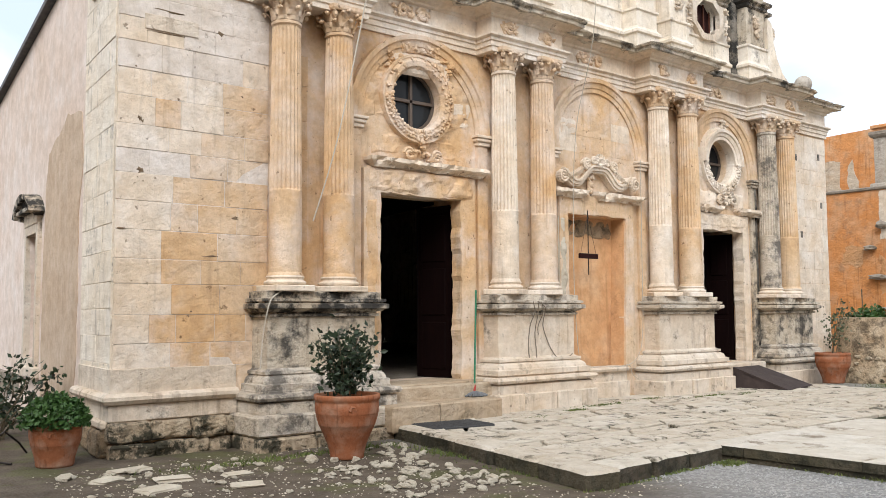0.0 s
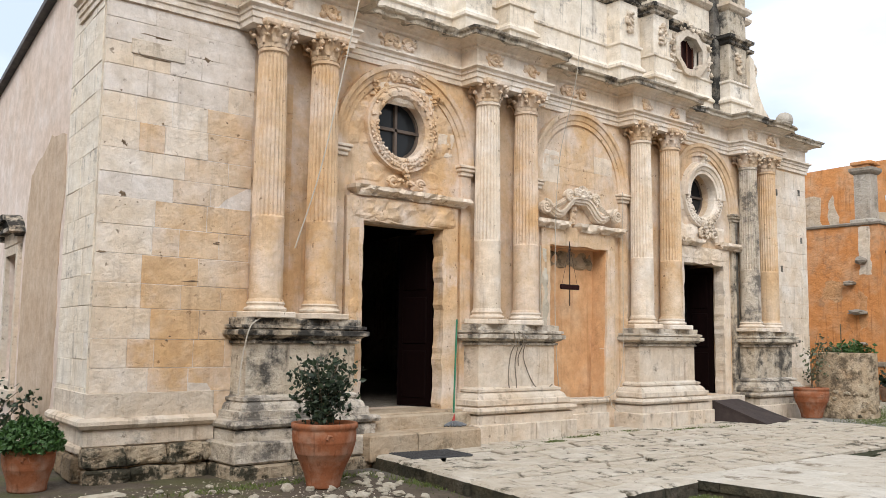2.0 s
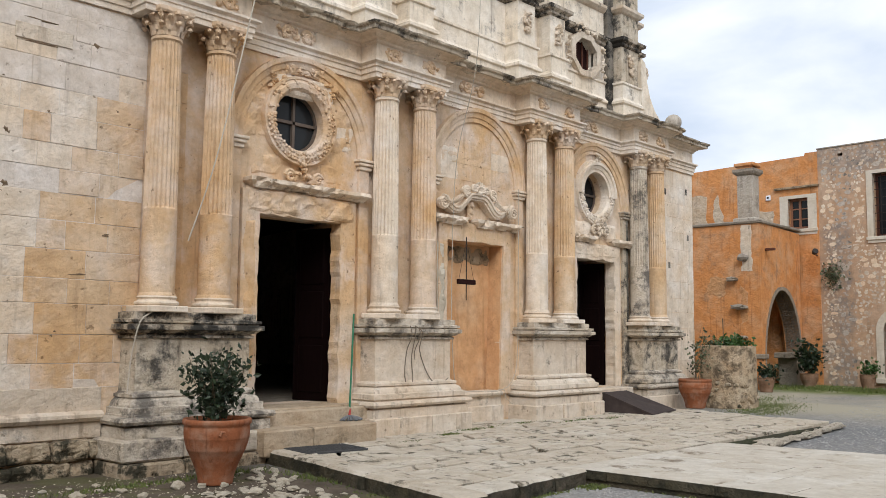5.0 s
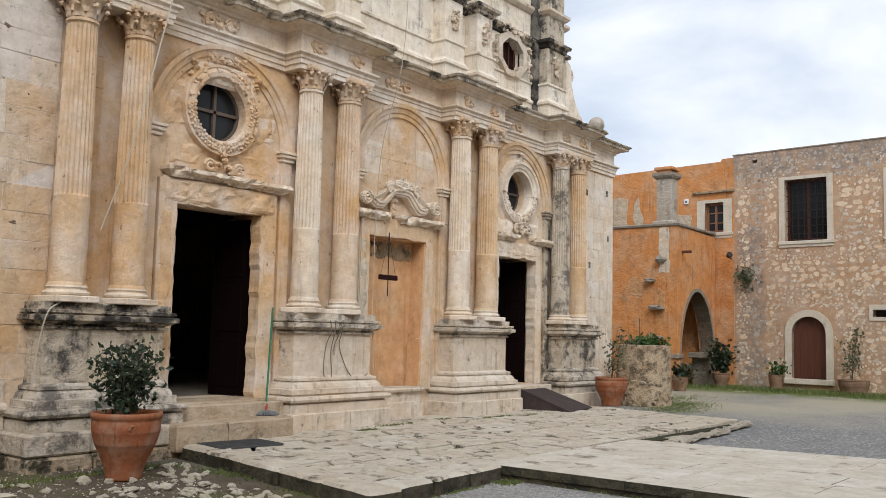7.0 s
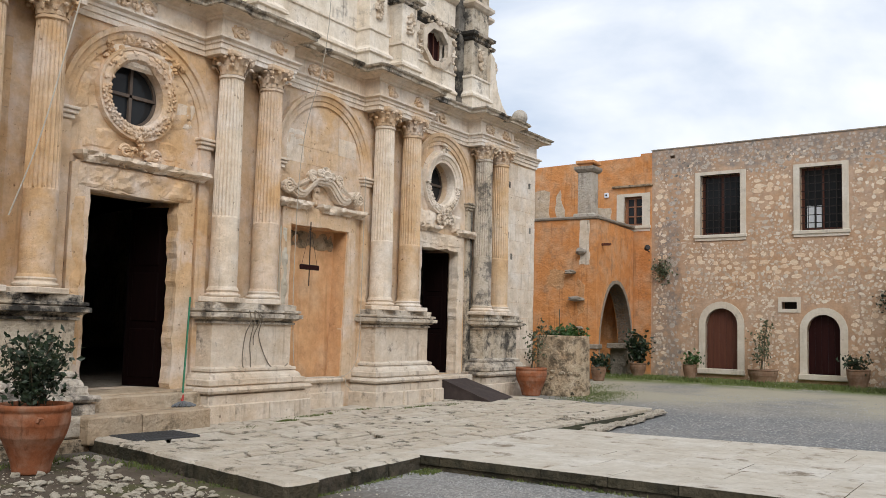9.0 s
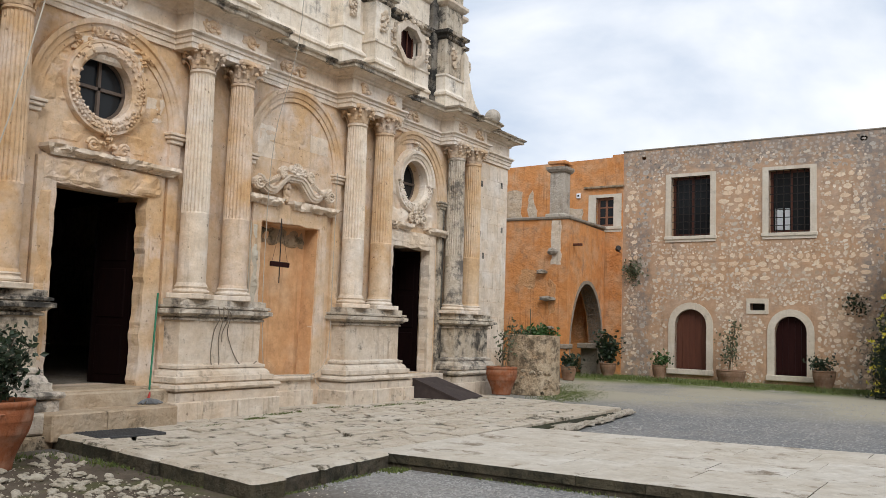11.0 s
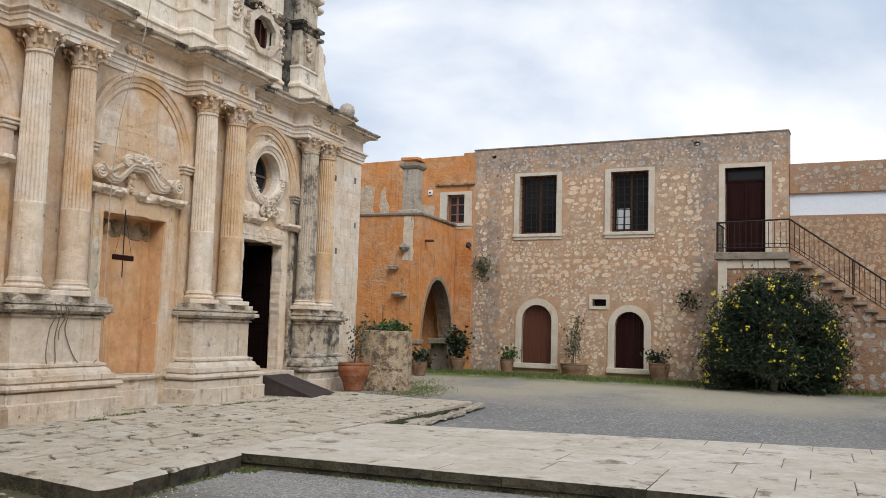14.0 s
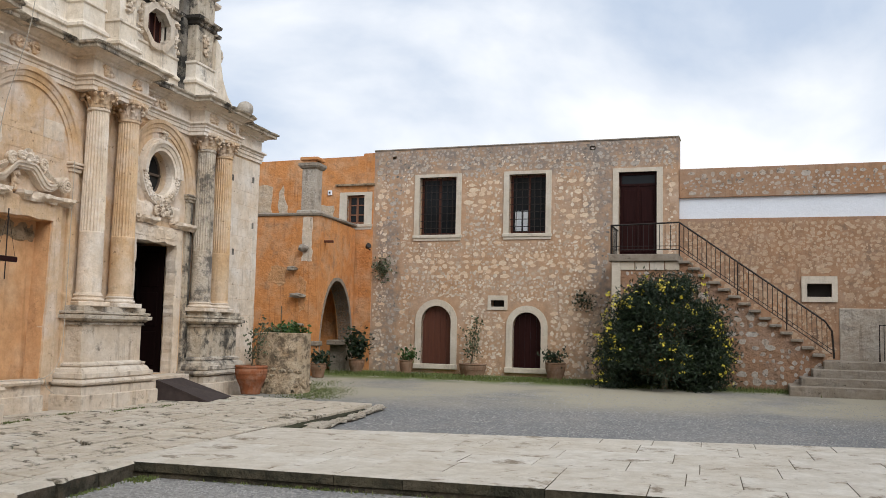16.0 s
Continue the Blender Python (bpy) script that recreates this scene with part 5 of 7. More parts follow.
def pave_quad(corners, rows, width, mat, parent, seed, h, gap=0.018, jit=0.05, along=0):
    """Courses of uneven slabs over a quad a, b, c, d (a to b along the courses)."""
    r = random.Random(seed)
    a, b, c, d = corners
    cuts = [0.0]
    for i in range(rows):
        cuts.append(cuts[-1] + r.uniform(0.7, 1.3))
    cuts = [q / cuts[-1] for q in cuts]
    for i in range(rows):
        t0, t1 = cuts[i], cuts[i + 1]
        l0, l1, r0, r1 = lerp2(a, d, t0), lerp2(a, d, t1), lerp2(b, c, t0), lerp2(b, c, t1)
        length = math.dist(l0, r0)
        s = 0.0
        ks = [0.0]
        while s < length:
            s += width * r.uniform(0.55, 1.5)
            ks.append(s)
        ks = [q / ks[-1] for q in ks]
        sk = 0.0
        for k0, k1 in zip(ks, ks[1:]):
            sk1 = 0 if k1 == 1 else r.uniform(-jit, jit)
            p = [lerp2(l0, r0, k0), lerp2(l0, r0, k1), lerp2(l1, r1, k1), lerp2(l1, r1, k0)]
            p[0] = (p[0][0] + sk, p[0][1])
            p[3] = (p[3][0] - sk, p[3][1])
            p[1] = (p[1][0] + sk1, p[1][1])
            p[2] = (p[2][0] - sk1, p[2][1])
            sk = sk1
            cx, cy = sum(q[0] for q in p) / 4, sum(q[1] for q in p) / 4
            poly = []
            for j in range(4):
                q, q2 = Vector(p[j]), Vector(p[(j + 1) % 4])
                pull = lambda w: w + (Vector((math.copysign(gap, cx - w.x) * r.uniform(0.4, 1.4), math.copysign(gap, cy - w.y) * r.uniform(0.4, 1.4))) if jit > 0.02 else Vector((gap if w.x < cx else -gap, gap if w.y < cy else -gap)))
                poly.append(pull(q))
                if jit > 0.02:
                    m1 = q.lerp(q2, r.uniform(0.35, 0.65))
                    poly.append(pull(m1) + Vector((r.uniform(-1, 1), r.uniform(-1, 1))) * jit * 0.12)
            poly = [(v.x - cx, v.y - cy) for v in poly]
            ob = link("paving_stone", slab_mesh(poly, h + (r.uniform(-0.010, 0.012) if jit > 0.02 else r.uniform(-0.002, 0.002)), 0.014 if jit > 0.02 else 0.006, r.random(), 0.012 if jit > 0.02 else 0.001), mat, parent, m=pose(cx, cy, 0))
            # path slabs take the darker kerb stone on their upright faces
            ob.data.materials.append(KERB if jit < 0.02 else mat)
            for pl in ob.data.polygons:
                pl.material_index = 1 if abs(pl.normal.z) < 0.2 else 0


TOP = 0.165
terrace = thing("terrace", "raised terrace of worn uneven paving stones before the church", "pavement", kind="structure")
part("terrace_bed", panel([(7.02, 0.9), (6.12, -3.90), (8.05, -3.72), (11.9, -3.80), (16.40, -3.62), (17.3, 0.9)][::-1], [], -0.115, 0.10, None), JOINT, terrace, m=Matrix(((1, 0, 0, 0), (0, 0, 1, 0), (0, -1, 0, 0), (0, 0, 0, 1))))
path_ = thing("slab_path", "path of long pale stone slabs with worn joints", "pavement", kind="structure")
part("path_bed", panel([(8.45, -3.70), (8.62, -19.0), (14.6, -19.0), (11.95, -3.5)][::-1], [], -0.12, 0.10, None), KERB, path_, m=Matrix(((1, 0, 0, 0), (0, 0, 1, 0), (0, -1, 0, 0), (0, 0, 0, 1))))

part("joint_fill", panel([(8.50, -3.70), (8.67, -19.0), (14.5, -19.0), (11.9, -3.5)][::-1], [], -0.149, 0.05, None), GRIT, path_, "gritty earth in the joints", m=Matrix(((1, 0, 0, 0), (0, 0, 1, 0), (0, -1, 0, 0), (0, 0, 0, 1))))

# ------------------------------------------------ far courtyard wall
BACK = pose(27, 0, 0, 0, 0, -93.98)
bwall = tagged(new("wall_back"), "rubble stone courtyard building with dressed window frames", "building", kind="structure")
bwall.matrix_basis = BACK
WIN = ((1.15, 2.37, 4.55, 6.37), (4.07, 5.21, 4.56, 6.37))
DOOR = ((1.31, 2.28, 0.56, 1.86), (4.24, 5.11, 0.53, 1.75))
UDOOR = (7.38, 8.47, 3.86, 6.32)
SMALL = (-1.36, -0.75, 4.94, 5.88)
topl = jag([(9.08, 7.29), (-0.43, 7.29)], 0.02, 0.25, 8, close=False) + [(-0.43, 7.29)]
part("rubble_wall", panel([(-0.43, -0.3), (9.08, -0.3)] + topl,
     [rect(*w) for w in WIN] + [arch(*d) for d in DOOR] + [rect(*UDOOR), rect(3.55, 3.97, 2.34, 2.54), oval(0.25, 7.05, 0.08, 0.09, 8), oval(6.6, 7.08, 0.10, 0.08, 8)], 0, 0.6), MORTAR, bwall, "brown mortared rubble wall")
part("coping", boxed(-0.45, 9.10, -0.02, 0.62, 7.285, 7.33, bev=0.01), GREYSTONE, bwall)
part("orange_wall", panel([(-9.0, -0.3), (-0.43, -0.3), (-0.43, 7.24), (-0.80, 7.24), (-0.82, 7.16), (-9.0, 7.06)], [rect(*SMALL)], -0.015, 0.6), ORANGE, bwall, "upper wall rendered in faded orange")
for lp, sd in (([(-4.9, 5.0), (-4.15, 5.0), (-4.12, 6.25), (-4.5, 6.32), (-4.9, 6.2)], 1), ([(-3.90, 5.0), (-3.45, 5.0), (-3.60, 5.7), (-3.72, 6.28), (-3.86, 6.1)], 2), ([(-2.46, 4.9), (-1.84, 5.0), (-1.84, 5.56), (-2.46, 5.6)], 3), ([(-2.95, 4.9), (-2.62, 4.9), (-2.60, 5.9), (-2.85, 6.2)], 4)):
    part("bare_patch", panel(jag(lp, 0.05, 0.12, sd), [], -0.026, 0.05), PATCH_PL, bwall, "patch where the orange render has fallen")
part("low_wall", panel([(9.08, -0.3), (24, -0.3), (24, 4.86), (9.08, 4.91)], [rect(12.46, 13.08, 2.72, 3.08)], 0.02, 0.6), MORTAR_LOW, bwall, "lower rubble wall beyond the stair")
part("white_band", boxed(9.09, 24, 0.14, 0.6, 4.86, 5.52), WHITEWASH, bwall, "whitewashed band of the terrace parapet")
part("upper_parapet", boxed(9.09, 24, 0.06, 0.6, 5.52, 6.36, bev=0.01), MORTAR_LOW, bwall, "rubble parapet above the white band")
part("grey_patch", boxed(13.25, 24, -0.02, 0.05, -0.2, 2.42, bev=0.02), CHIM, bwall, "grey rendered lower wall")


def window_unit(i, w, lattice, label, frame_w=0.17, wood=None, recess=0.22):
    x0, x1, z0, z1 = w
    o = tagged(new("window_%d" % i), label, "window", kind="structure")
    o.matrix_basis = BACK
    part("window_frame", panel([(x0 - frame_w, z0 - 0.18), (x1 + frame_w, z0 - 0.18), (x1 + frame_w, z1 + 0.10), (x0 - frame_w, z1 + 0.10)], [rect(x0, x1, z0, z1)], -0.03, 0.10), FRAME_ST, o, "dressed pale stone frame")
    part("window_sill", boxed(x0 - frame_w - 0.03, x1 + frame_w + 0.03, -0.06, 0.2, z0 - 0.10, z0 + 0.0, bev=0.01), FRAME_ST, o)
    c = (x0 + x1) / 2
    part("casement", panel(rect(x0, x1, z0, z1), [rect(x0 + 0.07, c - 0.035, z0 + 0.08, z1 - 0.07), rect(c + 0.035, x1 - 0.07, z0 + 0.08, z1 - 0.07)], recess, recess + 0.06), wood or WOOD_BROWN, o, "brown wooden casement")
    part("pane", boxed(x0 + 0.06, c, recess + 0.03, recess + 0.038, z0 + 0.05, z1 - 0.05), GLASS_DARK, o)
    part("pane", boxed(c, x1 - 0.06, recess + 0.03, recess + 0.038, z0 + 0.05, z1 - 0.05), GLASS_DARK, o)
    nv, nh = lattice
    if wood:
        for k in range(1, nh):
            z = z0 + (z1 - z0) * k / nh
            part("glazing_bar", boxed(x0 + 0.07, x1 - 0.07, recess - 0.004, recess + 0.04, z - 0.018, z + 0.018), wood, o)
        return o
    for k in range(1, nv):
        x = x0 + (x1 - x0) * k / nv
        part("bar", boxed(x - 0.011, x + 0.011, 0.12, 0.142, z0, z1), IRON, o)
    for k in range(1, nh):
        z = z0 + (z1 - z0) * k / nh
        part("bar", boxed(x0, x1, 0.117, 0.139, z - 0.011, z + 0.011), IRON, o)
    return o


window_unit(3, WIN[0], (7, 8), "tall window with brown casements behind an iron grille")
w4 = window_unit(4, WIN[1], (6, 8), "tall window with an iron grille and bright panes low down")
w5 = window_unit(5, SMALL, (2, 3), "small brown window in a wide pale frame", 0.27, WOOD_OAK, 0.12)
part("ledge", boxed(SMALL[0] - 0.42, SMALL[1] + 0.35, -0.10, 0.05, 6.18, 6.25, bev=0.01), ROUGHBASE, w5)
# pale plates over the glass, with a bright reflection put into their colour
REFLECTION_PANE, _n, _l, _b = node_mat("painted_reflection_pane")
_b.inputs["Base Color"].default_value = (0.75, 0.78, 0.80, 1)
_b.inputs["Roughness"].default_value = 0.3
part("white_pane", boxed(4.20, 4.40, 0.236, 0.244, 4.66, 5.28), REFLECTION_PANE, w4, "pale pane with its reflection painted in")
part("white_pane", boxed(4.46, 4.60, 0.236, 0.244, 4.66, 5.28), REFLECTION_PANE, w4, "pale pane with its reflection painted in")


def arched_door(i, d, label, wood):
    x0, x1, z0, zs = d
    o = tagged(new("door_%d" % i), label, "door", kind="structure")
    o.matrix_basis = BACK
    r = (x1 - x0) / 2
    c = (x0 + x1) / 2
    part("door_frame", panel(arch(x0 - 0.20, x1 + 0.20, z0 - 0.15, zs), [[(p[0], p[1] + 0.0) for p in arch(x0, x1, z0, zs)]], -0.03, 0.2), FRAME_ST, o, "arched dressed stone frame")
    n = 5
    for k in range(n):
        a, b = x0 + 2 * r * k / n, x0 + 2 * r * (k + 1) / n - 0.006
        hh = lambda x: zs + math.sqrt(max(0, r * r - (x - c) ** 2))
        lo = [(a, z0), (b, z0), (b, hh(b)), ((a + b) / 2, hh((a + b) / 2)), (a, hh(a))]
        part("board", panel(lo, [], 0.14, 0.18), wood, o)
    part("sill", boxed(x0 - 0.22, x1 + 0.22, -0.12, 0.2, z0 - 0.16, z0, bev=0.015), FRAME_ST, o)
    return o


arched_door(1, DOOR[0], "arched reddish brown plank door in a pale stone frame", WOOD_BROWN)
arched_door(2, DOOR[1], "arched dark red plank door in a pale stone frame", WOOD_RED)

ud = tagged(new("door_3"), "dark red double door at the head of the stair", "door", kind="structure")
ud.matrix_basis = BACK
part("door_frame", panel([(UDOOR[0] - 0.17, 3.8), (UDOOR[1] + 0.17, 3.8), (UDOOR[1] + 0.17, 6.44), (UDOOR[0] - 0.17, 6.44)], [rect(*UDOOR)], -0.025, 0.15), FRAME_ST, ud, "pale stone frame")
for a, b in ((7.40, 7.92), (7.93, 8.45)):
    lf = part("leaf", boxed(a, b, 0.14, 0.18, 3.87, 5.92, bev=0.004), WOOD_RED, ud)
    for z0, z1 in ((3.97, 4.75), (4.86, 5.80)):
        part("panel", boxed(a + 0.09, b - 0.09, 0.125, 0.15, z0, z1, bev=0.01), WOOD_RED, lf)
part("transom", boxed(7.38, 8.47, 0.12, 0.19, 5.92, 5.99), WOOD_RED, ud)
part("fanlight", boxed(7.40, 8.45, 0.15, 0.16, 5.99, 6.31), GLASS_DARK, ud)
part("top_rail", boxed(7.38, 8.47, 0.11, 0.19, 6.24, 6.32), WOOD_RED, ud)
part("stile", boxed(7.38, 7.45, 0.115, 0.19, 5.99, 6.24), WOOD_RED, ud)
part("stile", boxed(8.40, 8.47, 0.115, 0.19, 5.99, 6.24), WOOD_RED, ud)
part("closing_strip", boxed(7.895, 7.955, 0.115, 0.15, 3.87, 5.92, bev=0.006), WOOD_RED, ud)


def vent(name, x0, x1, z0, z1, f):
    o = thing(name, "small dark vent in a pale stone surround", "vent", BACK, kind="structure")
    part("vent_frame", panel([(x0 - f, z0 - f), (x1 + f, z0 - f), (x1 + f, z1 + f * 1.4), (x0 - f, z1 + f * 1.4)], [rect(x0, x1, z0, z1)], -0.025, 0.1), FRAME_ST, o)
    part("vent_back", boxed(x0, x1, 0.28, 0.32, z0, z1), DARK_IN, o)


vent("wall_vent", 3.55, 3.97, 2.34, 2.54, 0.10)
vent("wall_vent", 12.46, 13.08, 2.72, 3.08, 0.14)

# ------------------------------------------------ outside stair
stair = thing("outside_stair", "stone stair with a black iron railing against the courtyard wall", "stair", BACK, kind="structure")
part("landing", boxed(7.30, 9.20, -1.32, 0, 3.60, 3.80, bev=0.015), GREYSTONE, stair, "grey landing slab")
part("landing_face", boxed(7.42, 9.15, -1.22, 0, 0.1, 3.60), MORTAR_SHADED, stair, "rubble base of the landing")
part("pier", boxed(7.38, 7.62, -1.26, -0.9, 0.1, 3.60, bev=0.012), FRAME_ST, stair, "pale corner stones")
for k in range(4):
    part("course_stone", boxed(7.62 + k * 0.4, 8.0 + k * 0.4, -1.25, -1.0, 3.36, 3.595, bev=0.012), FRAME_ST, stair)
NST = 15
rise, run = (3.80 - 1.02) / NST, (13.05 - 9.20) / NST
prof = [(9.15, 0.1), (13.05, 0.1), (13.05, 3.80 - rise * NST - 0.07)] + [p for i in reversed(range(NST)) for p in ((9.20 + run * i, 3.80 - rise * (i + 1) - 0.07), (9.20 + run * i, 3.80 - rise * i - 0.07))]
prof = prof[:-1] + [(9.15, 3.80 - rise - 0.07)]
part("stair_mass", panel(prof, [], -1.22, 0.0), MORTAR_SHADED, stair, "rubble flank of the stair")
for i in range(NST):
    part("tread", boxed(9.20 + run * i - 0.03, 9.20 + run * (i + 1) + 0.02, -1.32, 0.0, 3.80 - rise * (i + 1) - 0.075, 3.80 - rise * (i + 1), bev=0.012), GREYSTONE, stair, "grey stone tread")
for k in range(4):
    part("lower_step", boxed(12.75 - 0.28 * k, 15.2, -1.7 - 0.32 * k, 0.0, 0.15, 1.04 - 0.2 * k, bev=0.02), GREYSTONE, stair, "wide grey lower step")
rail = thing("stair_railing", "black wrought iron railing along the stair", "railing", BACK)
RY = -1.26


def rail_z(x):
    return 3.80 if x < 9.2 else 3.80 - (x - 9.2) * (2.78 / 3.85)


def rod(pts, r, name="rail_bar"):
    return part(name, tube(bmesh.new(), pts, r, 6), IRON, rail)


rod([(7.36, RY, 4.60), (9.20, RY, 4.66), (12.82, RY, rail_z(12.82) + 0.86), (12.98, RY, rail_z(12.98) + 0.72), (13.02, RY, 1.1)], 0.026, "handrail")
rod([(7.36, RY, 3.92), (9.20, RY, 3.92), (12.98, RY, rail_z(12.98) + 0.14)], 0.013)
rod([(7.36, RY, 4.02), (9.20, RY, 4.02), (12.98, RY, rail_z(12.98) + 0.24)], 0.010)
rod([(7.36, RY, 4.60), (7.36, -0.02, 4.60)], 0.022, "handrail")
for x in (7.36, 9.20, 10.7, 11.9):
    rod([(x, RY, rail_z(x) - 0.06), (x, RY, rail_z(x) + 0.83)], 0.018, "post")
for k in range(12):
    x = 7.52 + k * 0.145
    rod([(x, RY, 3.92), (x, RY, 4.60)], 0.009, "baluster")
for k in range(31):
    x = 9.32 + k * 0.118
    rod([(x, RY, rail_z(x) + 0.14), (x, RY, rail_z(x) + 0.83)], 0.009, "baluster")
for k in range(7):
    y = -1.1 + k * 0.16
    rod([(7.36, y, 3.82), (7.36, y, 4.60)], 0.009, "baluster")
gate = thing("iron_gate", "low dark iron gate by the lower steps", "gate", BACK)
part("frame", tube(bmesh.new(), [(14.16, -0.5, 1.04), (14.16, -0.5, 1.98), (15.1, -0.5, 1.98), (15.1, -0.5, 1.04)], 0.02), IRON, gate)
for k in range(7):
    part("bar", boxed(14.26 + 0.12 * k, 14.275 + 0.12 * k, -0.51, -0.49, 1.06, 1.98), IRON, gate)

# ------------------------------------------------ orange porch block
OX, OY = 24.1, 1.0
porch = thing("orange_porch", "low orange rendered building with a pointed arch and grey chimney", "building", pose(OX, OY, 0), kind="structure")
pa = [(0.26, -0.2), (2.72, -0.2), (2.72, 1.2)]
for i in range(1, 9):
    t = i / 8
    pa.append((2.72 - 1.15 * (1 - math.cos(t * math.pi / 2)) - 0.12 * t, 1.2 + 1.82 * math.sin(t * math.pi / 2) ** 1.1))
pa += [(0.26 + 1.07 * (1 - math.cos(t * math.pi / 2)) + 0.12 * t, 1.2 + 1.82 * math.sin(t * math.pi / 2) ** 1.1) for t in [1 - i / 8 for i in range(1, 9)]]
part("front_wall", panel([(0, -0.2), (2.85, -0.2), (2.85, 4.76), (0, 4.86)], [pa], 0, 0.45), ORANGE, porch, "faded orange wall with a pointed arch")
part("left_wall", panel([(-9, -0.2), (-0.452, -0.2), (-0.452, 4.86), (-9, 4.80)], [], 0.0, 0.45), ORANGE, porch, "orange rendered wall", m=pose(0, 0, 0, 0, 0, -90))
part("roof_edge", sweep(bmesh.new(), [(0, 9), (0, 0), (2.83, 0)], [(0.0, 4.83), (0.05, 4.85), (0.06, 4.90), (0.0, 4.93)]), GREYSTONE, porch, "thin grey roof edge")
part("terrace_roof", boxed(0.1, 2.83, 0.1, 9, 4.70, 4.84), GREYSTONE, porch)
part("inner_wall", boxed(0.2, 2.80, 2.2, 2.4, -0.2, 4.7), ORANGE, porch, "shaded orange wall inside the porch")
part("inner_window", boxed(0.62, 1.05, 2.17, 2.21, 1.7, 2.25), DARK_IN, porch)
part("inner_door", boxed(1.35, 2.15, 2.17, 2.21, -0.1, 0.95), DARK_IN, porch)
band = [(p[0] + (0.09 if p[0] > 1.45 else -0.05), p[1] + (0.0 if p[1] < 1.25 else 0.10)) for p in pa]
part("arch_stones", panel(band, [pa], -0.02, 0.43), GREYSTONE, porch, "grey stone arch edge")
part("impost_block", boxed(1.95, 2.83, -0.10, 0.5, 1.06, 1.22, bev=0.02), GREYSTONE, porch)
part("pier_base", boxed(2.25, 2.83, -0.06, 0.5, -0.1, 1.06, bev=0.02), GREYSTONE, porch)
part("impost_block", boxed(-0.05, 0.36, -0.05, 0.4, 1.06, 1.20, bev=0.02), GREYSTONE, porch)
for lp, sd in (([(-0.60, 2.0), (-0.40, 2.1), (-0.35, 2.9), (-0.58, 3.1)], 5), ([(-1.6, 2.9), (-1.1, 2.8), (-1.0, 3.3), (-1.5, 3.35)], 6)):
    part("faded_patch", panel(jag(lp, 0.06, 0.10, sd), [], -0.010, 0.05), stone("faded_render", (0.56, 0.33, 0.17), (0.50, 0.24, 0.10), (0.58, 0.42, 0.28), dark_amt=0.4, tint=0.1) if sd == 5 else bpy.data.materials["faded_render"], porch, "faded patch of render", m=pose(0, 0, 0, 0, 0, -90))
for y, z, w, h in ((0.79, 3.28, 0.34, 0.14), (0.59, 2.5, 0.52, 0.16), (0.46, 3.88, 0.30, 0.22), (0.49, 1.66, 0.28, 0.10)):
    bm = bmesh.new()
    blob(bm, (-0.10, y, z), (0.18, w / 2, h / 2), random.Random(int(z * 10)), 0.22, 2)
    part("corbel_stone", bm, GREYSTONE, porch, "projecting rough grey stone")
part("bare_patch", panel(jag([(-0.55, 3.5), (-0.22, 3.5), (-0.24, 4.8), (-0.52, 4.8)], 0.04, 0.1, 3), [], -0.012, 0.05), LIME_PALE, porch, "patch of bare pale stone", m=pose(0, 0, 0, 0, 0, -90))
part("spout", boxed(0.34, 0.42, -0.28, 0.05, 4.08, 4.15, bev=0.01), WOOD_BROWN, porch)
ch = part("chimney", boxed(0.12, 0.57, 0.22, 0.68, 4.86, 6.34, bev=0.02), CHIM, porch, "grey stone chimney")
part("chimney_base", boxed(0.02, 0.67, 0.12, 0.78, 4.86, 5.02, bev=0.03), CHIM, ch)
part("chimney_cap", sweep(bmesh.new(), [(0.12, 0.68), (0.12, 0.22), (0.57, 0.22), (0.57, 0.68)], [(0.0, 6.24), (0.05, 6.28), (0.09, 6.34), (0.09, 6.42), (0.0, 6.44)], closed=True), GREYSTONE, ch)
part("chimney_top", boxed(0.06, 0.63, 0.16, 0.74, 6.50, 6.60, bev=0.02), ORANGE, ch, "orange chimney slab")
for dx in (0.12, 0.47):
    part("chimney_pillar", boxed(dx, dx + 0.10, 0.24, 0.66, 6.43, 6.51), ORANGE, ch)

# plain unseen walls, added behind the viewpoint to close the courtyard and block low light
wsouth = tagged(new("added_south_blocker"), "plain unseen wall added to close the yard and block low sky", "wall", kind="structure")
part("masonry", boxed(-6.6, 28.6, -19.8, -19.2, -0.3, 7.5), MORTAR, wsouth)
wwest = tagged(new("added_west_blocker"), "plain high unseen wall added to block low sun from the church front", "wall", kind="structure")
part("masonry", boxed(-6.6, -6.0, -19.2, 3.0, -0.3, 9.0), RUBBLE, wwest)

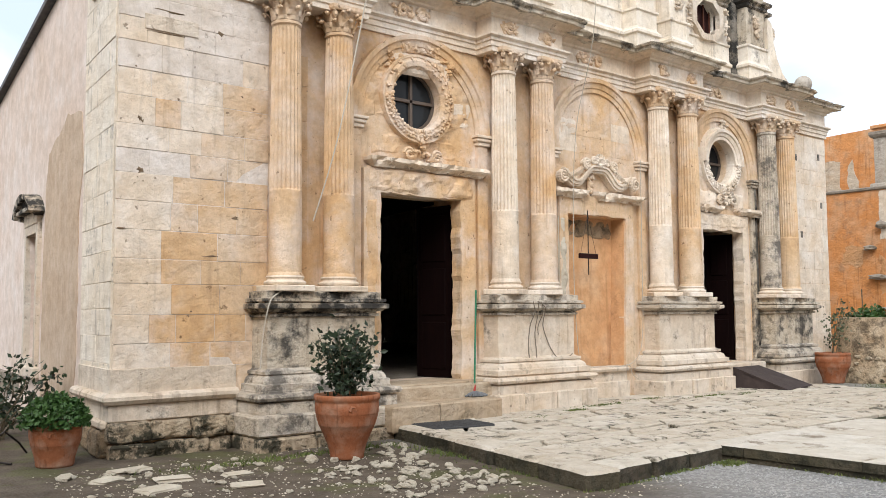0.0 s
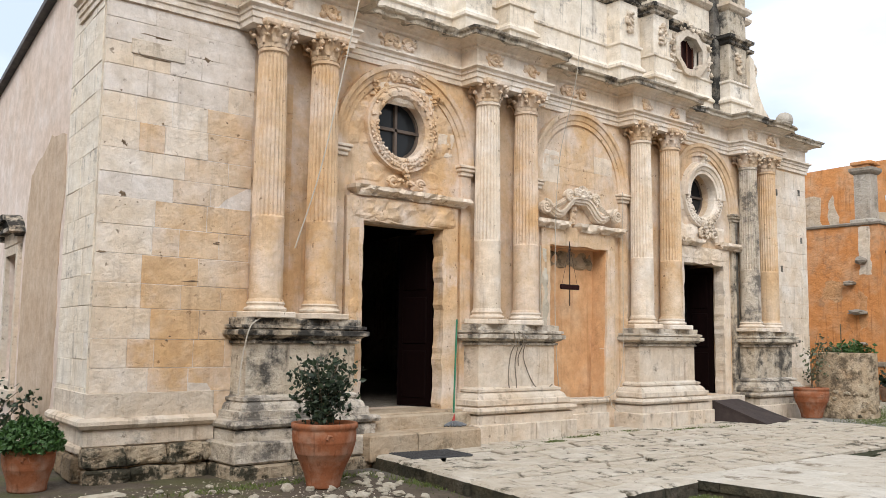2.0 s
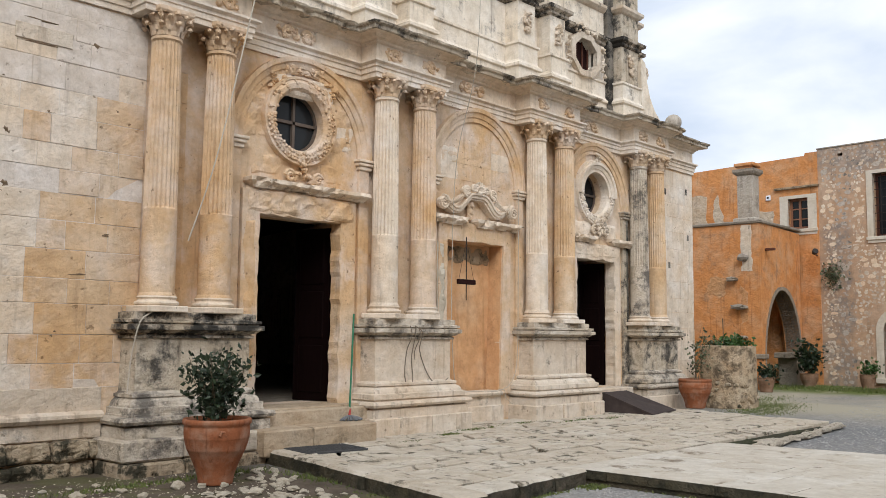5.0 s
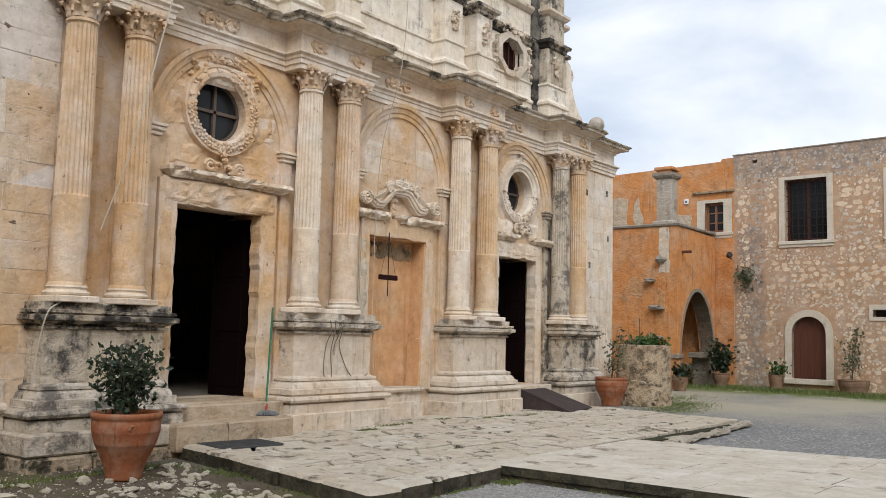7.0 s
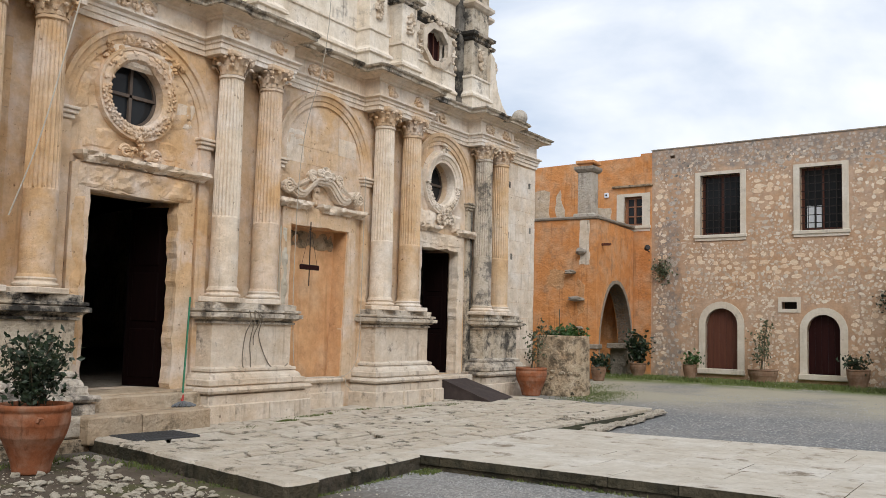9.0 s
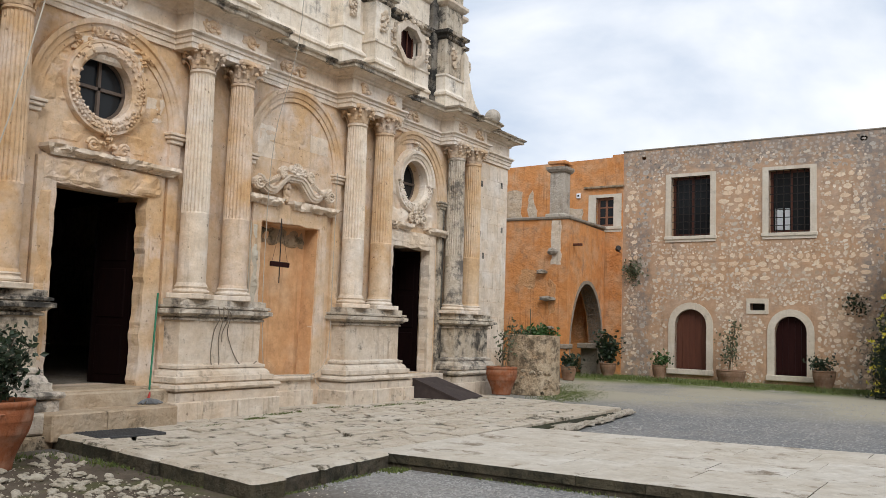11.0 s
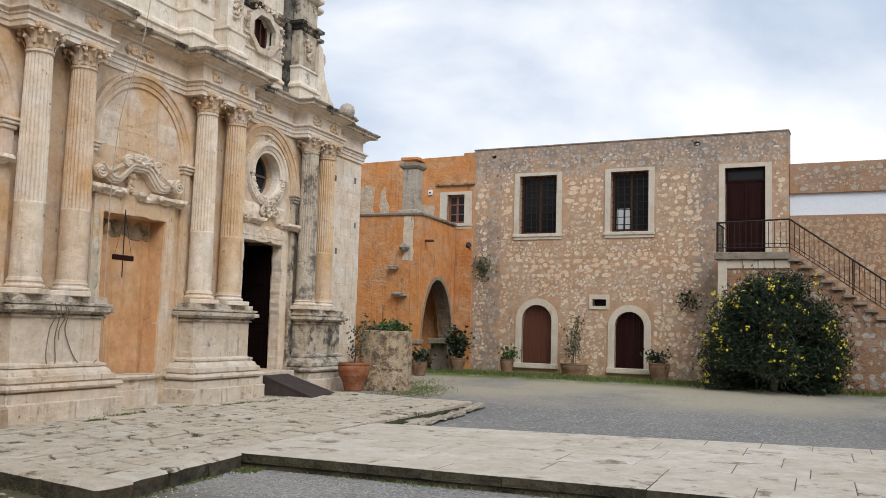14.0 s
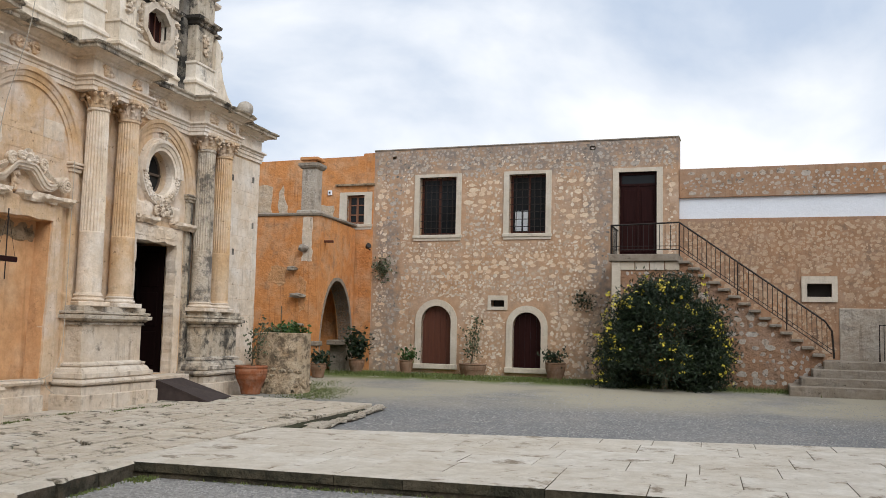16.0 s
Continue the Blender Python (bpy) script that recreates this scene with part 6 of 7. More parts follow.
# ------------------------------------------------ pots and plants
def pot_mesh(r_rim, r_base, h, parent, belly=1.0, label="", clay=TERRA):
    """A turned clay pot with a rolled lip, bands and a real hollow."""
    prof = [(r_base * 0.96, 0), (r_base, 0.012), (r_base * 1.02, h * 0.06)]
    taper_ = r_base / r_rim
    for t, k in ((0.12, 0.06), (0.22, 0.17), (0.32, 0.33), (0.42, 0.52), (0.52, 0.70), (0.53, 0.735), (0.55, 0.75), (0.64, 0.86), (0.70, 0.90), (0.71, 0.925), (0.73, 0.93), (0.80, 0.95), (0.87, 0.945)):
        prof.append((r_rim * (taper_ + (0.99 * belly - taper_) * k), h * t))
    prof += [(r_rim * 0.95, h * 0.90), (r_rim, h * 0.92), (r_rim * 1.01, h * 0.965), (r_rim * 0.99, h), (r_rim * 0.90, h), (r_rim * 0.87, h * 0.93), (r_rim * 0.84, h * 0.86), (0.02, h * 0.86)]
    body = part("body", lathe(bmesh.new(), prof, 40, cap=True), clay, parent, label, smooth=True)
    part("soil", lathe(bmesh.new(), [(r_rim * 0.85, h * 0.86), (r_rim * 0.5, h * 0.90), (0.03, h * 0.89)], 20), SOIL, parent)
    for s in (0, 2.4):
        a = -2.0 + s * 1.3
        part("lug", tube(bmesh.new(), [(math.cos(a) * r_rim * 0.90 + dx, math.sin(a) * r_rim * 0.90 - 0.02, h * 0.80 + dz) for dx, dz in ((-0.035, -0.02), (-0.02, 0.02), (0.02, 0.02), (0.035, -0.02))], 0.018), clay, body)
    return body


def stems(parent, n, h, spread, z0, seed, r=0.008, mat=None):
    rgs = random.Random(seed)
    tips = []
    bm = bmesh.new()
    for i in range(n):
        a = rgs.uniform(0, 2 * math.pi)
        x = y = 0.0
        pts = [(rgs.uniform(-0.06, 0.06), rgs.uniform(-0.06, 0.06), z0)]
        hh = h * rgs.uniform(0.65, 1.0)
        for k in range(1, 6):
            t = k / 5
            pts.append((pts[0][0] + math.cos(a) * spread * t ** 1.3 * rgs.uniform(0.8, 1.1), pts[0][1] + math.sin(a) * spread * t ** 1.3 * rgs.uniform(0.8, 1.1), z0 + hh * t))
        tube(bm, pts, r, 5, taper=0.4)
        tips.append(pts)
    part("stem", bm, mat or BARK, parent)
    return tips


def potted(name, label, m, r_rim, r_base, h, leaf, n_stem, plant_h, spread, n_leaf, size, seed, belly=1.0, cat="potted plant", cluster=0.10, clay=TERRA):
    o = thing(name, label, cat, m)
    pot_mesh(r_rim, r_base, h, o, belly, clay=clay)
    tips = stems(o, n_stem, plant_h, spread, h * 0.86, seed)
    rgs = random.Random(seed + 1)
    pts = []
    for i in range(n_leaf):
        p = rgs.choice(tips)
        t = rgs.uniform(1.2, 5.0)
        k = min(4, int(t))
        q = Vector(p[k]).lerp(Vector(p[k + 1]), t - k) if k < 5 else Vector(p[5])
        pts.append(tuple(q + Vector((rgs.gauss(0, cluster), rgs.gauss(0, cluster), rgs.gauss(0, cluster * 0.8)))))
    leaves("foliage", pts, size, leaf, o, seed)
    return o


potted("potted_rose", "large terracotta pot with a leafy dark green rose bush", pose(5.50, -0.95, 0.005), 0.365, 0.185, 0.70, LEAF_ROSE, 13, 0.82, 0.30, 1050, 0.066, 3, belly=1.0, cluster=0.085)
# foot stones under the pot
for i, (x, y, s) in enumerate(((5.26, -1.06, 0.055), (5.47, -1.17, 0.05), (5.06, -0.92, 0.08))):
    tagged(link("rock", rock_mesh("rock", 50 + i), WHITE_ROCK, m=pose(x, y, s * 0.35) @ Matrix.Scale(s, 4)), "rough stone lying beside the large pot", "rock", "loose rubble stones")

bush = thing("potted_shrub", "terracotta pot with a dense round green shrub at the church corner", "potted plant", pose(2.90, 0.70, 0.0))
pot_mesh(0.27, 0.19, 0.44, bush)
rgs = np.random.RandomState(5)
d = rgs.normal(size=(2600, 3))
d /= np.linalg.norm(d, axis=1)[:, None]
d[:, 2] = np.abs(d[:, 2])
lump = 1 + 0.12 * np.sin(5 * d[:, 0] + 2) * np.cos(6 * d[:, 1])
pp = d * (rgs.uniform(0.55, 1, 2600) ** 0.4 * lump)[:, None] * np.array([0.34, 0.34, 0.33]) + np.array([0, 0, 0.42])
stems(bush, 8, 0.25, 0.22, 0.36, 8)
leaves("foliage", pp, 0.05, LEAF_BR, bush, 6)

shr = thing("flower_bed_shrub", "straggly dark shrub in an edged bed by the side wall", "shrub", pose(2.95, 3.3, 0))
tips = stems(shr, 16, 1.0, 0.65, 0.0, 12, 0.012)
pts = []
rgq = random.Random(13)
for i in range(700):
    p = rgq.choice(tips)
    k = rgq.randint(2, 5)
    pts.append((p[k][0] + rgq.gauss(0, 0.10), p[k][1] + rgq.gauss(0, 0.10), p[k][2] + rgq.gauss(0, 0.07)))
leaves("foliage", pts, 0.07, LEAF_DK, shr, 14)
bed = thing("bed_edging", "low brick edging of a flower bed", "edging", kind="structure")
for i in range(9):
    part("edging_brick", boxed(-0.11, 0.11, -0.05, 0.05, 0, 0.16, bev=0.01), TERRA, bed, m=pose(2.15 + i * 0.02, 1.9 + i * 0.235, 0, 0, 0, 86))
hose = thing("garden_hose", "thin black hose lying by the shrub pot", "hose")
part("tube", tube(bmesh.new(), [(2.55, 1.0, 0.02), (2.45, 1.15, 0.03), (2.42, 1.3, 0.12), (2.5, 1.45, 0.25), (2.62, 1.6, 0.30), (2.8, 1.7, 0.15), (2.9, 1.75, 0.02)], 0.012, 6), IRON, hose)

potted("potted_tree", "broad terracotta pot with a sparse dry shrub by the end pedestal", pose(17.45, -0.42, 0.165), 0.335, 0.20, 0.60, LEAF_OL, 7, 1.20, 0.28, 170, 0.07, 23, belly=1.04, cluster=0.10)
potted("potted_shrub", "small terracotta pot with a low green plant by the porch arch", pose(23.62, 0.70, ground_z(23.6)), 0.22, 0.16, 0.40, LEAF_DK, 8, 0.35, 0.25, 260, 0.10, 31, clay=CLAY_OLD)
potted("potted_shrub", "terracotta pot with a tall dark green shrub against the porch", pose(25.9, 0.42, ground_z(25.9)), 0.25, 0.17, 0.40, LEAF_DK, 10, 0.95, 0.35, 520, 0.12, 33, cluster=0.12, clay=CLAY_OLD)
potted("potted_shrub", "small terracotta pot with a bright green plant by the arched door", pose(26.35, -1.02, ground_z(26.3)), 0.21, 0.16, 0.40, LEAF_BR, 8, 0.40, 0.22, 200, 0.09, 35, clay=CLAY_OLD)
potted("potted_climber", "wide clay pot with a thin plant climbing the wall", pose(26.3, -3.12, ground_z(26.3)), 0.42, 0.34, 0.36, LEAF_OL, 7, 1.55, 0.22, 260, 0.08, 37, belly=0.98, clay=CLAY_OLD)
potted("potted_shrub", "terracotta pot with a green and reddish plant by the second door", pose(26.1, -5.62, ground_z(26.1)), 0.30, 0.22, 0.48, LEAF_DK, 8, 0.40, 0.34, 220, 0.09, 39, clay=CLAY_OLD)
for i, (x, y, z, s) in enumerate(((26.93, 0.05, 3.50, 0.28), (26.55, -6.35, 2.55, 0.30))):
    wp = thing("wall_plant", "small dark plant growing out of the wall", "plant", pose(x, y, z))
    stems(wp, 6, 0.3, 0.2, -0.2, 60 + i, 0.006)
    rgw = np.random.RandomState(60 + i)
    leaves("foliage", rgw.normal(size=(260, 3)) * np.array([0.07, 0.16, s * 0.6]), 0.08, LEAF_OL if i == 0 else LEAF_DK, wp, 61 + i)

# the large yellow-flowering bush before the stair
def big_bush(m, rx, ry, h, n, seed):
    o = thing("flowering_bush", "big dark green bush dotted with yellow flowers", "bush", m)
    rgb = np.random.RandomState(seed)
    bm = bmesh.new()
    tube(bm, [(0, 0, -0.1), (0.03, 0.02, 0.3), (0, 0, 0.7)], 0.09, 8, taper=0.7)
    part("trunk", bm, BARK, o)
    bm = bmesh.new()
    cl = []
    for i in range(130):
        a, u = rgb.uniform(0, 2 * math.pi), rgb.uniform(0.0, 1.0) ** 1.25
        zz = 0.08 + u * (h - 0.22)
        prof_r = math.sin(math.pi * min(1, 0.28 + 0.68 * u) ** 0.9) ** 0.6
        rr = rgb.uniform(0.55, 1.0) * prof_r
        c = (rx * rr * math.cos(a), ry * rr * math.sin(a), zz)
        cl.append(c)
        if i % 3 == 0:
            tube(bm, [(0, 0, 0.3), (c[0] * 0.5, c[1] * 0.5, 0.3 + (zz - 0.3) * 0.65), c], 0.025, 5, taper=0.3)
    part("limb", bm, BARK, o)
    cl = np.array(cl)
    idx = rgb.randint(0, len(cl), n)
    p = cl[idx] + rgb.normal(size=(n, 3)) * np.array([0.20, 0.20, 0.17])
    p[:, 2] = np.abs(p[:, 2]) + 0.02
    leaves("crown", p, 0.10, LEAF_DK, o, seed, aspect=0.35)
    out = p[np.argsort(-(np.abs(p[:, 0] / rx) ** 2 + np.abs(p[:, 1] / ry) ** 2 + (p[:, 2] / h) ** 2))[: n // 3]]
    fc = out[rgb.randint(0, len(out), 260)]
    f = (fc[rgb.randint(0, 260, 1300)] + rgb.normal(size=(1300, 3)) * 0.035) * np.array([1.04, 1.04, 1.0])
    tagged(leaves("blossom", f, 0.060, FLOWER, o, seed + 1, "clusters of small yellow flowers", aspect=0.9), kind="stuff")


big_bush(pose(24.15, -8.75, ground_z(24.1)), 1.25, 1.60, 2.80, 38000, 71)

# well-like stone planter
well = thing("stone_planter", "round rubble planter with peeling plaster and a green plant", "planter", pose(19.25, -0.30, 0.09))
bm = bmesh.new()
lathe(bm, [(0.64, 0), (0.63, 0.3), (0.615, 0.8), (0.61, 1.30), (0.60, 1.36), (0.50, 1.37), (0.48, 1.25), (0.05, 1.22)], 40, fn=lambda r, a, z: r * (1 + 0.02 * noise.noise(Vector((math.cos(a) * 2, math.sin(a) * 2, z * 3)))))
part("body", bm, stone("planter_plaster", (0.46, 0.37, 0.26), (0.40, 0.24, 0.12), (0.56, 0.49, 0.38), dark=(0.10, 0.075, 0.05), dark_amt=0.85, dark_lo=0.48, dark_hi=0.60, scale=1.6, bumps=0.8), well)
part("soil", lathe(bmesh.new(), [(0.49, 1.25), (0.3, 1.30), (0.02, 1.31)], 16), SOIL, well)
rgw = np.random.RandomState(4)
leaves("foliage", rgw.normal(size=(420, 3)) * np.array([0.16, 0.20, 0.07]) + np.array([0.05, -0.15, 1.42]), 0.09, LEAF_BR, well, 9)
leaves("dry_foliage", rgw.normal(size=(260, 3)) * np.array([0.12, 0.14, 0.06]) + np.array([-0.1, 0.25, 1.39]), 0.06, LEAF_OL, well, 10)
part("stem", tube(bmesh.new(), [(0, 0.1, 1.25), (0.01, 0.1, 1.7), (0.02, 0.11, 1.98)], 0.012, 5), BARK, well)
for i in range(34):
    a = math.pi + rgw.uniform(-1.6, 1.9)
    s = rgw.uniform(0.06, 0.11)
    link("rubble_stone", rock_mesh("rubble_stone", 90 + i, 1), FOOTING, well, m=pose(0.60 * math.cos(a), 0.60 * math.sin(a), rgw.uniform(0.05, 0.55)) @ Matrix.Scale(s, 4))

# ------------------------------------------------ small things at the church
ramp = thing("ramp", "dark board ramp leaning on the far doorstep", "ramp")
bm = bmesh.new()
tp = [(15.02, 0.42, 0.60), (15.86, 0.40, 0.60), (16.48, -0.50, 0.185), (15.12, -0.76, 0.185)]
v = [bm.verts.new(p) for p in tp] + [bm.verts.new((p[0], p[1], p[2] - 0.035)) for p in tp]
for q in ((0, 1, 2, 3), (7, 6, 5, 4), (0, 3, 7, 4), (1, 0, 4, 5), (2, 1, 5, 6), (3, 2, 6, 7)):
    bm.faces.new([v[k] for k in q])
part("board", bm, GREYMETAL, ramp)
bm = bmesh.new()
v = [bm.verts.new(p) for p in ((15.03, 0.40, 0.56), (15.13, -0.72, 0.165), (15.03, 0.40, 0.165), (15.09, 0.40, 0.56), (15.19, -0.72, 0.165), (15.09, 0.40, 0.165))]
for q in ((0, 1, 2), (5, 4, 3), (0, 3, 4, 1), (1, 4, 5, 2), (2, 5, 3, 0)):
    bm.faces.new([v[k] for k in q])
part("cheek", bm, GREYMETAL, ramp)

mop = thing("mop", "mop with a green handle leaning by the main door", "mop")
part("handle", tube(bmesh.new(), [(8.50, 0.30, 0.50), (8.84, 0.63, 1.93)], 0.014, 8), GREEN_PAINT, mop)
part("socket", tube(bmesh.new(), [(8.49, 0.29, 0.46), (8.52, 0.32, 0.57)], 0.022, 8), simple("red_plastic", (0.35, 0.03, 0.02), (0.40, 0.04, 0.03), 10, 0.4), mop)
bm = bmesh.new()
rgm = random.Random(2)
for i in range(46):
    a = rgm.uniform(0, 2 * math.pi)
    rr = rgm.uniform(0.10, 0.20)
    tube(bm, [(8.49, 0.29, 0.48), (8.49 + math.cos(a) * rr * 0.6, 0.27 + math.sin(a) * rr * 0.5, 0.455), (8.49 + math.cos(a) * rr, 0.26 + math.sin(a) * rr * 0.8, 0.422)], 0.011, 4)
part("strings", bm, MOP, mop)

dm = thing("doormat", "dark grey ribbed doormat on the terrace", "doormat", pose(7.40, -0.52, 0.172, 0, 0, -8))
part("pad", boxed(-0.44, 0.44, -0.30, 0.30, -0.014, 0.014, bev=0.004), MAT_RUB, dm)
for i in range(22):
    part("rib", boxed(-0.42 + i * 0.039, -0.40 + i * 0.039, -0.28, 0.28, 0.012, 0.02), MAT_RUB, dm)

hb = thing("hanging_bar", "dark metal bar hung on a wire in the blocked doorway", "hanging bar")
part("bar", boxed(11.10, 11.56, 0.57, 0.62, 2.49, 2.575, bev=0.012), WOOD_RED, hb)
part("rod", tube(bmesh.new(), [(11.33, 0.595, 2.22), (11.33, 0.595, 3.30)], 0.009, 6), IRON, hb)
part("wire", tube(bmesh.new(), [(11.14, 0.595, 2.57), (11.33, 0.595, 3.24)], 0.004, 4), IRON, hb)
part("wire", tube(bmesh.new(), [(11.52, 0.595, 2.57), (11.33, 0.595, 3.24)], 0.004, 4), IRON, hb)


def rope(name, label, pts, r=0.008):
    k = {"tied_rope": 1.032, "hanging_rope": 1.032, "stay_rope": 1.0175}.get(name, 1.0)
    pts = [deeper(k) @ Vector(p) for p in pts]
    o = thing(name, label, "rope")
    pts = [Vector(p) for p in pts]
    fine = []
    for i in range(len(pts) - 1):
        p0, p1, p2, p3 = pts[max(i - 1, 0)], pts[i], pts[i + 1], pts[min(i + 2, len(pts) - 1)]
        for k in range(6):
            t = k / 6
            fine.append(0.5 * ((2 * p1) + (p2 - p0) * t + (2 * p0 - 5 * p1 + 4 * p2 - p3) * t * t + (3 * p1 - p0 - 3 * p2 + p3) * t ** 3))
    fine.append(pts[-1])
    part("strand", tube(bmesh.new(), fine, r, 6), OLD_ROPE if name == "tied_rope" else ROPE, o)


rope("bell_rope", "thin pale bell rope hanging down the front", [(10.74, -0.16, 9.9), (10.74, -0.16, 6.4), (10.74, 0.30, 4.5), (10.75, 0.40, 2.5), (10.78, 0.38, 1.2), (10.95, 0.42, 0.75), (11.4, 0.45, 0.70), (11.9, 0.46, 0.69), (12.15, 0.44, 0.70), (12.2, 0.42, 0.55), (12.35, 0.40, 0.45)], 0.006)
rope("bell_rope", "thin pale rope down the niche's edge", [(12.72, 0.56, 4.3), (12.72, 0.57, 2.5), (12.70, 0.57, 1.3), (12.5, 0.52, 0.85), (12.1, 0.46, 0.69), (11.7, 0.45, 0.69)], 0.006)
rope("tied_rope", "rope loops hanging over a pedestal cap", [(9.32, -0.09, 1.76), (9.36, -0.085, 1.60), (9.36, 0.02, 1.4), (9.33, 0.03, 1.05), (9.40, 0.03, 0.87), (9.50, 0.03, 0.95), (9.47, 0.03, 1.3), (9.44, -0.08, 1.62), (9.42, -0.09, 1.76)])
rope("tied_rope", "rope end hanging over a pedestal cap", [(9.42, -0.09, 1.76), (9.58, -0.085, 1.66), (9.64, 0.03, 1.42), (9.72, 0.03, 1.2), (9.85, 0.03, 1.0), (10.0, 0.03, 0.89), (10.15, 0.03, 0.90), (10.28, 0.03, 0.97)])
rope("tied_rope", "short rope end hanging over a pedestal cap", [(9.5, -0.09, 1.75), (9.53, -0.085, 1.6), (9.54, 0.03, 1.4), (9.54, 0.03, 1.26)], 0.007)
rope("stay_rope", "thin slack rope slanting between two columns", [(6.48, -0.06, 6.1), (6.29, -0.05, 5.2), (5.97, -0.02, 3.75), (5.76, 0.20, 2.74)], 0.010)
rope("hanging_rope", "pale rope hanging off a pedestal", [(5.45, 0.07, 2.04), (5.2, 0.0, 1.86), (5.02, -0.08, 1.74), (4.97, -0.02, 1.4), (4.95, 0.0, 1.1), (4.94, 0.0, 0.95)], 0.009)

lampb = thing("wall_lamp", "small dark floodlight on a bracket", "wall lamp", pose(26.97, 0.50, 4.05))
part("bracket", tube(bmesh.new(), [(0.05, 0, 0.05), (-0.2, 0, 0.08)], 0.02), IRON, lampb)
part("lamp_head", lathe(bmesh.new(), [(0.03, 0), (0.07, 0.02), (0.09, 0.14), (0.075, 0.15)], 14), IRON, lampb, m=pose(-0.24, 0, 0.10, 40, -60, 0))
box_ = thing("junction_box", "small pale junction box on the orange wall", "junction box", BACK @ pose(-1.98, -0.02, 5.98))
part("casing", boxed(-0.07, 0.07, -0.06, 0.0, -0.08, 0.08, bev=0.01), WHITEWASH, box_)
part("face", boxed(-0.03, 0.03, -0.068, -0.058, -0.03, 0.03, bev=0.004), IRON, box_)

# chipped and replaced stones on the left bay
part("replaced_stone", boxed(3.80, 4.46, WALL_Y - 0.030, WALL_Y + 0.05, 4.93, 5.11, bev=0.005), LIME_PALE, church, "smooth replacement stone")
_rc = random.Random(77)
SMALLCHIPS = [(_rc.uniform(3.55, 5.05), _rc.uniform(1.1, 5.4), _rc.uniform(0.03, 0.07), _rc.uniform(0.02, 0.045)) for _k in range(12)]
for x, z, w, h in (*SMALLCHIPS, (4.66, 4.98, 0.16, 0.14), (3.72, 3.82, 0.07, 0.09), (3.72, 3.22, 0.10, 0.09), (3.82, 5.17, 0.5, 0.035), (3.79, 4.905, 0.68, 0.02), (3.50, 2.56, 0.14, 0.03), (4.52, 2.28, 0.26, 0.03), (4.9, 2.75, 0.12, 0.05)):
    bm = bmesh.new()
    blob(bm, (x + w / 2, WALL_Y + 0.004, z + h / 2), (w / 2, 0.022, h / 2), random.Random(int(x * 5000)), 0.35, 2)
    part("chip", bm, simple("dark_chip", (0.15, 0.105, 0.065), (0.24, 0.17, 0.11), 20, 0.95) if x < 3.6 else bpy.data.materials.get("dark_chip") or simple("dark_chip", (0.15, 0.105, 0.065), (0.24, 0.17, 0.11), 20, 0.95), church, "dark chipped hollow")

# ------------------------------------------------ loose rubble and grass
ROCKS = [rock_mesh("rock", s, 2) for s in range(7)]
rgr = random.Random(17)
for i in range(210):
    if i < 130:
        x, y = rgr.uniform(4.7, 6.1), rgr.uniform(-3.3, -1.4)
    elif i < 160:
        x, y = rgr.uniform(5.9, 6.75), rgr.uniform(-1.5, -0.45)
    else:
        x, y = rgr.uniform(2.6, 4.6), rgr.uniform(-2.3, -0.15)
    if x > 6.75 + (y) * 0.21 - 0.1:
        x -= 0.6
    s = rgr.uniform(0.022, 0.058) * (1.55 if i % 6 == 0 else 1)
    ob = link("rock", ROCKS[i % 7], WHITE_ROCK, m=pose(x, y, s * 0.3, 0, 0, rgr.uniform(0, 360)) @ Matrix.Diagonal((s, s * rgr.uniform(0.6, 1), s * rgr.uniform(0.45, 0.85), 1)))
    tagged(ob, "pale broken stone lying on damp earth", "rock", "loose rubble stones")
for i, (x, y, w, d2, a) in enumerate(((3.37, -0.18, 0.42, 0.16, 8), (3.5, -0.95, 0.34, 0.22, -12), (3.0, -0.6, 0.30, 0.2, 30), (4.1, -1.1, 0.28, 0.16, 0), (3.2, -1.35, 0.36, 0.2, 14), (3.9, -1.7, 0.30, 0.2, -20))):
    bm = boxed(-w / 2, w / 2, -d2 / 2, d2 / 2, -0.02, 0.022, bev=0.012)
    for v in bm.verts:
        v.co += Vector((rgr.uniform(-0.02, 0.02), rgr.uniform(-0.02, 0.02), 0))
    tagged(link("flat_stone", finish(bm, "flat_stone"), WHITE_ROCK, m=pose(x, y, 0.01, 0, 0, a)), "flat pale paving fragment sunk in earth", "stone", "paving fragments")


def scatter(name, n, area, smin, smax, mat, seed, label, z=0.0, keep=None):
    rs = np.random.RandomState(seed)
    base = [(1, 0, 0), (-0.5, 0.87, 0), (-0.5, -0.87, 0), (0.1, 0.1, 0.7), (0, 0, -0.4)]
    fs = [(0, 1, 3), (1, 2, 3), (2, 0, 3)]
    V, F = [], []
    k = 0
    while k < n:
        x, y = rs.uniform(area[0], area[1]), rs.uniform(area[2], area[3])
        if keep is not None and not keep(x, y, rs):
            continue
        s, a = rs.uniform(smin, smax), rs.uniform(0, 6.28)
        ca, sa = math.cos(a) * s, math.sin(a) * s
        o = len(V)
        for p in base[:4]:
            jx, jy = p[0] * rs.uniform(0.7, 1.3), p[1] * rs.uniform(0.7, 1.3)
            V.append((x + jx * ca - jy * sa, y + jx * sa + jy * ca, ground_z(x) + z + p[2] * s * rs.uniform(0.5, 1.1) - 0.002))
        F += [(o + a_, o + b_, o + c_) for a_, b_, c_ in fs]
        k += 1
    me = bpy.data.meshes.new(name)
    me.from_pydata(V, [], F)
    return tagged(link(name, me, mat), label, "gravel", kind="stuff")


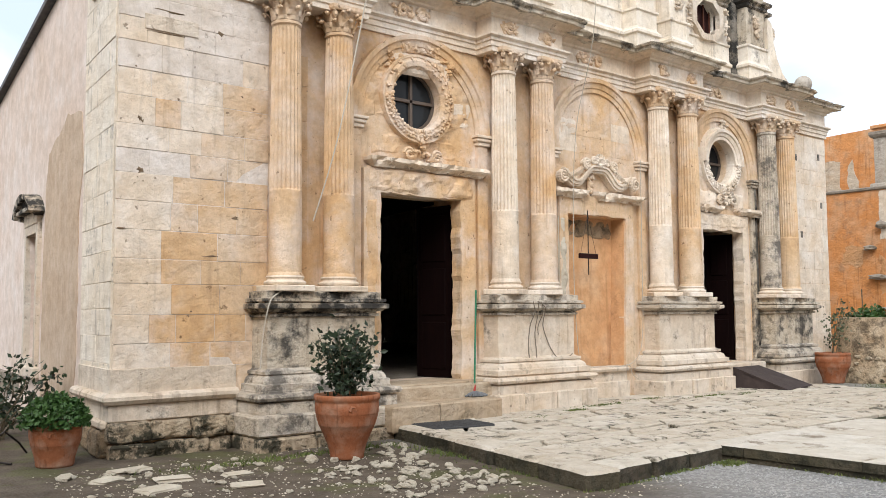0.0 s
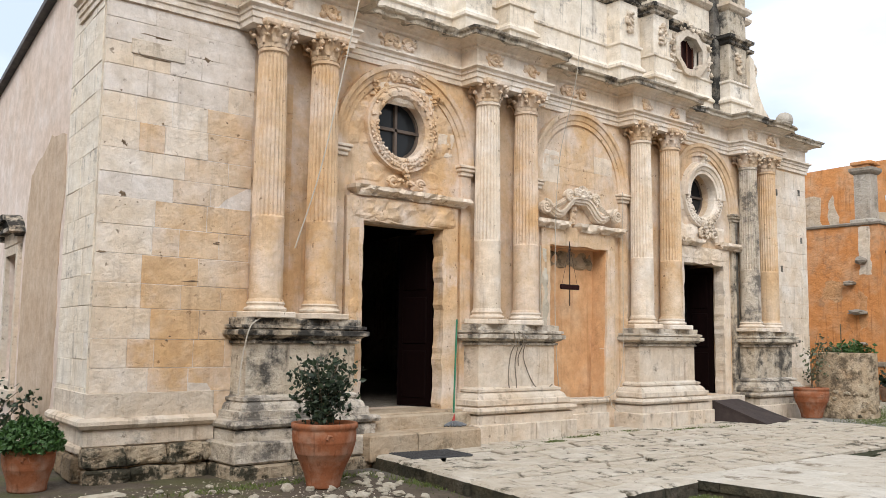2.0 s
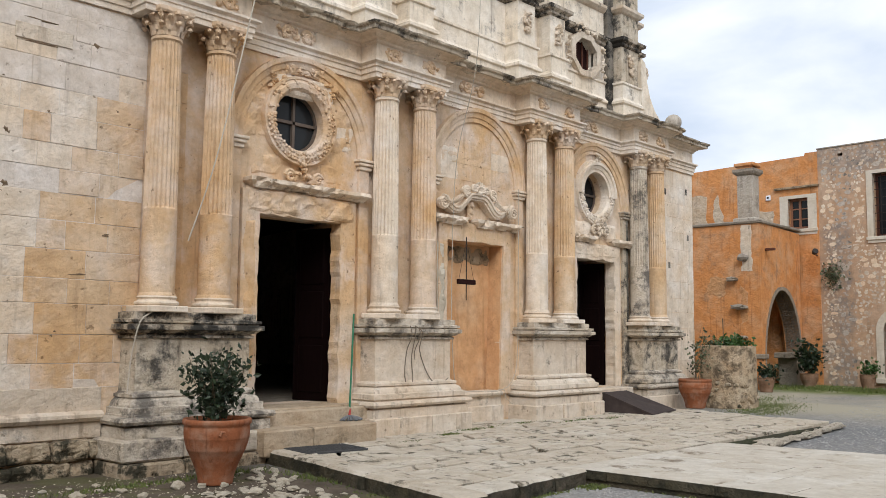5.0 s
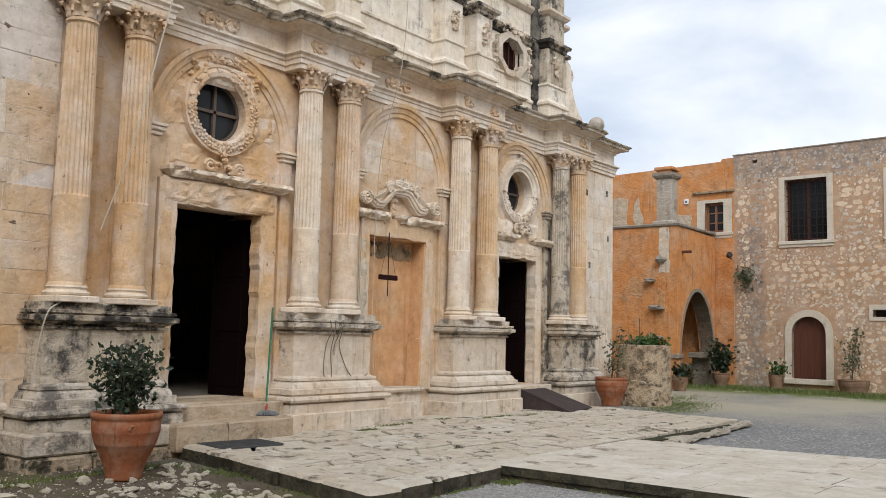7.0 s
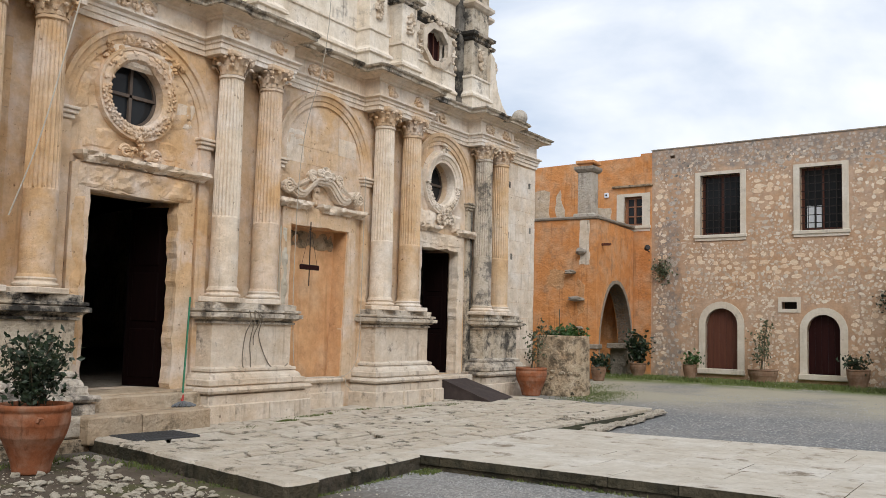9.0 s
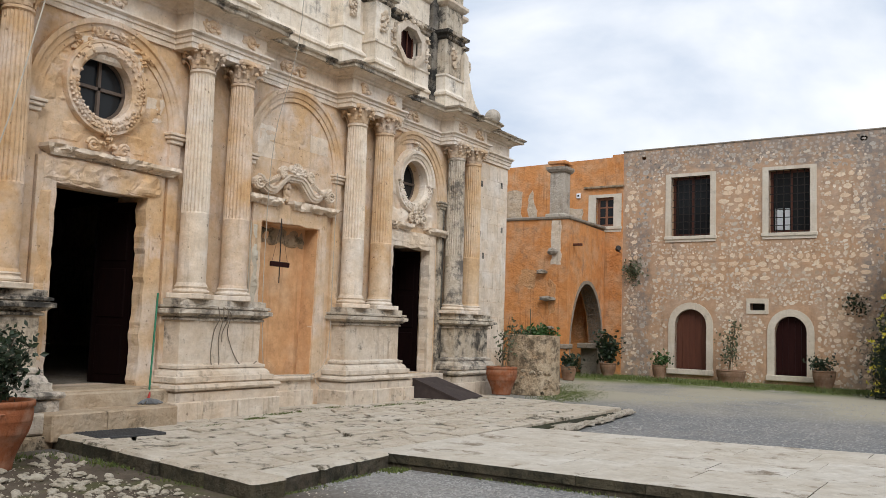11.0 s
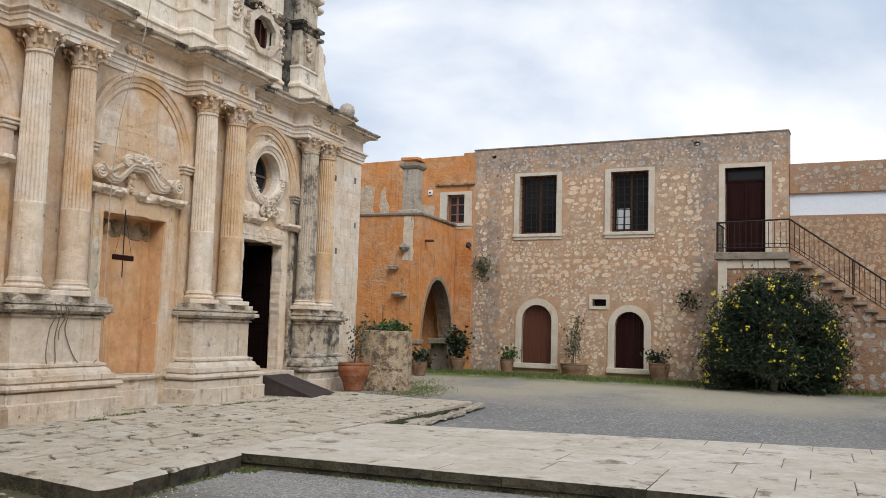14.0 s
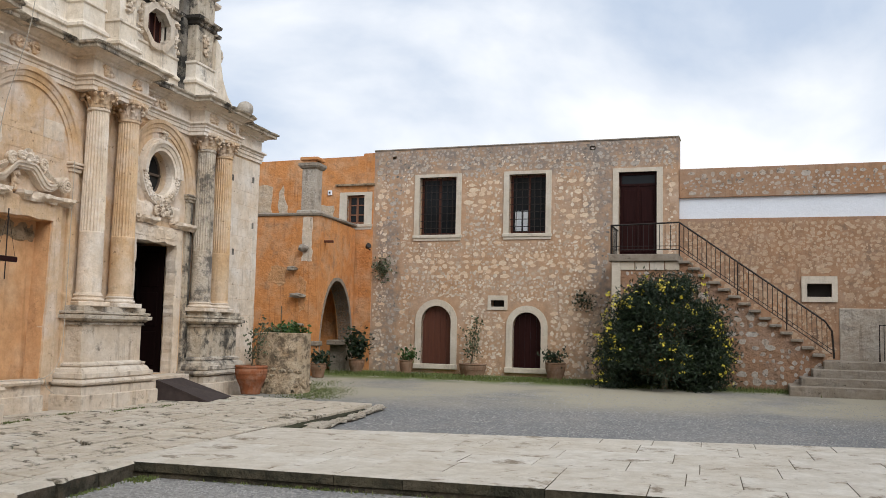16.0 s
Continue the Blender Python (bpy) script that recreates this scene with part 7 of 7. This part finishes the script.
def yard(x, y, rs):
    on_path = 8.4 < x < 12.0 + max(0, -3.5 - y) * 0.17
    on_terrace = 6.0 < x < 17.2 and y > -4.0 + (x - 6) * 0.08
    return not (on_path or on_terrace)


PEBBLE = stone("pebbles", (0.31, 0.31, 0.305), (0.27, 0.25, 0.22), (0.45, 0.445, 0.43), dark_amt=0.1, bumps=0.3, tint=0.0)
scatter("gravel", 2600, (2.5, 7.0, -4.4, 0.2), 0.005, 0.020, WHITE_ROCK, 1, "small pale chips of stone on damp earth", keep=yard)
scatter("gravel", 5000, (7.0, 9.5, -9.0, -3.4), 0.006, 0.02, PEBBLE, 2, "grey gravel before the slab path", keep=yard)
scatter("gravel", 9000, (11.5, 22.0, -14.0, -2.6), 0.008, 0.028, PEBBLE, 3, "grey gravel of the yard", keep=yard)


def grass(n, spots, h, seed, label, lift=0.0):
    rs = np.random.RandomState(seed)
    V, F = [], []
    for i in range(n):
        cx, cy, rx, ry = spots[rs.randint(len(spots))][:4]
        x, y = cx + rs.normal() * rx, cy + rs.normal() * ry
        a = rs.uniform(0, 6.28)
        hh = h * rs.uniform(0.4, 1.2)
        w = 0.008 + 0.004 * rs.rand()
        z = ground_z(x) + lift
        lx, ly = rs.normal() * hh * 0.4, rs.normal() * hh * 0.4
        o = len(V)
        V += [(x - math.cos(a) * w, y - math.sin(a) * w, z), (x + math.cos(a) * w, y + math.sin(a) * w, z), (x + lx, y + ly, z + hh)]
        F.append((o, o + 1, o + 2))
    me = bpy.data.meshes.new("grass")
    me.from_pydata(V, [], F)
    return tagged(link("grass", me, GRASS), label, "grass", kind="stuff")


grass(4200, [(18.7, -1.3, 0.55, 0.35), (19.9, -0.9, 0.5, 0.35), (21.0, 0.0, 0.8, 0.4)], 0.028, 5, "short grass beside the round planter")
grass(9000, [(25.6 - 0.07 * k, 0.4 - 1.05 * k, 0.40, 0.55) for k in range(14)], 0.10, 6, "weeds along the foot of the courtyard wall")
grass(900, [(12.6, -3.8, 0.3, 0.06), (15.9, -3.45, 0.3, 0.08), (8.45, -5.5, 0.03, 0.5), (8.5, -7.4, 0.03, 0.4), (8.3, -4.0, 0.1, 0.05)], 0.035, 7, "tufts of weed along the paving edges")
grass(1000, [(4.6, -0.5, 0.5, 0.08), (5.9, -0.45, 0.4, 0.08), (6.5, -1.5, 0.08, 0.4)], 0.045, 8, "moss and weeds at the foot of the church")

grass(900, [(8.80, -0.62, 0.16, 0.06), (9.9, -0.34, 0.12, 0.03), (10.9, -0.10, 0.30, 0.04), (12.0, 0.02, 0.3, 0.04), (13.3, -0.34, 0.3, 0.03), (14.2, -0.5, 0.12, 0.05)], 0.026, 11, "moss and weeds in the joints of the terrace", 0.158)
grass(700, [(6.6, -3.98, 0.25, 0.02), (7.5, -3.90, 0.3, 0.02), (8.3, -3.86, 0.12, 0.03), (8.48, -5.6, 0.015, 0.25), (6.25, -2.9, 0.04, 0.4)], 0.028, 12, "weeds along the foot of the terrace edge")

# ------------------------------------------------ pieces of walls and pavements
def plate(name, w, h, seed, d=0.025):
    """A flat irregular stone showing in a wall face."""
    r = random.Random(seed)
    n = r.choice((6, 7, 8))
    bm = bmesh.new()
    a0 = r.uniform(0, 6.28)
    lo, hi = [], []
    for i in range(n):
        a = a0 + 2 * math.pi * (i + r.uniform(-0.3, 0.3)) / n
        k = r.uniform(0.8, 1.12)
        x, z = w / 2 * math.cos(a) * k, h / 2 * math.sin(a) * k
        lo.append(bm.verts.new((x, 0.02, z)))
        hi.append(bm.verts.new((x * 0.90, -d * r.uniform(0.9, 1.1), z * 0.90)))
    for i in range(n):
        bm.faces.new((lo[i], lo[(i + 1) % n], hi[(i + 1) % n], hi[i]))
    bm.faces.new(hi)
    return bm


def rubble(parent, region, avoid, n_single, seed, y=0.0, row=0.17, mat=None, density=0.82, inside=None):
    r = random.Random(seed)
    spots = []
    z = region[2]
    while z < region[3]:
        h = row * r.uniform(0.5, 1.55)
        x = region[0] + r.uniform(0, 0.2)
        while x < region[1]:
            w = h * r.choice((0.6, 0.8, 0.9, 1.1, 1.3, 1.6, 2.0))
            cx, cz = x + w / 2, z + h / 2 + r.uniform(-0.05, 0.05)
            ok = r.random() < density and (inside is None or inside(cx, cz)) and cx + w / 2 < region[1] and cz + h / 2 < region[3]
            for a in avoid:
                if a[0] - w / 2 < cx < a[1] + w / 2 and a[2] - h / 2 < cz < a[3] + h / 2:
                    ok = False
            if ok:
                k = r.uniform(0.62, 1.05)
                spots.append((cx, cz, w * k * r.uniform(0.85, 1.1), h * k * r.uniform(0.8, 1.15)))
            x += w + r.uniform(0.0, 0.05)
        z += h * 0.98
    spots.sort(key=lambda s: -s[2] * s[3])
    kinds = [finish(plate("rubble_stone", 1, 1, seed * 100 + k, 0.006), "rubble_stone") for k in range(12)]
    for k, (cx, cz, w, h) in enumerate(spots[:n_single]):
        link("rubble_stone", kinds[k % 12], mat or RUBBLE, parent, m=pose(cx, y, cz) @ Matrix.Diagonal((w, 1, h, 1)))
    rest = spots[n_single:]
    V, F = [], []
    for k, (cx, cz, w, h) in enumerate(rest):
        me = kinds[k % 12]
        o = len(V)
        ca, sa = math.cos(k * 2.4) * 0.98, math.sin(k * 2.4) * 0.35
        V += [(cx + v.co.x * w - v.co.z * sa * h, y + v.co.y, cz + v.co.z * h + v.co.x * sa * w) for v in me.vertices]
        F += [tuple(o + q for q in p.vertices) for p in me.polygons]
    if V:
        me = bpy.data.meshes.new("small_stones")
        me.from_pydata(V, [], F)
        tagged(link("small_stones", me, mat or RUBBLE_MIX, parent), "small stones set in mortar", kind="stuff")


RUBBLE_MIX, _n, _l, _b = node_mat("mixed_rubble")
_geo = _n.new("ShaderNodeNewGeometry")
_v, _ = coords(_n, _l)
_c = mix(_n, _l, _geo.outputs["Random Per Island"], (0.52, 0.37, 0.245), (0.86, 0.755, 0.62))
_c = mix(_n, _l, noise_fac(_n, _l, _v, 9, 0.3, 0.7, 6), _c, mix(_n, _l, None, _c, (0.62, 0.60, 0.58), 'MULTIPLY'), amount=0.8)
_c = mix(_n, _l, noise_fac(_n, _l, _v, 0.55, 0.47, 0.62, 8, 0.7), _c, (0.32, 0.285, 0.255), amount=0.42)
_c = mix(_n, _l, noise_fac(_n, _l, _v, 1.9, 0.60, 0.70, 8, 0.7), _c, (0.10, 0.09, 0.08), amount=0.5)
_l.new(_c, _b.inputs["Base Color"])
_b.inputs["Roughness"].default_value = 0.95
bump(_n, _l, _b, noise_fac(_n, _l, _v, 25, 0.2, 0.8, 6), 0.3, 0.01)

AV = [(w[0] - 0.19, w[1] + 0.19, w[2] - 0.2, w[3] + 0.12) for w in WIN] + [(d[0] - 0.22, d[1] + 0.22, 0, d[3] + 0.72) for d in DOOR] + [(UDOOR[0] - 0.2, UDOOR[1] + 0.2, 3.5, 6.46), (3.42, 4.1, 2.2, 2.72)]
GREYZ = [(0.12, 0.50, 0, 7.4), (6.88, 7.2, 0, 7.4)]
rubble(bwall, (-0.40, 9.06, 0.28, 6.40), AV + GREYZ, 200, 3, row=0.13, density=0.97)
rubble(bwall, (-0.40, 9.06, 0.28, 7.0), AV + GREYZ, 0, 23, y=0.0025, row=0.07, density=0.55)
for x0, x1, sd in ((0.02, 0.62, 10), (6.80, 7.19, 12)):
    rubble(bwall, (x0, x1, 0.35, 6.3), AV, 20, sd, y=0.001, row=0.13, mat=RUBBLE_GREY, density=0.9)
rubble(bwall, (-0.40, 9.06, 6.30, 7.27), AV, 60, 9, row=0.14, mat=RUBBLE_GREY, density=0.9)
rubble(bwall, (9.15, 19, 0.3, 4.85), [(12.3, 13.25, 2.55, 3.30), (9.1, 9.2, 0, 4.9), (13.2, 24, 0, 2.45)], 80, 4, y=0.02, row=0.15, density=0.95, mat=RUBBLE_DIM)
rubble(bwall, (9.15, 19, 0.3, 4.85), [(12.3, 13.25, 2.55, 3.30), (9.1, 9.2, 0, 4.9), (13.2, 24, 0, 2.45)], 0, 24, y=0.0225, row=0.075, density=0.5, mat=RUBBLE_DIM)
rubble(bwall, (9.15, 19, 5.55, 6.34), [], 40, 5, y=0.06, row=0.13, density=0.95, mat=RUBBLE_GREY)
rubble(stair, (7.7, 13.0, 0.3, 3.5), [], 80, 6, mat=RUBBLE_GREY, y=-1.22, row=0.17, inside=lambda x, z: z < (3.30 if x < 9.2 else 3.5 - (x - 9.2) * 0.72))

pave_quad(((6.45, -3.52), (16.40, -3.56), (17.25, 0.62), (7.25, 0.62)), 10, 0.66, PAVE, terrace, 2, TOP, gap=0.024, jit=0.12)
kb = random.Random(31)
for (x0, y0), (x1, y1), n in (((6.86, 0.05), (6.02, -3.98), 5), ((6.40, -3.95), (8.42, -3.80), 3)):
    ang = math.degrees(math.atan2(y1 - y0, x1 - x0))
    ln_ = math.dist((x0, y0), (x1, y1)) / n
    for i in range(n):
        bm = bmesh.new()
        box(bm, 0.012, ln_ - 0.012, 0.0, 0.42 + kb.uniform(-0.03, 0.05), -0.20, 0.0, bev=0.03)
        bmesh.ops.subdivide_edges(bm, edges=bm.edges[:], cuts=2, use_grid_fill=True)
        for v in bm.verts:
            q = v.co * 4 + Vector((i * 7.1 + x0 * 3, y0, 0))
            v.co += Vector((noise.noise(q) * 0.012, noise.noise(q + Vector((9, 0, 0))) * 0.035, noise.noise(q + Vector((0, 9, 0))) * 0.012))
        ob = part("kerb_stone", bm, PAVE, terrace, m=pose(x0, y0, TOP + 0.008, 0, 0, ang) @ pose(ln_ * i, 0, 0))
        # kerb tops stay pale, sides and undersides get the darker stone
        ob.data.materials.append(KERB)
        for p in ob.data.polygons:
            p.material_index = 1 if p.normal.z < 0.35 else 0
pave_quad(((8.42, -3.50), (8.60, -19.0), (14.55, -19.0), (11.98, -3.60)), 6, 0.95, SLABST, path_, 3, TOP - 0.005, gap=0.004, jit=0.0)
rk = random.Random(8)
for i in range(16):
    t = i / 15
    s = rk.uniform(0.13, 0.24)
    x, y = 12.2 + 4.35 * t, -3.86 + 0.24 * t
    link("edge_stone", rock_mesh("edge_stone", 200 + i, 2), PAVE, terrace, m=pose(x, y, 0.06 + ground_z(x), 0, 0, rk.uniform(-20, 20)) @ Matrix.Diagonal((s * 1.3, s * 0.7, s * 0.55, 1)))
for args in BLOCKS_AT_END:
    ashlar(*args[:8], depth=args[8], m=args[9] if len(args) > 9 else None)
